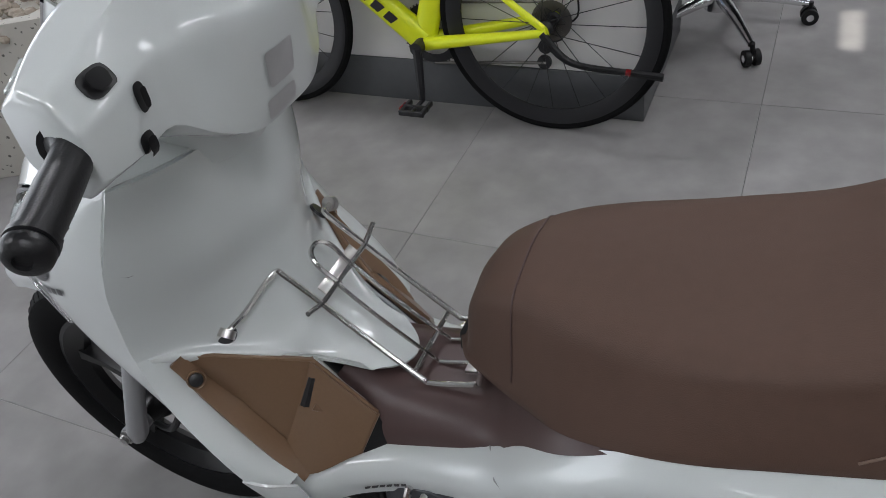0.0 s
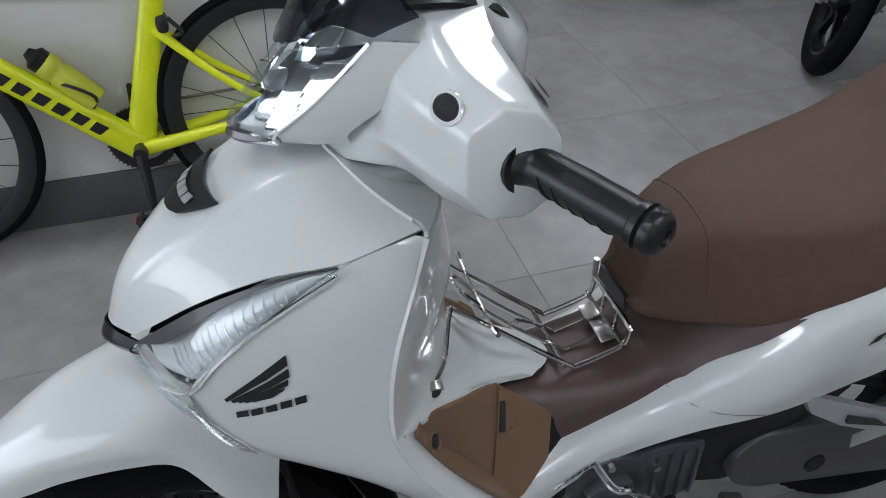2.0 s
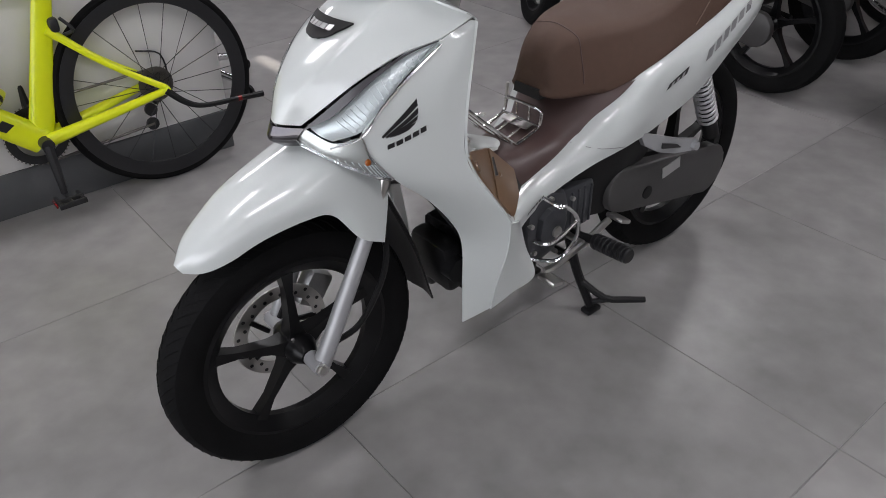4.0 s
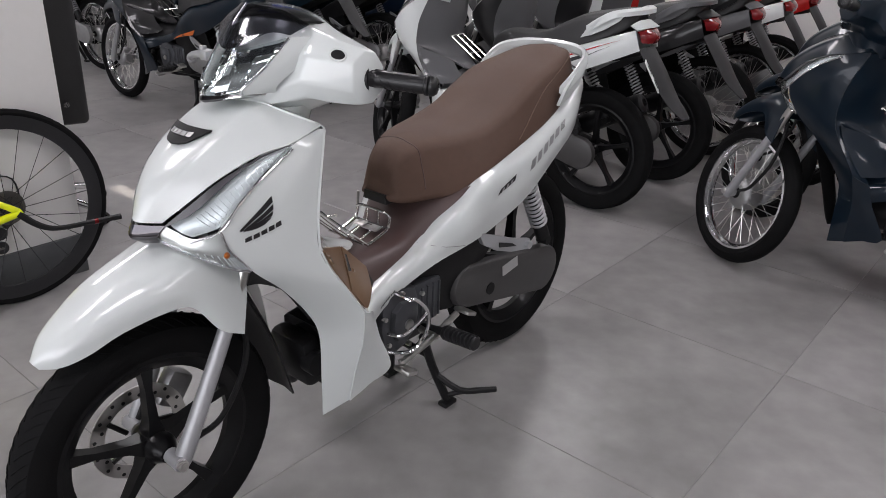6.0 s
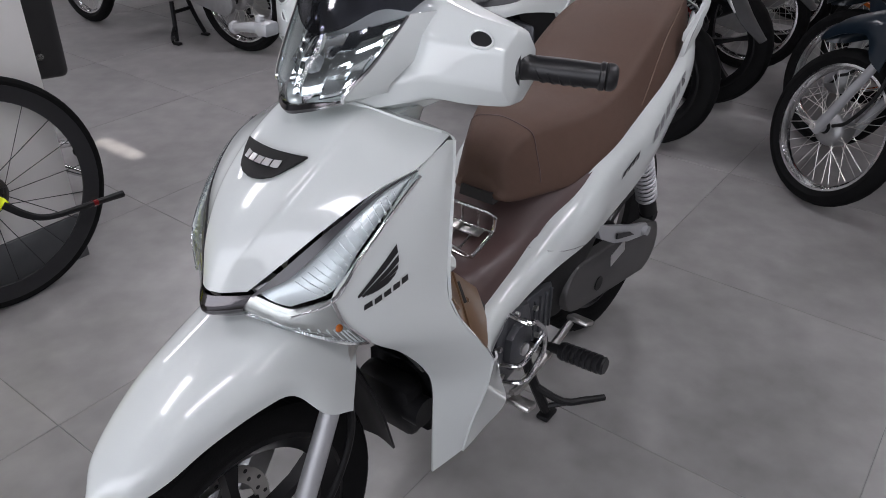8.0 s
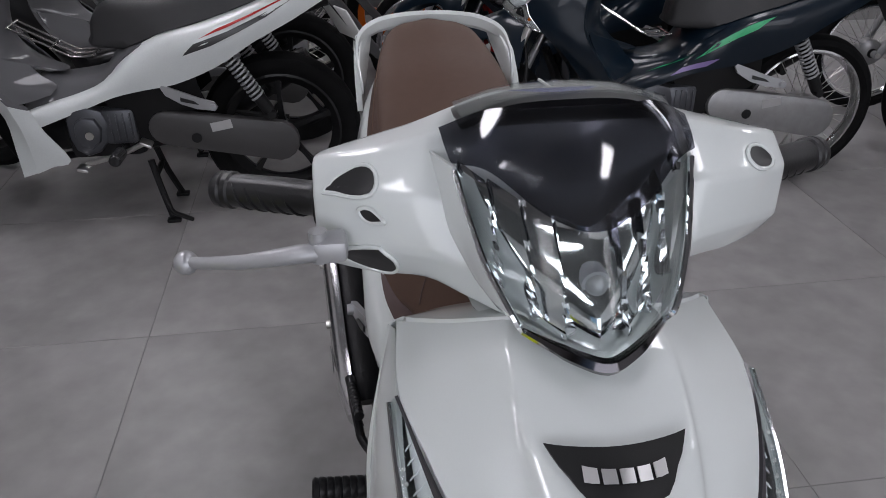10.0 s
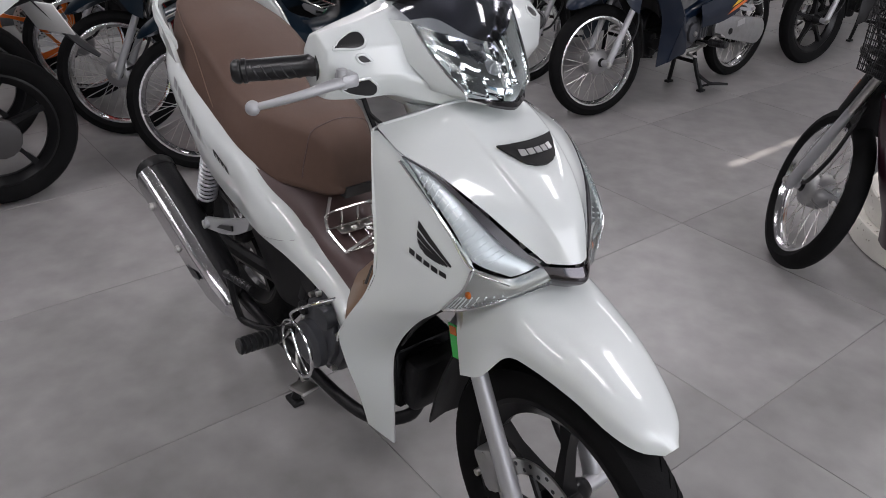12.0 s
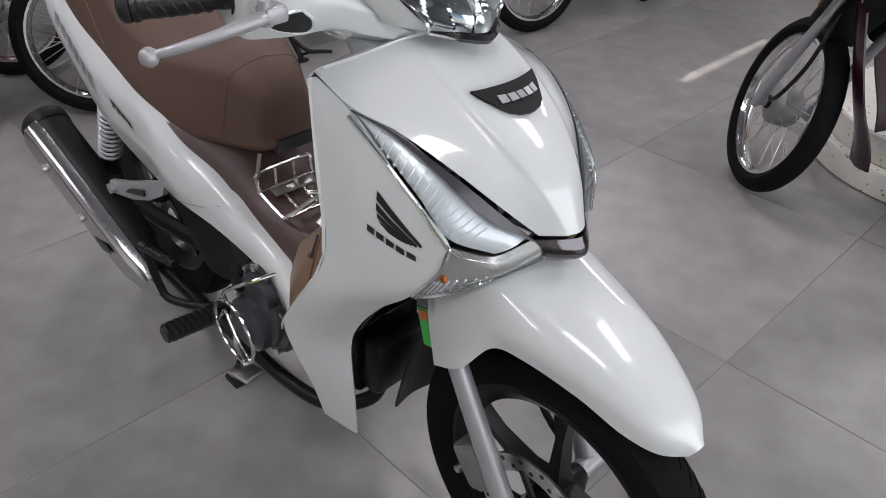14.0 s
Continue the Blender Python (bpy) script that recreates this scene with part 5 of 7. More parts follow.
def project_uv(G, x, z):
    """The (u, v) of the net's point nearest to x, z in side view."""
    d = (G[:, :, 0] - x) ** 2 + (G[:, :, 2] - z) ** 2
    i, j = np.unravel_index(np.argmin(d), d.shape)
    return i / (G.shape[0] - 1), j / (G.shape[1] - 1)


def side_quad(G, pts):
    return [project_fine(G, x, z) for x, z in pts]


def project_fine(G, x, z):
    u, v = project_uv(G, x, z)
    for step in (0.02, 0.01, 0.005, 0.0025):
        best = min(((at_uv(G, min(max(u + a * step, 0), 1), min(max(v + b * step, 0), 1), 0), u + a * step, v + b * step) for a in (-1, 0, 1) for b in (-1, 0, 1)),
                   key=lambda r: (r[0][0] - x) ** 2 + (r[0][2] - z) ** 2)
        u, v = min(max(best[1], 0), 1), min(max(best[2], 0), 1)
    return u, v


# wing badge: five feathers that fan out, over a row of bars
feathers = []
for root, tip_a, tip_b in (((-0.132, 0.761), (-0.199, 0.816), (-0.198, 0.803)), ((-0.138, 0.760), (-0.199, 0.800), (-0.198, 0.789)), ((-0.144, 0.760), (-0.197, 0.787), (-0.195, 0.779)),
                           ((-0.150, 0.761), (-0.193, 0.777), (-0.189, 0.771)), ((-0.157, 0.762), (-0.186, 0.769), (-0.178, 0.764))):
    feathers.append(side_quad(SH, [(root[0] - 0.002, root[1] - 0.004), tip_b, tip_a, (root[0], root[1])]))
both_marks("wing_badge", "leg_shield", feathers, SH, DARK_MARK, hero)
letters = []
for k in range(5):
    x, z = -0.1405 - k * 0.0146, 0.7345 + k * 0.0047
    letters.append(side_quad(SH, [(x, z), (x - 0.0115, z + 0.0037), (x - 0.0115, z + 0.0125), (x, z + 0.0088)]))
both_marks("name_mark", "leg_shield", letters, SH, DARK_MARK, hero)
# long name on the side panel, slanted bars
name = []
for k in range(6):
    x, z = -1.046 - k * 0.0335, 0.668 + k * 0.0150
    h = 0.030 - k * 0.001
    name.append(side_quad(SD, [(x, z + 0.004), (x - 0.022, z + 0.012), (x - 0.033, z + h + 0.008), (x - 0.011, z + h)]))
both_marks("model_mark", "side_panel", name, SD, GREY_MARK, hero)
both_marks("capacity_mark", "side_panel", [side_quad(SD, [(-0.912, 0.634), (-0.978, 0.660), (-0.986, 0.677), (-0.920, 0.650)])], SD, DARK_MARK, hero)
both_marks("capacity_figure", "side_panel", [side_quad(SD, [(-0.924 - k * 0.017, 0.641 + k * 0.0068), (-0.934 - k * 0.017, 0.645 + k * 0.0068), (-0.937 - k * 0.017, 0.654 + k * 0.0068), (-0.927 - k * 0.017, 0.650 + k * 0.0068)])
                                            for k in range(3)], SD, SILVER_MARK, hero, 0.0026)
both_marks("injection_mark", "side_panel", [side_quad(SD, [(-0.514 - k * 0.0105, 0.440 + k * 0.0036), (-0.522 - k * 0.0105, 0.4428 + k * 0.0036), (-0.524 - k * 0.0105, 0.4495 + k * 0.0036), (-0.516 - k * 0.0105, 0.4467 + k * 0.0036)])
                                           for k in range(6)], SD, DARK_MARK, hero)
seam = Mesh().tube([at_uv(SD, *project_fine(SD, x, z), 0.0006) for x, z in ((-0.682, 0.551), (-0.705, 0.545), (-0.735, 0.537), (-0.765, 0.530), (-0.800, 0.523))], 0.0009, 5)
for k, m in enumerate((seam, seam.mirror())):
    part("panel_seam", m, GREY_MARK, [o for o in hero.children if o.name.split(".")[0] == "side_panel"][k])
hood_ob = next(o for o in hero.children if o.name.startswith("front_hood"))
badge = Mesh()
grid = []
for t in np.linspace(0, 1, 6):
    row = []
    for s in np.linspace(-1, 1, 13):
        half = 0.055 * (1 - 0.28 * t - 0.22 * t * t)
        y = s * half
        x = -0.149 + 0.042 * t - 0.012 * (s * s) * (1 - t) - 0.012 * s * s * t
        d = (HD[:, :, 1] - y) ** 2 + (HD[:, :, 0] - x) ** 2
        i, j = np.unravel_index(np.argmin(d), d.shape)
        u, v = i / (HD.shape[0] - 1), j / (HD.shape[1] - 1)
        p = at_uv(HD, u, v, 0.0)
        # slide to the wanted place along the face
        zc = p[2] + (x - p[0]) * -0.62
        row.append((x, y, zc + 0.003 + 0.0015 * (1 - s * s)))
    grid.append(row)
badge.sheet(grid, 0.004)
bd = part("nose_badge", badge, BLACK_PLASTIC, hood_ob, "black curved badge plate with silver marks")
gm = np.array(grid)
for k in range(5):
    y0 = -0.032 + k * 0.0132
    row = [[(-0.1305 + 0.0095 * t - 7.0 * y * y, y, 0) for y in (y0, y0 + 0.0055, y0 + 0.0105)] for t in (0, 1)]
    for r in row:
        for q in range(3):
            d = (gm[:, :, 0] - r[q][0]) ** 2 + (gm[:, :, 1] - r[q][1]) ** 2
            w = 1 / (d + 1e-6) ** 2
            r[q] = (r[q][0], r[q][1], float((gm[:, :, 2] * w).sum() / w.sum()) + 0.0065)
    part("badge_mark", Mesh().sheet(row, 0.001), SILVER_MARK, bd)

# moulded knee pockets: rim strip along the leg shield, sunk front facet, raised rear box
POCKET_OUT = V((-0.60, 0.71, 0.35)).normalized()
PA, PB, PC, PD, PT = [np.array(p) for p in ((-0.319, 0.158, 0.663), (-0.445, 0.080, 0.604), (-0.521, 0.080, 0.527), (-0.505, 0.115, 0.485), (-0.446, 0.158, 0.470))]
PL, PH = np.array((-0.421, 0.146, 0.502)), np.array((-0.345, 0.144, 0.600))
PO = [np.array(p) for p in ((-0.314, 0.172, 0.658), (-0.343, 0.173, 0.602), (-0.381, 0.173, 0.548), (-0.418, 0.172, 0.500))]
out = np.array(POCKET_OUT)


def facet(rows, thick=0.006, n=4):
    """A moulded panel between two edges, slightly domed."""
    a, b = [catmull(r, n) for r in rows]
    return Mesh().sheet([a * (1 - u) + b * u + out * 0.0012 * math.sin(math.pi * u) for u in np.linspace(0, 1, 5)], thick)


strip = facet([[PA, (PA + PH) / 2, PH, (PH + PL) / 2, PL, PT], [PO[0], (PO[0] + PO[1]) / 2, PO[1], PO[2], PO[3], PT + np.array((0.004, 0.006, -0.004))]]).moved(Matrix.Translation(POCKET_OUT * 0.003))
sunk = facet([[PA, (PA + PB) / 2, PB], [PH, (PH + PL) / 2, PL]]).moved(Matrix.Translation(-POCKET_OUT * 0.002))
box = facet([[PB, (PB + PC) / 2, PC], [PL, PT, PD]], 0.016).moved(Matrix.Translation(-POCKET_OUT * 0.008))
walls = Mesh()
for a, b in ((PA, PH), (PH, PL), (PL, PB), (PA, PB)):
    walls.sheet([[a + out * 0.004, b + out * 0.004], [a - out * 0.012, b - out * 0.012]], 0.002)
edge_roll = Mesh().tube([PO[0], PA, (PA + PB) / 2, PB, PC], 0.0032, 8).tube([PC + out * 0.003, PD + out * 0.003, PT], 0.0032, 8).tube([PH, PL, PT], 0.0026, 8).tube([PB + out * 0.003, PL + out * 0.002], 0.0032, 8)
for s in (1, -1):
    side_of = (lambda m: m) if s > 0 else (lambda m: m.mirror())
    pad = part("knee_pocket", side_of(join([sunk, walls])), BRONZE, hero, "bronze moulded knee pocket inside the leg shield", sharp=50)
    part("pocket_edge", side_of(edge_roll), BRONZE, pad)
    part("pocket_rim", side_of(strip), BRONZE, pad, sharp=50)
    part("pocket_box", side_of(box), BRONZE, pad, sharp=50)
    part("pad_bolt", Mesh().lathe([(0.0, 0.002), (0.005, 0.003), (0.007, 0.001), (0.0078, -0.001), (0.0100, 0.004), (0.0110, 0.0045), (0.0120, 0.0)], (-0.3400, s * 0.1680, 0.634), (-0.72, s * 0.55, 0.42), 20), BRONZE, pad)
    # socket and slot are near-black solids, their inner shade put into the colour
    part("bolt_socket", Mesh().lathe([(0.0, 0.0040), (0.0058, 0.0042), (0.0085, 0.0028), (0.0085, 0.0)], (-0.3400, s * 0.1680, 0.634), (-0.72, s * 0.55, 0.42), 12), DARK_MARK, pad)
    part("pad_slot", side_of(Mesh().tube([PB * 0.82 + PL * 0.14 + PC * 0.04 + out * 0.006, PB * 0.50 + PL * 0.46 + PC * 0.04 + out * 0.006], [0.0055, 0.0075], 8)), DARK_MARK, pad, "dark rod standing in for the shaded slot beside the pocket's ridge")
    part("pad_rib", side_of(Mesh().tube([PB * 0.45 + PL * 0.40 + PC * 0.15 + out * 0.0085, PB * 0.28 + PL * 0.36 + PC * 0.36 + out * 0.007], [0.0062, 0.002], 8)), BRONZE, pad)
    back = facet([[PA, (PA + PB) / 2, PB, (PB + PC) / 2, PC], [PO[0], PH, PL, PT, PD]], 0.004).moved(Matrix.Translation(-POCKET_OUT * 0.014))
    part("pocket_backing", side_of(back), PEARL, pad, "pearl white back of the pocket")
    # black plate put in for the darkness of the gap behind the pocket
    part("pocket_gap", side_of(Mesh().slab([PC + out * 0.003, PD + out * 0.003, np.array((-0.516, 0.116, 0.476)), np.array((-0.542, 0.094, 0.494))], tuple(-out), 0.012)), BLACK_PLASTIC, pad)
    cov = next(o for o in hero.children if o.name.startswith("handlebar_cover"))
    part("neck_screw", Mesh().lathe([(0.0, 0.001), (0.006, 0.001), (0.007, -0.004)], (-0.332, s * 0.068, 0.910), (0.2, s, 0), 12), DARK_MARK, cov)
part("shield_screw", Mesh().lathe([(0.0, 0.003), (0.006, 0.003), (0.008, 0.0), (0.008, -0.004)], (-0.448, 0.1585, 0.298), (-0.05, 1, 0.05), 12), ENGINE_GREY, next(o for o in hero.children if o.name.startswith("shield_flap")))
# bolt hole as a near-black disc, the shade in it painted
part("shield_hole", Mesh().lathe([(0.0, 0.0005), (0.0085, 0.001), (0.0105, 0.003), (0.0125, 0.001), (0.0125, -0.006)], (-0.322, 0.1655, 0.812), (-0.70, 0.70, 0.08), 18), DARK_MARK, next(o for o in hero.children if o.name.startswith("inner_shield")), "dark disc painted in for the inner shield's bolt hole")
cover_ob = next(o for o in hero.children if o.name.startswith("handlebar_cover"))
cover_tree = BVHTree.FromPolygons([v.co for v in cover_ob.data.vertices], [tuple(q.vertices) for q in cover_ob.data.polygons])


def cover_patch(centre, normal, rx, rz, turn, lift, n=24, corner=2.0, pinch=0.0):
    """A rounded patch that follows the cover's face."""
    nv = V(normal).normalized()
    a = V((0, 1, 0)).cross(nv).normalized()
    b = nv.cross(a)
    rings = []
    for share in (1.0, 0.7, 0.35, 0.02):
        ring = []
        for q in np.linspace(0, 2 * math.pi, n, endpoint=False):
            ca, sa = math.cos(q), math.sin(q)
            e = 2 / corner
            u, w = rx * math.copysign(abs(ca) ** e, ca), rz * math.copysign(abs(sa) ** e, sa)
            w *= 1 - pinch * u / rx
            u, w = share * (u * math.cos(turn) - w * math.sin(turn)), share * (u * math.sin(turn) + w * math.cos(turn))
            at, nn, _, _ = cover_tree.find_nearest(V(centre) + b * u + a * w)
            ring.append(at + nn * (lift if nn.dot(nv) > 0 else -lift))
        rings.append(ring)
    return Mesh().loft(rings)


# no real cut-out: a near-black patch paints the shade inside, with a lip round it
def opening(name, centre, normal, rx, rz, turn, corner, pinch, label=""):
    ob = part(name, cover_patch(centre, normal, rx, rz, turn, 0.0016, corner=corner, pinch=pinch), DARK_MARK, cover_ob, label)
    lip = cover_patch(centre, normal, rx * 1.04, rz * 1.06, turn, 0.001, corner=corner, pinch=pinch).v[:24]
    part("lip", Mesh().tube(lip, 0.0022, 6, 0, True), PEARL, ob)


opening("mirror_hole", (-0.359, 0.188, 1.056), (0.62, 0.05, 0.75), 0.0165, 0.0115, 0.0, 2.0, 0.0, "dark oval patch painted in for the mirror stalk's hole")
opening("switch_opening", (-0.350, -0.192, 1.060), (0.72, -0.05, 0.68), 0.027, 0.0155, -0.10, 2.2, -0.25, "dark patch painted in for the empty mirror and switch opening")
opening("small_opening", (-0.337, -0.172, 1.031), (1, -0.05, 0.25), 0.013, 0.0065, 0.35, 1.5, 0.45)
opening("lever_opening", (-0.347, -0.178, 0.984), (1, -0.05, -0.15), 0.030, 0.0150, -0.1, 2.6, -0.2)
for nm, c, n3, rx, rz, turn in (("dip_switch", (-0.449, 0.178, 1.062), (-0.74, 0.17, 0.65), 0.017, 0.0125, 0.0), ("turn_switch", (-0.461, 0.149, 1.026), (-1, 0.1, 0.0), 0.0075, 0.014, 0.0),
                                ("horn_button", (-0.455, 0.164, 0.988), (-1, 0.1, -0.1), 0.010, 0.012, 0.0), ("start_button", (-0.442, -0.170, 1.005), (-1, -0.1, 0), 0.014, 0.022, 0.0)):
    pad = part(nm, cover_patch(c, n3, rx, rz, turn, 0.0018, corner=3.0), DARK_MARK, cover_ob, "black handlebar switch")
    part("knob", cover_patch(c, n3, rx * 0.6, rz * 0.7, turn, 0.0065, corner=3.0), BLACK_GLOSS, pad)
for c, rx, rz in (((-0.478, 0.006, 0.985), 0.022, 0.020), ((-0.472, 0.012, 0.945), 0.024, 0.012)):
    part("paper_label", cover_patch(c, (-1, 0, 0.1), rx, rz, 0.0, 0.0012, corner=8.0), SILVER_MARK, cover_ob, "small printed paper label")
fend = next(o for o in hero.children if o.name.startswith("front_fender"))
part("energy_label", Mesh().box((-0.176, -0.1085, 0.572), (0.026, 0.0015, 0.066), (0, -14, 0)), GREEN_MARK, fend, "green paper label")
part("label_seal", Mesh().box((-0.182, -0.1098, 0.592), (0.018, 0.001, 0.016), (0, -14, 0)), ORANGE_LENS, fend)
# chrome engine guard
gd = Mesh().tube([(-0.572, 0.10, 0.462), (-0.585, 0.165, 0.450), (-0.610, 0.172, 0.440), (-0.648, 0.172, 0.398), (-0.655, 0.172, 0.345), (-0.625, 0.168, 0.308), (-0.585, 0.165, 0.300), (-0.560, 0.110, 0.290)], 0.0055, 8, 5)
gd.tube([(-0.545, 0.120, 0.355), (-0.560, 0.168, 0.360), (-0.600, 0.172, 0.368), (-0.650, 0.172, 0.388)], 0.005, 8, 4)
part("engine_guard", gd, CHROME, hero, "bent chrome engine guard bar")
ring = [(-0.621 + 0.066 * math.cos(a), -0.190, 0.327 + 0.067 * math.sin(a)) for a in np.linspace(0, 2 * math.pi, 26, endpoint=False)]
gd = Mesh().tube(ring, 0.0038, 8, 0, True).tube([(-0.540, -0.120, 0.476), (-0.570, -0.172, 0.462), (-0.630, -0.190, 0.418), (-0.628, -0.190, 0.393)], 0.0038, 8, 4)
gd.tube([(-0.683, -0.189, 0.318), (-0.655, -0.193, 0.348), (-0.634, -0.194, 0.372), (-0.622, -0.194, 0.350), (-0.606, -0.193, 0.318), (-0.577, -0.190, 0.282)], 0.0034, 8, 4)
part("clutch_guard", gd, CHROME, hero, "round chrome clutch guard")

# luggage rack of bent steel rod inside the leg shield
rack = thing("luggage_rack", "bent chrome rod luggage rack inside the leg shield", "rack")
ry = (0.036, -0.002, -0.042, -0.080)
for k, y in enumerate(ry):
    if k in (0, 3):
        s = 1 if k == 0 else -1
        foot = (-0.357, 0.110, 0.662) if k == 0 else (-0.366, -0.138, 0.672)
        pts = [foot, (-0.376, foot[1] - s * 0.022, 0.680), (-0.396, y + s * 0.006, 0.706), (-0.412, y, 0.698), (-0.50, y, 0.620), (-0.568, y, 0.562), (-0.585, y, 0.556), (-0.640, y, 0.572), (-0.652, y, 0.582), (-0.656, y, 0.606)]
        rod = part("outer_rod", Mesh().tube(pts, 0.0039, 8, 4), ROD_STEEL, rack)
        part("foot_washer", Mesh().cyl((foot[0], foot[1] + s * 0.006, foot[2] - 0.004), (foot[0], foot[1] - s * 0.003, foot[2] + 0.002), 0.011, 14), STEEL, rod)
    else:
        part("inner_rod", Mesh().tube([(-0.446, y, 0.668), (-0.50, y, 0.616), (-0.568, y, 0.560), (-0.585, y, 0.554), (-0.646, y, 0.574), (-0.654, y, 0.584), (-0.653, y, 0.612)], 0.0029, 7, 4), ROD_STEEL, rack)
part("end_bar", Mesh().tube([(-0.656, ry[0] + 0.002, 0.604), (-0.652, ry[0] - 0.01, 0.614), (-0.652, -0.02, 0.615), (-0.652, ry[3] + 0.01, 0.614), (-0.656, ry[3] - 0.002, 0.604)], 0.0039, 8, 4), ROD_STEEL, rack)
for x, z in ((-0.452, 0.664), (-0.560, 0.564), (-0.648, 0.576)):
    part("cross_bar", Mesh().tube([(x, ry[0] + (0.030 if x > -0.5 else 0.004), z + (0.012 if x > -0.5 else 0)), (x, ry[0], z), (x, ry[3], z), (x, ry[3] - (0.03 if x > -0.5 else 0.004), z + (0.012 if x > -0.5 else 0))], 0.0036, 7), ROD_STEEL, rack)
part("cross_plate", Mesh().box((-0.444, -0.022, 0.668), (0.003, 0.085, 0.016), (0, 48, 0), bevel=0.001), STEEL, rack, "flat steel plate across the rods")
for s in (1, -1):
    # dark disc behind each foot stands for the shaded recess
    part("foot_recess", Mesh().lathe([(0.0, 0.001), (0.013, 0.001), (0.0145, -0.003)], (-0.3555, s * 0.112 - 0.012 * (s < 0), 0.662 + 0.008 * (s < 0)), (-0.55, s * 0.55, 0.6), 20), DARK_MARK, hero)
part("hook", Mesh().tube([(-0.455, -0.005, 0.660), (-0.430, -0.002, 0.690), (-0.418, -0.012, 0.702), (-0.418, -0.030, 0.702), (-0.430, -0.040, 0.690), (-0.455, -0.038, 0.660)], 0.0034, 7, 4), ROD_STEEL, rack)
part("clamp_plate", Mesh().box((-0.636, 0.004, 0.574), (0.024, 0.030, 0.004), (0, 12, 0), bevel=0.001).box((-0.636, -0.046, 0.574), (0.024, 0.030, 0.004), (0, 12, 0), bevel=0.001).box((-0.637, -0.021, 0.569), (0.018, 0.06, 0.003), (0, 12, 0), bevel=0.001).tube([(-0.654, -0.078, 0.606), (-0.650, -0.07, 0.65)], 0.004, 6), STEEL, rack, "bent steel clamp plate")
# near-black block painted as the shaded latch hole under the seat nose
part("latch_hole", Mesh().loft([[(-0.638 + 0.004 * k, y, z) for y, z in ((-0.040, 0.644), (0.040, 0.644), (0.036, 0.667), (-0.036, 0.667))] for k in (-6, 0)]), DARK_MARK, next(o for o in hero.children if o.name.split(".")[0] == "seat"))

# ---- the other motorbikes, parked in rows ----
def paint(name, c, rough=0.32):
    return surface_mat(name, c, rough, vary=0.04, grain=200, coat=0.35, spec=0.25, dirt=0.03, dirt_colour=(0.12, 0.11, 0.10), coat_rough=0.05)


NAVY = paint("navy_paint", (0.003, 0.009, 0.017))
WHITE_P = paint("white_paint", (0.66, 0.69, 0.68))
BLACK_P = paint("black_paint", (0.012, 0.012, 0.013))
RED_P = paint("red_paint", (0.40, 0.014, 0.012))
BLUE_P = paint("blue_paint", (0.004, 0.010, 0.024))
MAROON_P = paint("maroon_paint", (0.024, 0.003, 0.009))
GREY_P = paint("grey_plastic", (0.10, 0.10, 0.105), 0.45)
SEAT_BLACK = surface_mat("black_vinyl", (0.02, 0.02, 0.021), 0.5, vary=0.1, bump=0.3, bump_scale=500, bump_dist=0.001)
ORANGE_RIM = paint("orange_paint", (0.65, 0.13, 0.01))
TEAL, LILAC, SUNSET, YELLOW_M = [surface_mat(n, c, 0.3, vary=0.03) for n, c in (("green_decal", (0.02, 0.36, 0.14)), ("lilac_decal", (0.22, 0.16, 0.36)), ("orange_decal", (0.70, 0.16, 0.03)), ("yellow_decal", (0.75, 0.50, 0.04)))]


def decal(bike, quads, mat):
    for k in (0, 1):
        kid = [o for o in bike.children if o.name.split(".")[0] == "side_panel"][k]
        m = join([mark(SD, side_quad(SD, q), 0.002) for q in quads])
        part("stripe", m if k == 0 else m.mirror(), mat, kid)


def rack_on(bike):
    m = Mesh()
    for y in (0.05, 0.0, -0.05):
        m.tube([(-0.40, y, 0.72), (-0.50, y, 0.66), (-0.58, y, 0.615), (-0.66, y, 0.62)], 0.004, 6, 2)
    for x, z in ((-0.40, 0.72), (-0.52, 0.648), (-0.65, 0.62)):
        m.tube([(x, 0.055, z), (x, -0.055, z)], 0.004, 6)
    part("front_rack", m, ROD_STEEL, bike, "steel rod luggage rack")


GROUP = "motorbikes parked in rows"


def role(name, c):
    return surface_mat(name, c, 0.4)


ROLES = {k: role("role_" + k, (0.1, 0.1, 0.1)) for k in ("body", "inner", "seat", "rim", "shield", "rail", "case", "fork")}
TURNING = ("front_wheel", "fork_leg", "fork_yoke", "front_fender", "brake_hose", "brake_caliper", "handlebar_cover", "grip", "brake_lever", "headlamp", "visor", "dash", "dash_lens")
MASTER = {}


def master(spoked):
    """One plain motorbike of each kind, from which the rows are copied."""
    if spoked not in MASTER:
        spec = {"label": "motorbike", "body": ROLES["body"], "inner": ROLES["inner"], "seat": ROLES["seat"], "spoked": spoked, "rim": ROLES["rim"], "shield": ROLES["shield"], "rail": ROLES["rail"],
                "tunnel": ROLES["inner"], "pad": ROLES["inner"], "case": ROLES["case"], "rail_label": "grab rail behind the seat"}
        MASTER[spoked] = build_bike("motorbike", spec, None)[0]
    return MASTER[spoked]


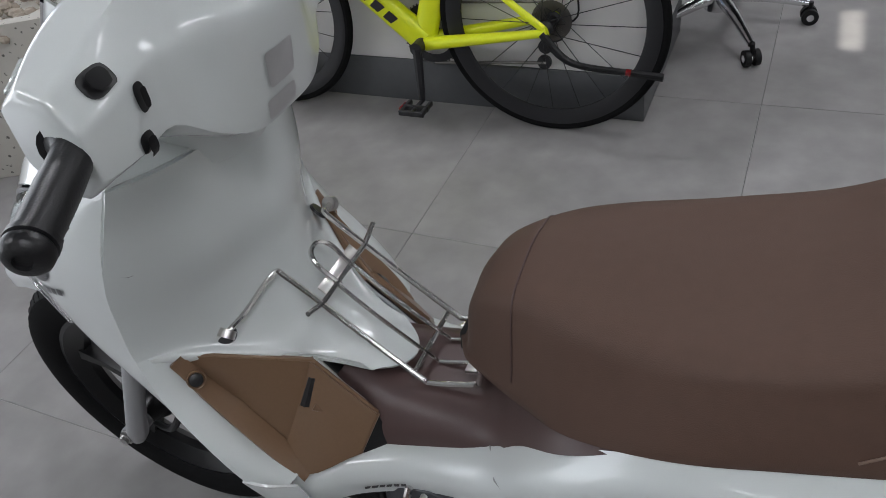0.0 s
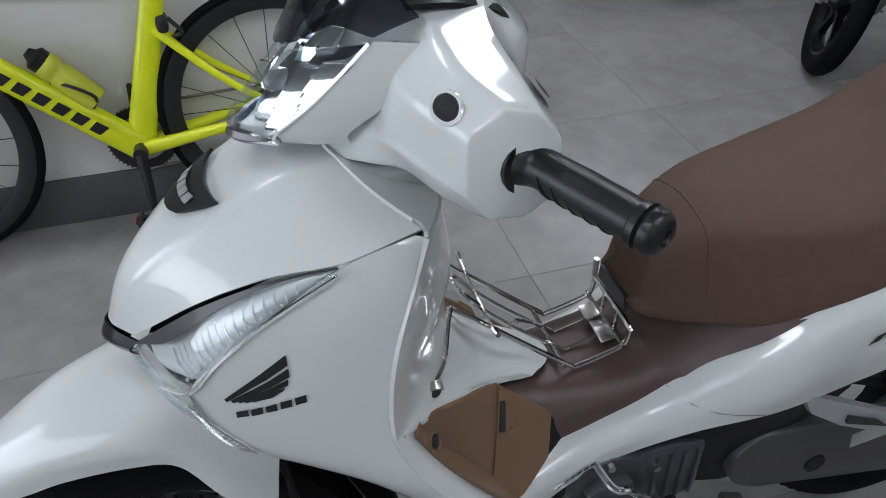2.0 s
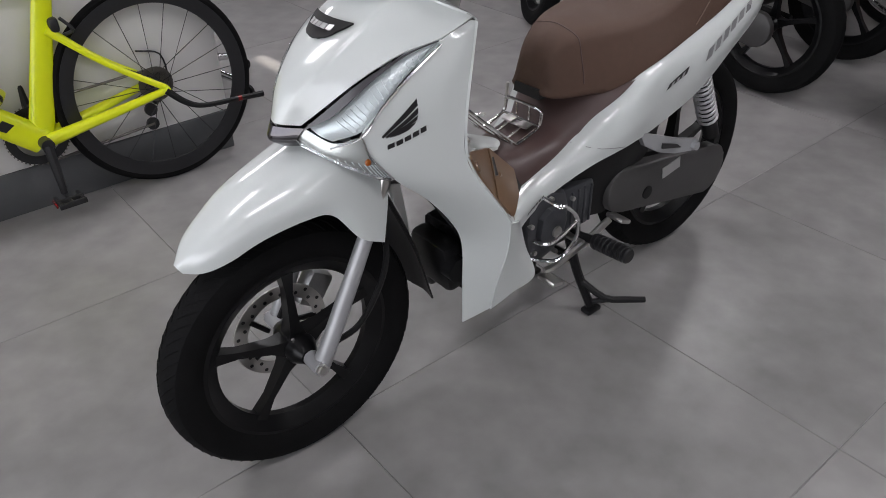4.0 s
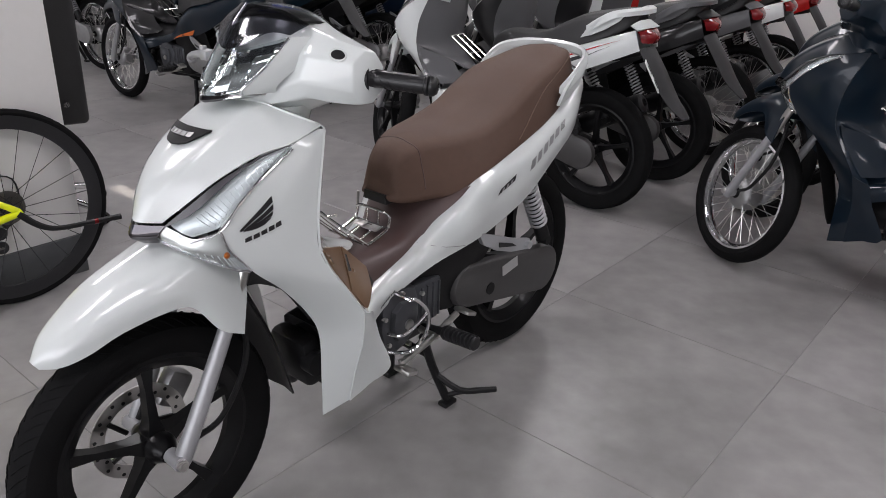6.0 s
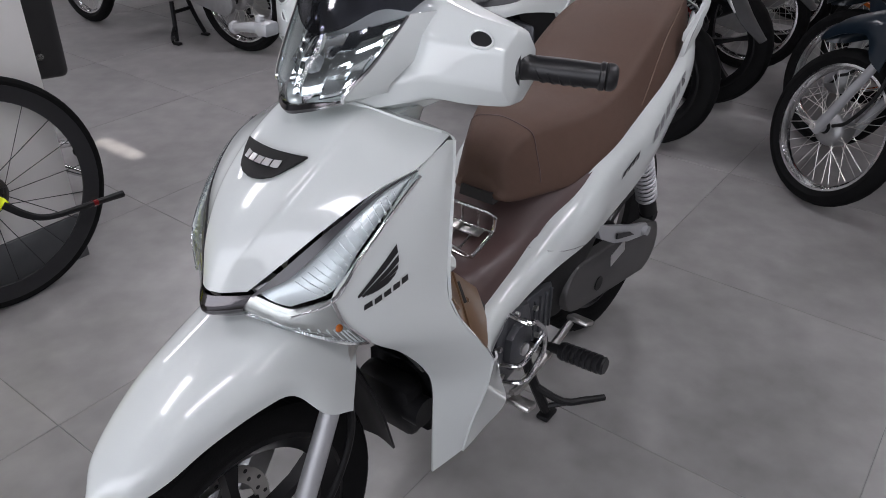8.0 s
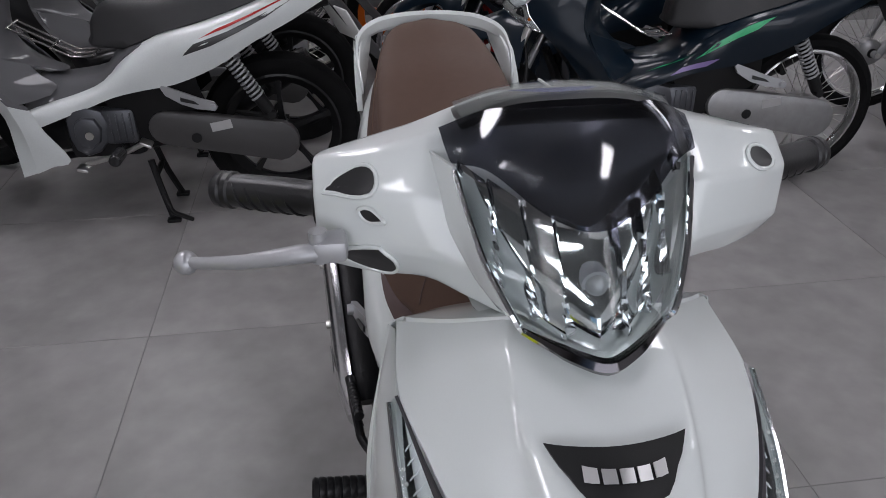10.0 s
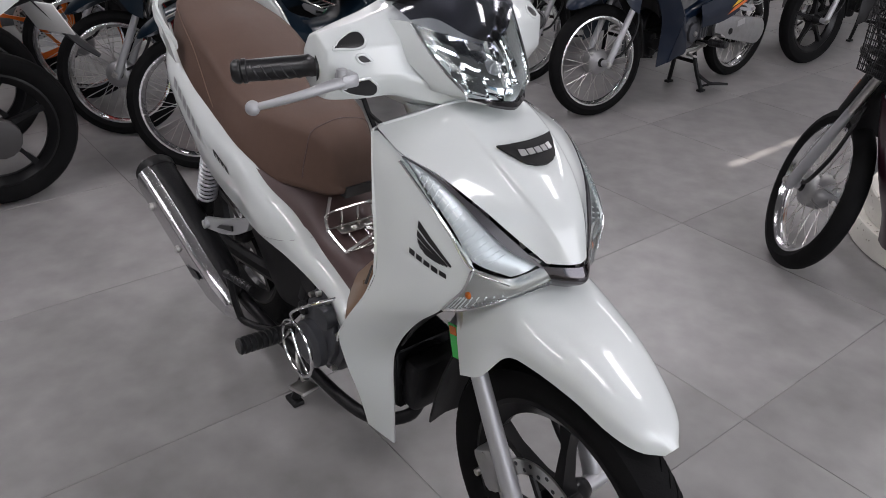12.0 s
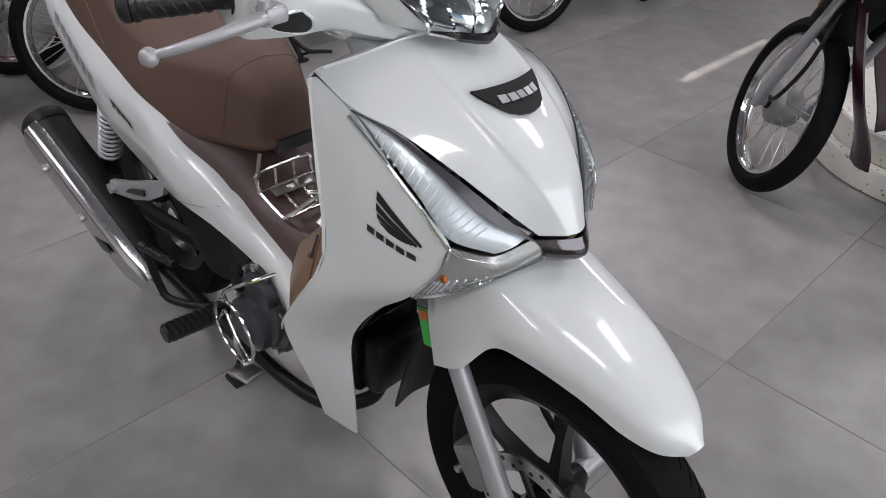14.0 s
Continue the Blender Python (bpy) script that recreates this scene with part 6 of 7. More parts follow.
def parked(x, y, body, label, inner=GREY_P, seat=None, spoked=True, rim=BLACK_GLOSS, heading=-90, lean=0.0, steer_deg=0.0, plate=False, shield=None, rail=None, rack=False, stripes=(), plain=False):
    bike = copy_thing(master(spoked), pose(x, y, 0, lean, 0, heading))
    tagged(bike, label, "motorbike", GROUP)
    own = {"body": body, "inner": inner, "seat": seat or SEAT_BLACK, "rim": rim, "shield": shield or body, "rail": rail or ALLOY, "case": ALLOY if spoked else CASE_GREY}
    for o in bike.children_recursive:
        base = o.name.split(".")[0]
        mat = o.material_slots[0].material.name
        if mat.startswith("role_"):
            o.material_slots[0].link = "OBJECT"
            o.material_slots[0].material = own[mat[5:]]
        if o.parent == bike and base in TURNING:
            o.matrix_basis = steer(steer_deg)
    if plain:  # an old frame without the nose and its lamps
        for o in list(bike.children):
            if o.name.split(".")[0] in ("front_hood", "turn_lamp", "nose_trim", "inner_fender", "visor", "front_fender", "inner_shield", "knee_pad", "upper_deck", "centre_stand", "lower_cover", "mud_flap", "side_guard", "foot_peg", "shift_pedal", "leg_shield", "shield_edge", "tunnel_cover", "headlamp", "side_panel"):
                for q in (*o.children_recursive, o):
                    bpy.data.objects.remove(q)
    if plate:
        add_plate(bike)
    if rack:
        rack_on(bike)
    for quads, mat in stripes:
        decal(bike, quads, mat)
    return bike


WAVE_GREEN = ([[(-0.55, 0.50), (-0.68, 0.54), (-0.74, 0.58), (-0.60, 0.53)], [(-0.72, 0.55), (-0.92, 0.66), (-0.98, 0.70), (-0.78, 0.61)]], TEAL)
TAIL_BLACK = ([[(-0.96, 0.635), (-1.24, 0.745), (-1.34, 0.80), (-1.0, 0.672)]], DARK_MARK)
TAIL_RED = ([[(-1.02, 0.688), (-1.30, 0.795), (-1.38, 0.828), (-1.08, 0.716)]], RED_P)
WAVE_LILAC = ([[(-0.64, 0.49), (-0.76, 0.53), (-0.80, 0.56), (-0.68, 0.52)]], LILAC)
SUN_MARKS = ([[(-0.70, 0.475), (-0.90, 0.540), (-0.93, 0.575), (-0.74, 0.515)]], SUNSET)
SUN_YELLOW = ([[(-0.74, 0.520), (-0.93, 0.580), (-0.95, 0.605), (-0.79, 0.555)]], YELLOW_M)
SUN_LILAC = ([[(-0.80, 0.562), (-0.96, 0.612), (-0.98, 0.632), (-0.85, 0.600)]], LILAC)

# row seen from behind
parked(-2.50, -1.67, WHITE_P, "white underbone motorbike with a black seat and number plate", inner=GREY_P, spoked=False, plate=True, rack=True, rail=WHITE_P, steer_deg=-34, heading=-89, stripes=(TAIL_BLACK, TAIL_RED))
parked(-3.12, -1.65, BLACK_P, "black underbone motorbike with alloy wheels and a clear tail lamp", spoked=False, rail=GREY_P, steer_deg=-34, heading=-89)
parked(-3.76, -1.66, GREY_P, "grey and black underbone motorbike with wire wheels", inner=BLACK_P, rail=BLACK_P, steer_deg=-34, heading=-89)
parked(-4.36, -1.68, WHITE_P, "white and red underbone motorbike with wire wheels", rail=RED_P, steer_deg=-34, heading=-89, stripes=(TAIL_RED,))
parked(-4.98, -1.72, RED_P, "red underbone motorbike at the end of its row", rail=RED_P, steer_deg=-34, heading=-89)
# row that faces it
parked(-2.47, 0.34, NAVY, "dark navy underbone motorbike with green and lilac stripes", inner=NAVY, rack=True, stripes=(WAVE_GREEN, WAVE_LILAC), steer_deg=-34, heading=-91)
parked(-3.06, 0.22, NAVY, "dark navy underbone motorbike with wire wheels", inner=NAVY, rack=True, steer_deg=-32, heading=-91)
parked(-3.70, 0.22, RED_P, "red underbone motorbike with wire wheels", inner=GREY_P, steer_deg=-30, heading=-91)
parked(-4.32, 0.14, BLACK_P, "black underbone motorbike with orange alloy rims", spoked=False, rim=ORANGE_RIM, steer_deg=-10, heading=-91)
# row beyond
sunny = parked(-1.96, 2.26, BLUE_P, "dark blue underbone motorbike with orange and yellow stripes", inner=GREY_P, steer_deg=-12, heading=-90)
CP = surface([[(-0.60, 0.165, 0.52), (-0.61, 0.176, 0.46), (-0.63, 0.170, 0.40)], [(-0.80, 0.176, 0.56), (-0.81, 0.186, 0.49), (-0.83, 0.176, 0.42)], [(-1.00, 0.178, 0.62), (-1.01, 0.186, 0.55), (-1.02, 0.176, 0.49)], [(-1.16, 0.170, 0.68), (-1.165, 0.176, 0.63), (-1.17, 0.168, 0.59)]], 6, 6)
lower = part("stripe_panel", Mesh().sheet(CP, 0.004), BLUE_P, sunny, "dark blue lower side panel with striped decals")
for k, m in enumerate((SUNSET, YELLOW_M, LILAC)):
    v = 0.80 - 0.22 * k
    part("stripe", mark(CP, [(0.34 + 0.05 * k, v), (0.80, v - 0.06), (0.86, v - 0.22), (0.44 + 0.05 * k, v - 0.18)], 0.003, 5), m, lower)
parked(-2.58, 2.36, NAVY, "dark navy underbone motorbike on its centre stand", inner=GREY_P, steer_deg=-10, heading=-90)
parked(-3.20, 2.38, BLACK_P, "black underbone motorbike with wire wheels", inner=GREY_P, steer_deg=-10, heading=-90)
parked(-1.86, 4.20, BLACK_P, "black underbone motorbike with dark alloy wheels", spoked=False, steer_deg=-8, heading=-91)
parked(-2.44, 4.28, GREY_P, "grey underbone motorbike with dark alloy wheels", spoked=False, steer_deg=-8, heading=-91)
# rows on the far side of the aisle
parked(-2.14, -3.96, NAVY, "dark navy underbone motorbike with orange stripes on its stand", inner=BLACK_P, rack=True, stripes=(SUN_MARKS,), steer_deg=-8, heading=-82)
parked(-2.80, -4.10, NAVY, "dark navy underbone motorbike with green stripes", inner=BLACK_P, stripes=(WAVE_GREEN,), heading=-82)
parked(-3.42, -4.10, BLACK_P, "black underbone motorbike with teal stripes", inner=BLACK_P, stripes=(WAVE_GREEN, WAVE_LILAC), heading=-82)
parked(-4.05, -4.08, BLUE_P, "dark blue underbone motorbike in the far row", inner=BLACK_P, heading=-82)
parked(-2.30, -6.15, BLACK_P, "black underbone motorbike against the far wall", inner=BLACK_P, heading=-83)
parked(-3.00, -6.15, GREY_P, "grey underbone motorbike against the far wall", inner=BLACK_P, heading=-83)
# maroon one by the plinth, with a wire basket
maroon = parked(-0.415, 1.73, BLACK_P, "dark maroon old motorbike with a wire basket on the front", inner=BLACK_P, heading=184, lean=-4, steer_deg=-52, shield=MAROON_P, plain=True)
MT = steer(-52)

cover = Mesh().loft([[(-0.10, -0.045, 0.52), (-0.03, -0.05, 0.55), (-0.03, 0.05, 0.55), (-0.10, 0.045, 0.52)], [(-0.15, -0.07, 0.62), (-0.07, -0.075, 0.66), (-0.07, 0.075, 0.66), (-0.15, 0.07, 0.62)],
                     [(-0.26, -0.08, 0.86), (-0.17, -0.085, 0.90), (-0.17, 0.085, 0.90), (-0.26, 0.08, 0.86)]])
fc = part("fork_cover", cover, BLACK_PLASTIC, maroon, "matt black fork cover", MT)
for s in (1, -1):
    part("reflector", Mesh().box((-0.068, s * 0.082, 0.63), (0.012, 0.012, 0.075), (0, -22, 0), bevel=0.004), ORANGE_LENS, fc)
    rows = [[(-0.165, s * 0.075, 0.68), (-0.190, s * 0.130, 0.685), (-0.225, s * 0.175, 0.68)], [(-0.190, s * 0.078, 0.57), (-0.215, s * 0.145, 0.57), (-0.258, s * 0.200, 0.57)],
            [(-0.225, s * 0.082, 0.44), (-0.252, s * 0.150, 0.44), (-0.300, s * 0.208, 0.44)], [(-0.270, s * 0.090, 0.31), (-0.300, s * 0.150, 0.31), (-0.350, s * 0.205, 0.32)],
            [(-0.285, s * 0.10, 0.225), (-0.318, s * 0.146, 0.23), (-0.360, s * 0.192, 0.25)]]
    rows = [[(x + 0.055, y, z) for x, y, z in row] for row in rows]
    part("leg_guard", Mesh().sheet(surface(rows, 4, 4), 0.005), MAROON_P, maroon, "glossy dark maroon leg guard")
    part("fork_tube", Mesh().cyl((-0.10, s * 0.095, 0.56), (-0.20, s * 0.095, 0.80), 0.02, 12), BLACK_PLASTIC, maroon, at=MT)
part("lamp_bracket", Mesh().tube([(-0.08, 0.09, 0.72), (0.02, 0.08, 0.745), (0.05, 0.0, 0.75), (0.02, -0.08, 0.745), (-0.08, -0.09, 0.72)], [0.008, 0.012, 0.012, 0.012, 0.008], 8, 4), BLACK_PLASTIC, maroon, at=MT)

for kind in MASTER.values():
    for o in (*kind.children_recursive, kind):
        bpy.data.objects.remove(o)

# ---- road bicycle against the counter ----
NEON = surface_mat("neon_yellow_paint", (0.80, 0.88, 0.008), 0.35, vary=0.03, coat=0.2)
CARBON = surface_mat("black_carbon", (0.016, 0.016, 0.018), 0.4, vary=0.15, grain=120)
CHAIN = surface_mat("chain_steel", (0.16, 0.15, 0.14), 0.4, 0.9, vary=0.15)
BIKE_AT = pose(-0.290, -1.372, 0, 3, 0, 0)
bicycle = thing("bicycle", "neon yellow road bicycle with black wheels leaning at the counter", "bicycle", at=BIKE_AT)
WR = 0.337


def cycle_wheel(cx, name):
    c, ax = (cx, 0, WR), (0, 1, 0)
    w = part(name, Mesh().lathe([(0.006, -0.05), (0.02, -0.036), (0.012, -0.028), (0.012, 0.028), (0.02, 0.036), (0.006, 0.05)], c, ax, 16), CARBON, bicycle)
    part("tyre", Mesh().lathe([(WR - 0.026, -0.009), (WR - 0.012, -0.0125), (WR - 0.003, -0.008), (WR, 0), (WR - 0.003, 0.008), (WR - 0.012, 0.0125), (WR - 0.026, 0.009)], c, ax, 72, True), RUBBER, w)
    part("rim", Mesh().lathe([(WR - 0.022, -0.0115), (WR - 0.04, -0.0125), (WR - 0.066, -0.004), (WR - 0.068, 0), (WR - 0.066, 0.004), (WR - 0.04, 0.0125), (WR - 0.022, 0.0115)], c, ax, 72, True), CARBON, w, "deep black carbon rim")
    for k in range(20):
        a = 2 * math.pi * k / 20
        s = 1 if k % 2 else -1
        lean = 0.9 if (k // 2) % 2 else -0.9
        part("spoke", Mesh().tube([(cx + 0.02 * math.cos(a + lean), s * 0.03, WR + 0.02 * math.sin(a + lean)), (cx + (WR - 0.067) * math.cos(a), 0, WR + (WR - 0.067) * math.sin(a))], 0.0013, 4), CARBON, w)
    return w


rear_w = cycle_wheel(0.0, "rear_wheel")
cycle_wheel(0.985, "front_wheel")
BB, SC, HB, HT2 = (0.400, 0, 0.262), (0.285, 0, 0.735), (0.835, 0, 0.640), (0.795, 0, 0.760)


def aero(a, b, ra, rb, m=None, squash=0.45):
    """A flattened tube from a to b."""
    m = m or Mesh()
    a, b = V(a), V(b)
    d = (b - a).normalized()
    up = V((0, 1, 0)).cross(d).normalized()
    rings = []
    for t in np.linspace(0, 1, 7):
        r = ra + (rb - ra) * t
        p = a + (b - a) * t
        rings.append([p + up * (r * math.cos(q)) + V((0, 1, 0)) * (r * squash * math.sin(q)) for q in np.linspace(0, 2 * math.pi, 14, endpoint=False)])
    return m.loft([[tuple(p) for p in r] for r in rings])


part("seat_tube", aero(BB, (0.268, 0, 0.70), 0.040, 0.028).add(*(lambda q: (q.v, q.f))(aero((0.268, 0, 0.70), (0.275, 0, 0.76), 0.028, 0.022))), NEON, bicycle)
down = part("down_tube", aero(BB, HB, 0.045, 0.038, squash=0.62), NEON, bicycle)
part("top_tube", aero((0.272, 0, 0.715), HT2, 0.022, 0.026, squash=0.7), NEON, bicycle)
part("head_tube", aero(HB, HT2, 0.032, 0.028), NEON, bicycle)
for s in (1, -1):
    part("chain_stay", Mesh().tube([(0.385, s * 0.022, 0.262), (0.26, s * 0.036, 0.285), (0.02, s * 0.062, 0.330), (-0.012, s * 0.062, 0.338)], [0.022, 0.018, 0.012, 0.016], 10, 4), NEON, bicycle)
    part("seat_stay", Mesh().tube([(0.292, s * 0.012, 0.590), (0.15, s * 0.045, 0.455), (0.0, s * 0.062, 0.345)], [0.014, 0.010, 0.011], 10, 4), NEON, bicycle)
    part("fork_blade", Mesh().tube([(0.842, s * 0.024, 0.665), (0.885, s * 0.045, 0.56), (0.955, s * 0.052, 0.40), (0.985, s * 0.052, WR)], [0.022, 0.020, 0.014, 0.011], 10, 4), NEON, bicycle)
part("seat_post", aero((0.275, 0, 0.75), (0.262, 0, 0.845), 0.018, 0.018), CARBON, bicycle)
sad = []
for x, hw, z in ((0.40, 0.012, 0.866), (0.37, 0.02, 0.870), (0.30, 0.03, 0.872), (0.22, 0.058, 0.874), (0.165, 0.068, 0.880), (0.145, 0.055, 0.880)):
    sad.append([(x, -hw, z - 0.018), (x, -hw * 0.8, z), (x, 0, z + 0.004), (x, hw * 0.8, z), (x, hw, z - 0.018), (x, 0, z - 0.012)])
part("saddle", Mesh().loft(surface(sad, 4, 2, True)), SEAT_BLACK, bicycle, "slim black racing saddle")
part("tail_light", Mesh().box((0.245, 0, 0.80), (0.02, 0.03, 0.045), (0, -10, 0), bevel=0.006), RED_LENS, bicycle)
part("brake_caliper", Mesh().box((0.268, 0, 0.600), (0.03, 0.06, 0.045), bevel=0.01).tube([(0.25, 0.03, 0.62), (0.22, 0.03, 0.58), (0.245, 0.014, 0.565)], 0.006, 6, 3), CARBON, bicycle)
ring = Mesh().lathe([(0.088, -0.052), (0.097, -0.051), (0.097, -0.049), (0.088, -0.048), (0.07, -0.048), (0.07, -0.052)], BB, (0, 1, 0), 48, True)
cr = part("crank", Mesh().tube([(0.400, 0.06, 0.262), (0.400, 0.075, 0.10)], [0.016, 0.011], 8).tube([(0.400, -0.06, 0.262), (0.400, -0.075, 0.424)], [0.016, 0.011], 8).cyl((0.4, -0.075, 0.262), (0.4, 0.07, 0.262), 0.02, 16), CARBON, bicycle)
part("chainring", ring, CARBON, cr)
teeth = Mesh()
for k in range(48):
    a = 2 * math.pi * k / 48
    teeth.box((BB[0] + 0.099 * math.cos(a), -0.05, BB[2] + 0.099 * math.sin(a)), (0.005, 0.003, 0.004), (0, -math.degrees(a), 0))
tagged(part("chainring_tooth", teeth, CHAIN, cr), kind="stuff")
for s, z in ((1, 0.095), (-1, 0.429)):
    ped = part("pedal", Mesh().box((0.40, s * 0.125, z), (0.085, 0.012, 0.018), bevel=0.003).box((0.365, s * 0.125, z), (0.012, 0.08, 0.016), bevel=0.003).box((0.435, s * 0.125, z), (0.012, 0.08, 0.016), bevel=0.003)
               .box((0.40, s * 0.160, z), (0.085, 0.010, 0.018), bevel=0.003).cyl((0.40, s * 0.07, z), (0.40, s * 0.165, z), 0.007, 8), CARBON, cr)
    part("reflector", Mesh().box((0.446, s * 0.125, z), (0.006, 0.045, 0.012), bevel=0.001), RED_LENS, ped)
for k in range(9):
    r = 0.026 + k * 0.0042
    cas = Mesh().lathe([(r - 0.008, -0.046 + k * 0.0036), (r, -0.0455 + k * 0.0036), (r, -0.0435 + k * 0.0036), (r - 0.008, -0.043 + k * 0.0036)], (0, 0, WR), (0, 1, 0), 24, True)
    part("sprocket", cas, CHAIN, rear_w)
part("chain", Mesh().tube([(0.40, -0.05, 0.362), (0.0, -0.035, 0.385)], 0.0045, 6).tube([(0.40, -0.05, 0.163), (0.03, -0.04, 0.195)], 0.0045, 6), CHAIN, bicycle)
part("derailleur", Mesh().box((0.004, -0.06, 0.285), (0.03, 0.02, 0.06), (0, 20, 0), bevel=0.006).cyl((0.03, -0.05, 0.245), (0.03, -0.04, 0.245), 0.022, 14).cyl((0.035, -0.05, 0.195), (0.035, -0.04, 0.195), 0.022, 14)
     .tube([(0.0, -0.06, 0.30), (-0.06, -0.07, 0.33), (-0.05, -0.06, 0.42), (0.03, -0.05, 0.45)], 0.003, 6, 4), CARBON, bicycle)
arm = part("stand_arm", Mesh().tube([(0.0, 0.07, 0.335), (-0.05, 0.085, 0.285), (-0.11, 0.09, 0.258), (-0.24, 0.085, 0.245), (-0.335, 0.085, 0.238)], [0.012, 0.011, 0.009, 0.009, 0.011], 8, 4), BLACK_PLASTIC, bicycle, "black folding stand arm with a red band")
part("red_band", Mesh().cyl((-0.236, 0.085, 0.2455), (-0.250, 0.085, 0.2445), 0.0105, 12), RED_LENS, arm)
d = (V(HB) - V(BB)).normalized()
u = V((0, 1, 0)).cross(d).normalized()
for k in range(7):
    p = V(BB) + d * (0.10 + k * 0.052)
    part("name_mark", Mesh().add([p + V((0, 0.0290, 0)) - u * 0.015, p + d * 0.036 + V((0, 0.0284, 0)) - u * 0.015, p + d * 0.042 + V((0, 0.0270, 0)) + u * 0.017, p + d * 0.010 + V((0, 0.0274, 0)) + u * 0.017], [(0, 1, 2, 3)]), DARK_MARK, down)
cage = part("bottle_cage", Mesh().tube([(0.50, 0.0, 0.385), (0.475, 0.04, 0.435), (0.53, 0.042, 0.475), (0.58, 0.0, 0.475)], 0.005, 6, 4), CARBON, bicycle)
bottle = thing("water_bottle", "yellow plastic water bottle with a black cap", "bottle", at=BIKE_AT)
b0, b1 = V((0.478, 0.0, 0.412)), V((0.615, 0.0, 0.566))
dd = (b1 - b0).normalized()
part("flask", Mesh().lathe([(0.0, 0), (0.034, 0.002), (0.036, 0.01), (0.036, 0.11), (0.032, 0.118), (0.032, 0.126), (0.036, 0.134), (0.036, 0.155), (0.030, 0.165)], b0, dd, 20), surface_mat("bottle_plastic", (0.58, 0.62, 0.05), 0.4, vary=0.04), bottle)
part("cap", Mesh().lathe([(0.033, 0.160), (0.033, 0.182), (0.02, 0.19), (0.012, 0.205), (0.0, 0.206)], b0, dd, 20), BLACK_PLASTIC, bottle)

# ---- counter, planter, plinth, chair ----
counter = thing("counter", "white laminate counter on a dark grey base", "counter")
part("panel", Mesh().box((0.93, -1.76, 0.635), (2.96, 0.60, 0.97), bevel=0.004), PANEL_WHITE, counter)
part("base", Mesh().box((0.93, -1.752, 0.075), (2.955, 0.60, 0.15), bevel=0.002), BASE_GREY, counter, "dark grey base")
part("top", Mesh().box((0.93, -1.76, 1.135), (3.0, 0.64, 0.03), bevel=0.004), PANEL_WHITE, counter)


def terrazzo(name, base, chip):
    mat = surface_mat(name, base, 0.4, vary=0.05, grain=25)
    nt = mat.node_tree
    N, L = nt.nodes, nt.links
    vor, cut, mix, co = N.new("ShaderNodeTexVoronoi"), N.new("ShaderNodeMapRange"), N.new("ShaderNodeMix"), N.new("ShaderNodeTexCoord")
    wob, sp = N.new("ShaderNodeTexNoise"), N.new("ShaderNodeMapRange")
    vor.inputs["Scale"].default_value = 46
    wob.inputs["Scale"].default_value, wob.inputs["Detail"].default_value = 60, 3
    L.new(co.outputs["Object"], vor.inputs["Vector"])
    L.new(co.outputs["Object"], wob.inputs["Vector"])
    cut.inputs["From Min"].default_value, cut.inputs["From Max"].default_value = 0.28, 0.20
    L.new(vor.outputs["Distance"], cut.inputs["Value"])
    sp.inputs["From Min"].default_value, sp.inputs["From Max"].default_value = 0.50, 0.56
    L.new(wob.outputs["Fac"], sp.inputs["Value"])
    mul = N.new("ShaderNodeMath")
    mul.operation = "MULTIPLY"
    L.new(cut.outputs[0], mul.inputs[0])
    L.new(sp.outputs[0], mul.inputs[1])
    mix.data_type = "RGBA"
    b = N["Principled BSDF"]
    old = b.inputs["Base Color"].links[0].from_socket
    L.new(mul.outputs[0], mix.inputs["Factor"])
    L.new(old, mix.inputs["A"])
    mix.inputs["B"].default_value = (*chip, 1)
    L.new(mix.outputs["Result"], b.inputs["Base Color"])
    return mat


TERRA = terrazzo("terrazzo", (0.50, 0.48, 0.43), (0.10, 0.095, 0.085))
TERRA_WHITE = terrazzo("white_terrazzo", (0.66, 0.64, 0.58), (0.22, 0.20, 0.16))
planter = thing("planter", "pale speckled terrazzo planter filled with pebbles", "planter")
def planter_ring(z, grow):
    cx, cy = 1.75, -1.0
    pts = catmull([(1.20, -0.86, 0), (1.10, -0.98, 0), (1.10, -1.40, 0), (1.9, -1.43, 0), (2.55, -1.40, 0), (2.58, -0.9, 0), (2.5, -0.5, 0), (1.85, -0.58, 0)], 4, True)
    return [(cx + (x - cx) * grow, cy + (y - cy) * grow, z) for x, y, _ in pts]
part("wall", Mesh().loft([planter_ring(0.0, 0.985), planter_ring(0.02, 1.0), planter_ring(0.50, 1.02), planter_ring(0.515, 1.01), planter_ring(0.515, 0.90), planter_ring(0.44, 0.89)]), TERRA, planter)
pebble_mat = surface_mat("pebbles", (0.36, 0.31, 0.25), 0.7, vary=0.25, grain=12)
rng = random.Random(5)
peb = Mesh()
for k in range(420):
    x, y = rng.uniform(1.22, 2.4), rng.uniform(-1.30, -0.72)
    r = rng.uniform(0.012, 0.024)
    peb.ball((x, y, 0.455 + rng.uniform(0, 0.02)), (r, r * rng.uniform(0.7, 1.1), r * 0.65), 4)
tagged(part("pebble", peb, pebble_mat, planter, "round beige pebbles"), kind="stuff")

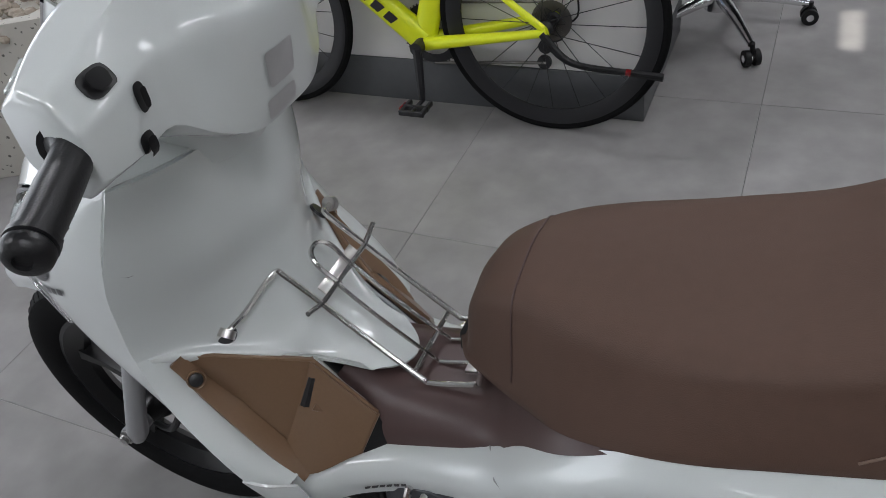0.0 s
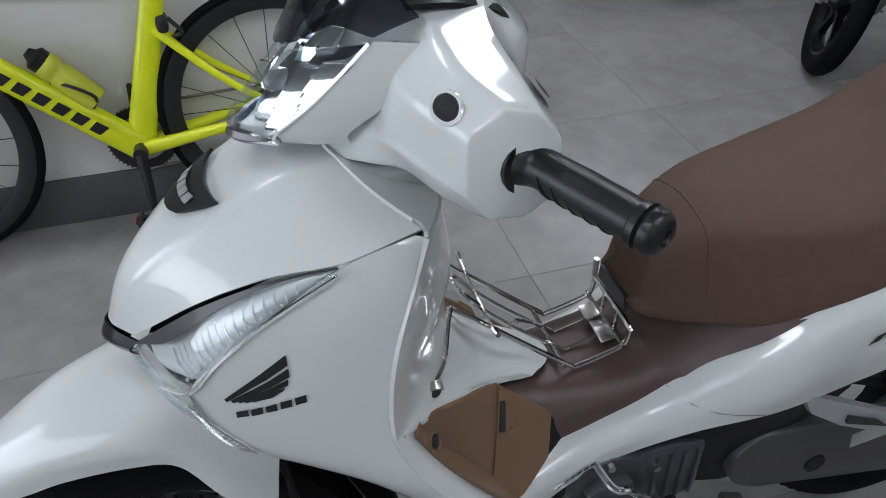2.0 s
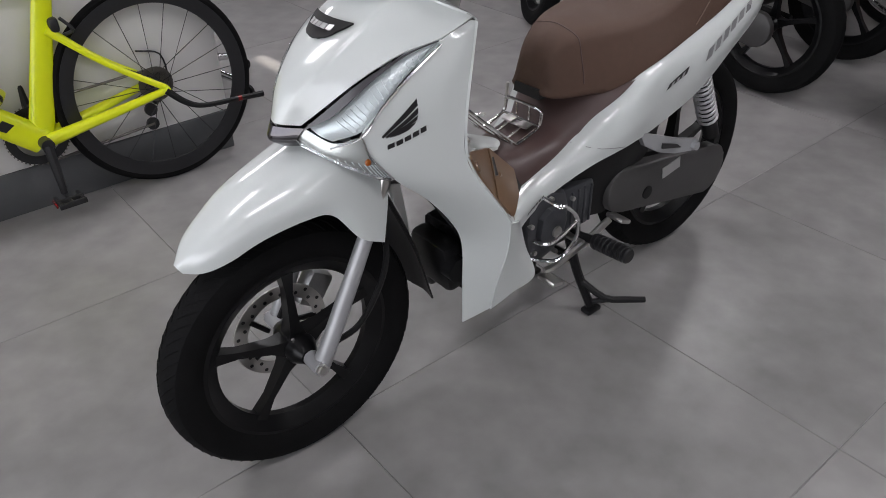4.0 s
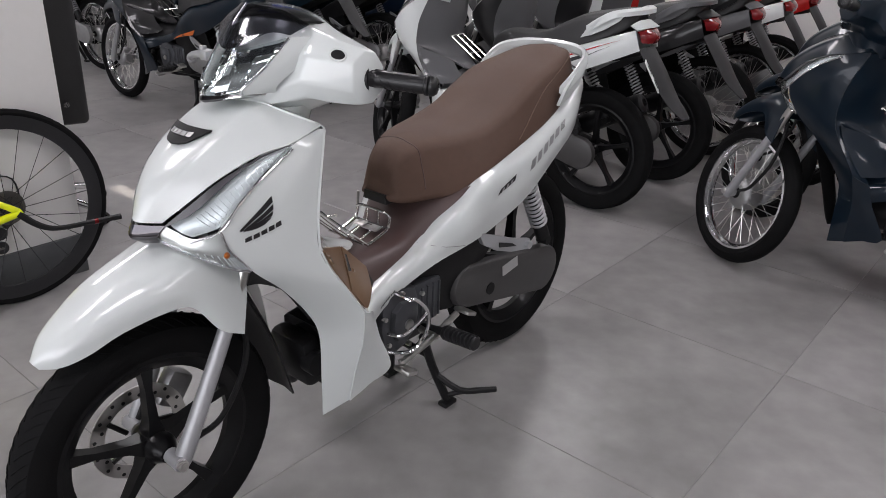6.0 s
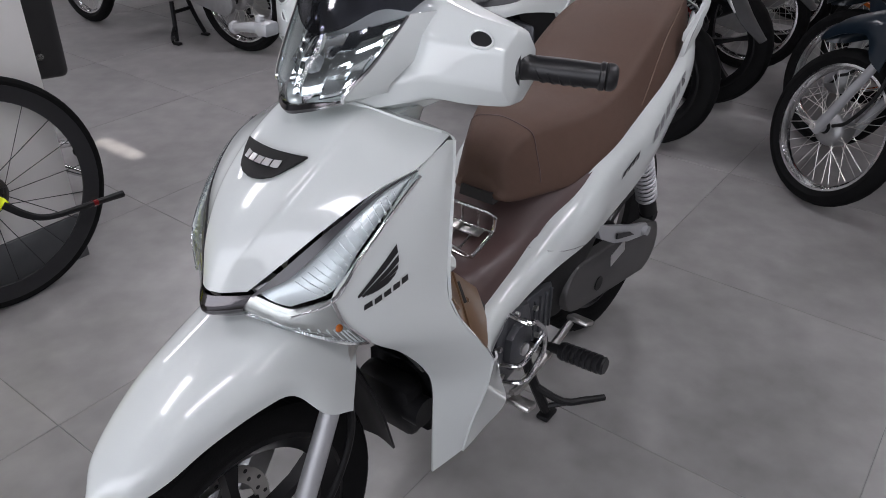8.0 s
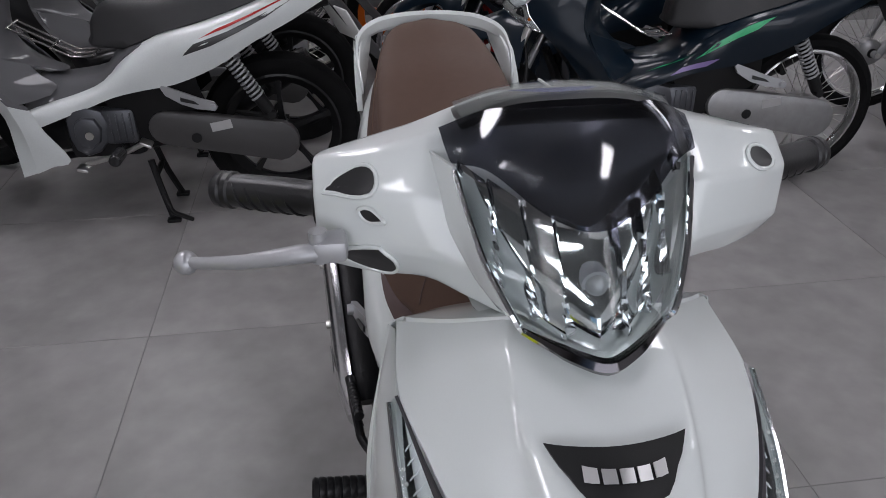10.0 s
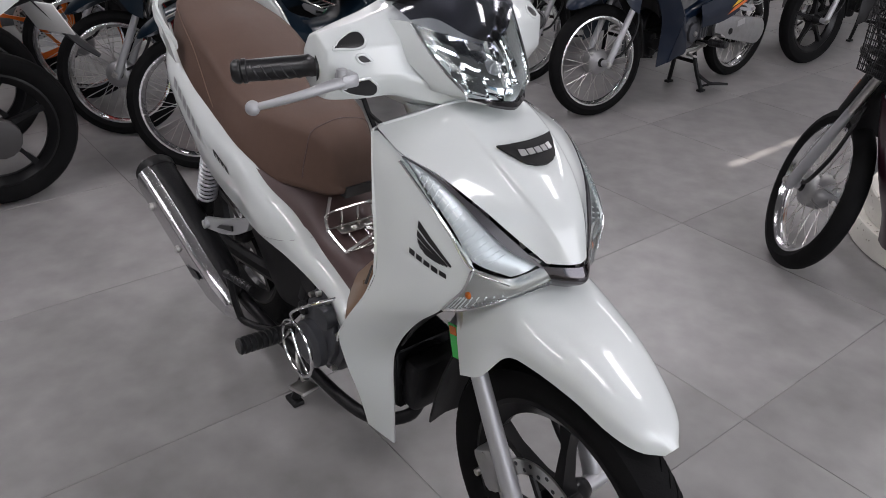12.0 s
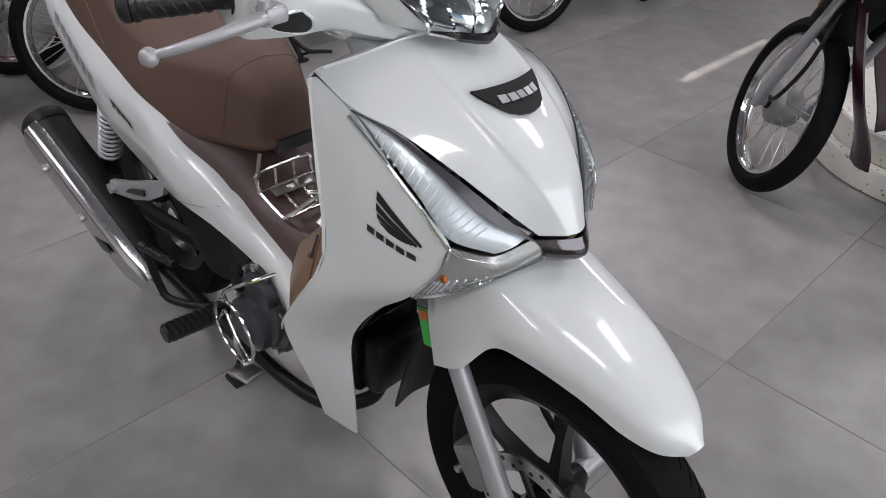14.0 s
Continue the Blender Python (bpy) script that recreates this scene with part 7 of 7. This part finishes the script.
plinth = thing("plinth", "low round two-tier plinth of white speckled terrazzo", "plinth")
part("lower_tier", Mesh().lathe([(0.46, 0.0), (0.475, 0.006), (0.475, 0.085), (0.47, 0.092)], (-0.05, 2.33, 0), (0, 0, 1), 64), TERRA_WHITE, plinth)
part("upper_tier", Mesh().lathe([(0.435, 0.092), (0.44, 0.098), (0.44, 0.185), (0.434, 0.192)], (-0.05, 2.33, 0), (0, 0, 1), 64), TERRA_WHITE, plinth)
pot = thing("flower_pot", "terracotta pot with a small leafy plant", "plant", at=pose(-0.10, 2.45, 0.192))
part("pot", Mesh().lathe([(0.0, 0.0), (0.10, 0.0), (0.135, 0.20), (0.145, 0.205), (0.145, 0.235), (0.13, 0.235), (0.12, 0.20), (0.0, 0.195)], (0, 0, 0), (0, 0, 1), 32), surface_mat("terracotta", (0.42, 0.13, 0.05), 0.6, vary=0.08), pot)
leaf_mat = surface_mat("leaf_green", (0.07, 0.16, 0.03), 0.45, vary=0.25, grain=15)
for k in range(26):
    a, tilt, ln = rng.uniform(0, 6.28), rng.uniform(0.2, 1.1), rng.uniform(0.12, 0.24)
    row = []
    for t in np.linspace(0, 1, 6):
        w = 0.030 * math.sin(math.pi * min(1, t * 0.9 + 0.08))
        rr, zz = 0.02 + ln * t * math.sin(tilt), 0.20 + ln * t * math.cos(tilt) - 0.10 * t * t * tilt * ln * 4
        row.append([(rr * math.cos(a) - w * math.sin(a), rr * math.sin(a) + w * math.cos(a), zz), (rr * math.cos(a), rr * math.sin(a), zz - 0.004), (rr * math.cos(a) + w * math.sin(a), rr * math.sin(a) - w * math.cos(a), zz)])
    part("leaf", Mesh().sheet(row, 0.001), leaf_mat, pot)

CHAIR_AT = pose(-0.66, -2.10, 0, 0, 0, 249)
chair = thing("office_chair", "black padded office chair on a chrome five-star base", "chair", at=CHAIR_AT)
part("column", Mesh().cyl((0, 0, 0.08), (0, 0, 0.44), [0.028, 0.02], 16), BLACK_PLASTIC, chair)
base = part("star_base", Mesh().lathe([(0.02, 0.06), (0.045, 0.07), (0.045, 0.13), (0.03, 0.14)], (0, 0, 0), (0, 0, 1), 20), CHROME, chair, "chrome star base")
for k in range(5):
    a = radians(72 * k + 14)
    dx, dy = math.cos(a), math.sin(a)
    part("arm", Mesh().tube([(0.03 * dx, 0.03 * dy, 0.115), (0.16 * dx, 0.16 * dy, 0.100), (0.29 * dx, 0.29 * dy, 0.070)], [0.024, 0.018, 0.012], 10, 3), CHROME, base)
    c = (0.30 * dx, 0.30 * dy, 0.027)
    cas = part("caster", Mesh().cyl((c[0], c[1], 0.075), (c[0], c[1], 0.03), 0.008, 8).cyl((c[0] - 0.024 * dy, c[1] + 0.024 * dx, 0.027), (c[0] - 0.008 * dy, c[1] + 0.008 * dx, 0.027), 0.027, 20)
               .cyl((c[0] + 0.008 * dy, c[1] - 0.008 * dx, 0.027), (c[0] + 0.024 * dy, c[1] - 0.024 * dx, 0.027), 0.027, 20), BLACK_PLASTIC, chair)
    part("hub_cap", Mesh().cyl((c[0] - 0.026 * dy, c[1] + 0.026 * dx, 0.027), (c[0] + 0.026 * dy, c[1] - 0.026 * dx, 0.027), 0.012, 14), CHROME, cas)
part("seat", Mesh().box((0.03, 0, 0.49), (0.46, 0.46, 0.09), bevel=0.04, seg=4), SEAT_BLACK, chair, "black padded seat")
part("backrest", Mesh().box((-0.25, 0, 0.77), (0.05, 0.48, 0.62), (0, -6, 0), bevel=0.024, seg=4), SEAT_BLACK, chair, "black padded backrest")
for zz in (0.56, 0.90):
    part("bolt", Mesh().cyl((-0.31 if zz < 0.7 else -0.285, -0.16, zz), (-0.27, -0.16, zz), 0.012, 12), CHROME, chair)
part("tilt_lever", Mesh().tube([(0.02, 0.05, 0.42), (0.05, 0.22, 0.415), (0.055, 0.29, 0.405)], 0.007, 8, 3).box((0, 0, 0.425), (0.20, 0.16, 0.04), bevel=0.008), BLACK_PLASTIC, chair)

# wire basket of the maroon motorbike
bm_ = Mesh()
for k in range(13):
    z = 0.72 + k * 0.018
    w, l = 0.12 + 0.003 * k, 0.085 + 0.003 * k
    bm_.tube([(-0.17 - l, -w, z), (-0.17 + l, -w, z), (-0.17 + l, w, z), (-0.17 - l, w, z)], 0.0016, 4, 0, True)
for k in range(-8, 9):
    y = k * 0.0145
    bm_.tube([(-0.17 + 0.121, y * 1.3, 0.936), (-0.17 + 0.085, y, 0.72), (-0.17 - 0.085, y, 0.72), (-0.17 - 0.121, y * 1.3, 0.936)], 0.0016, 4)
for k in range(-6, 7):
    x = k * 0.0135
    bm_.tube([(-0.17 + x * 1.4, 0.156, 0.936), (-0.17 + x, 0.12, 0.72), (-0.17 + x, -0.12, 0.72), (-0.17 + x * 1.4, -0.156, 0.936)], 0.0016, 4)
basket = thing("wire_basket", "black wire mesh basket mounted over the front wheel", "basket", at=pose(-0.415, 1.73, 0, -4, 0, 184) @ steer(-52) @ pose(0.0, 0, -0.03))
tagged(part("mesh_wire", bm_, BLACK_PLASTIC, basket), kind="stuff")
part("bracket", Mesh().tube([(-0.17, 0.05, 0.72), (-0.20, 0.05, 0.66), (-0.26, 0.05, 0.64)], 0.006, 6).tube([(-0.17, -0.05, 0.72), (-0.20, -0.05, 0.66), (-0.26, -0.05, 0.64)], 0.006, 6), CHROME, basket)
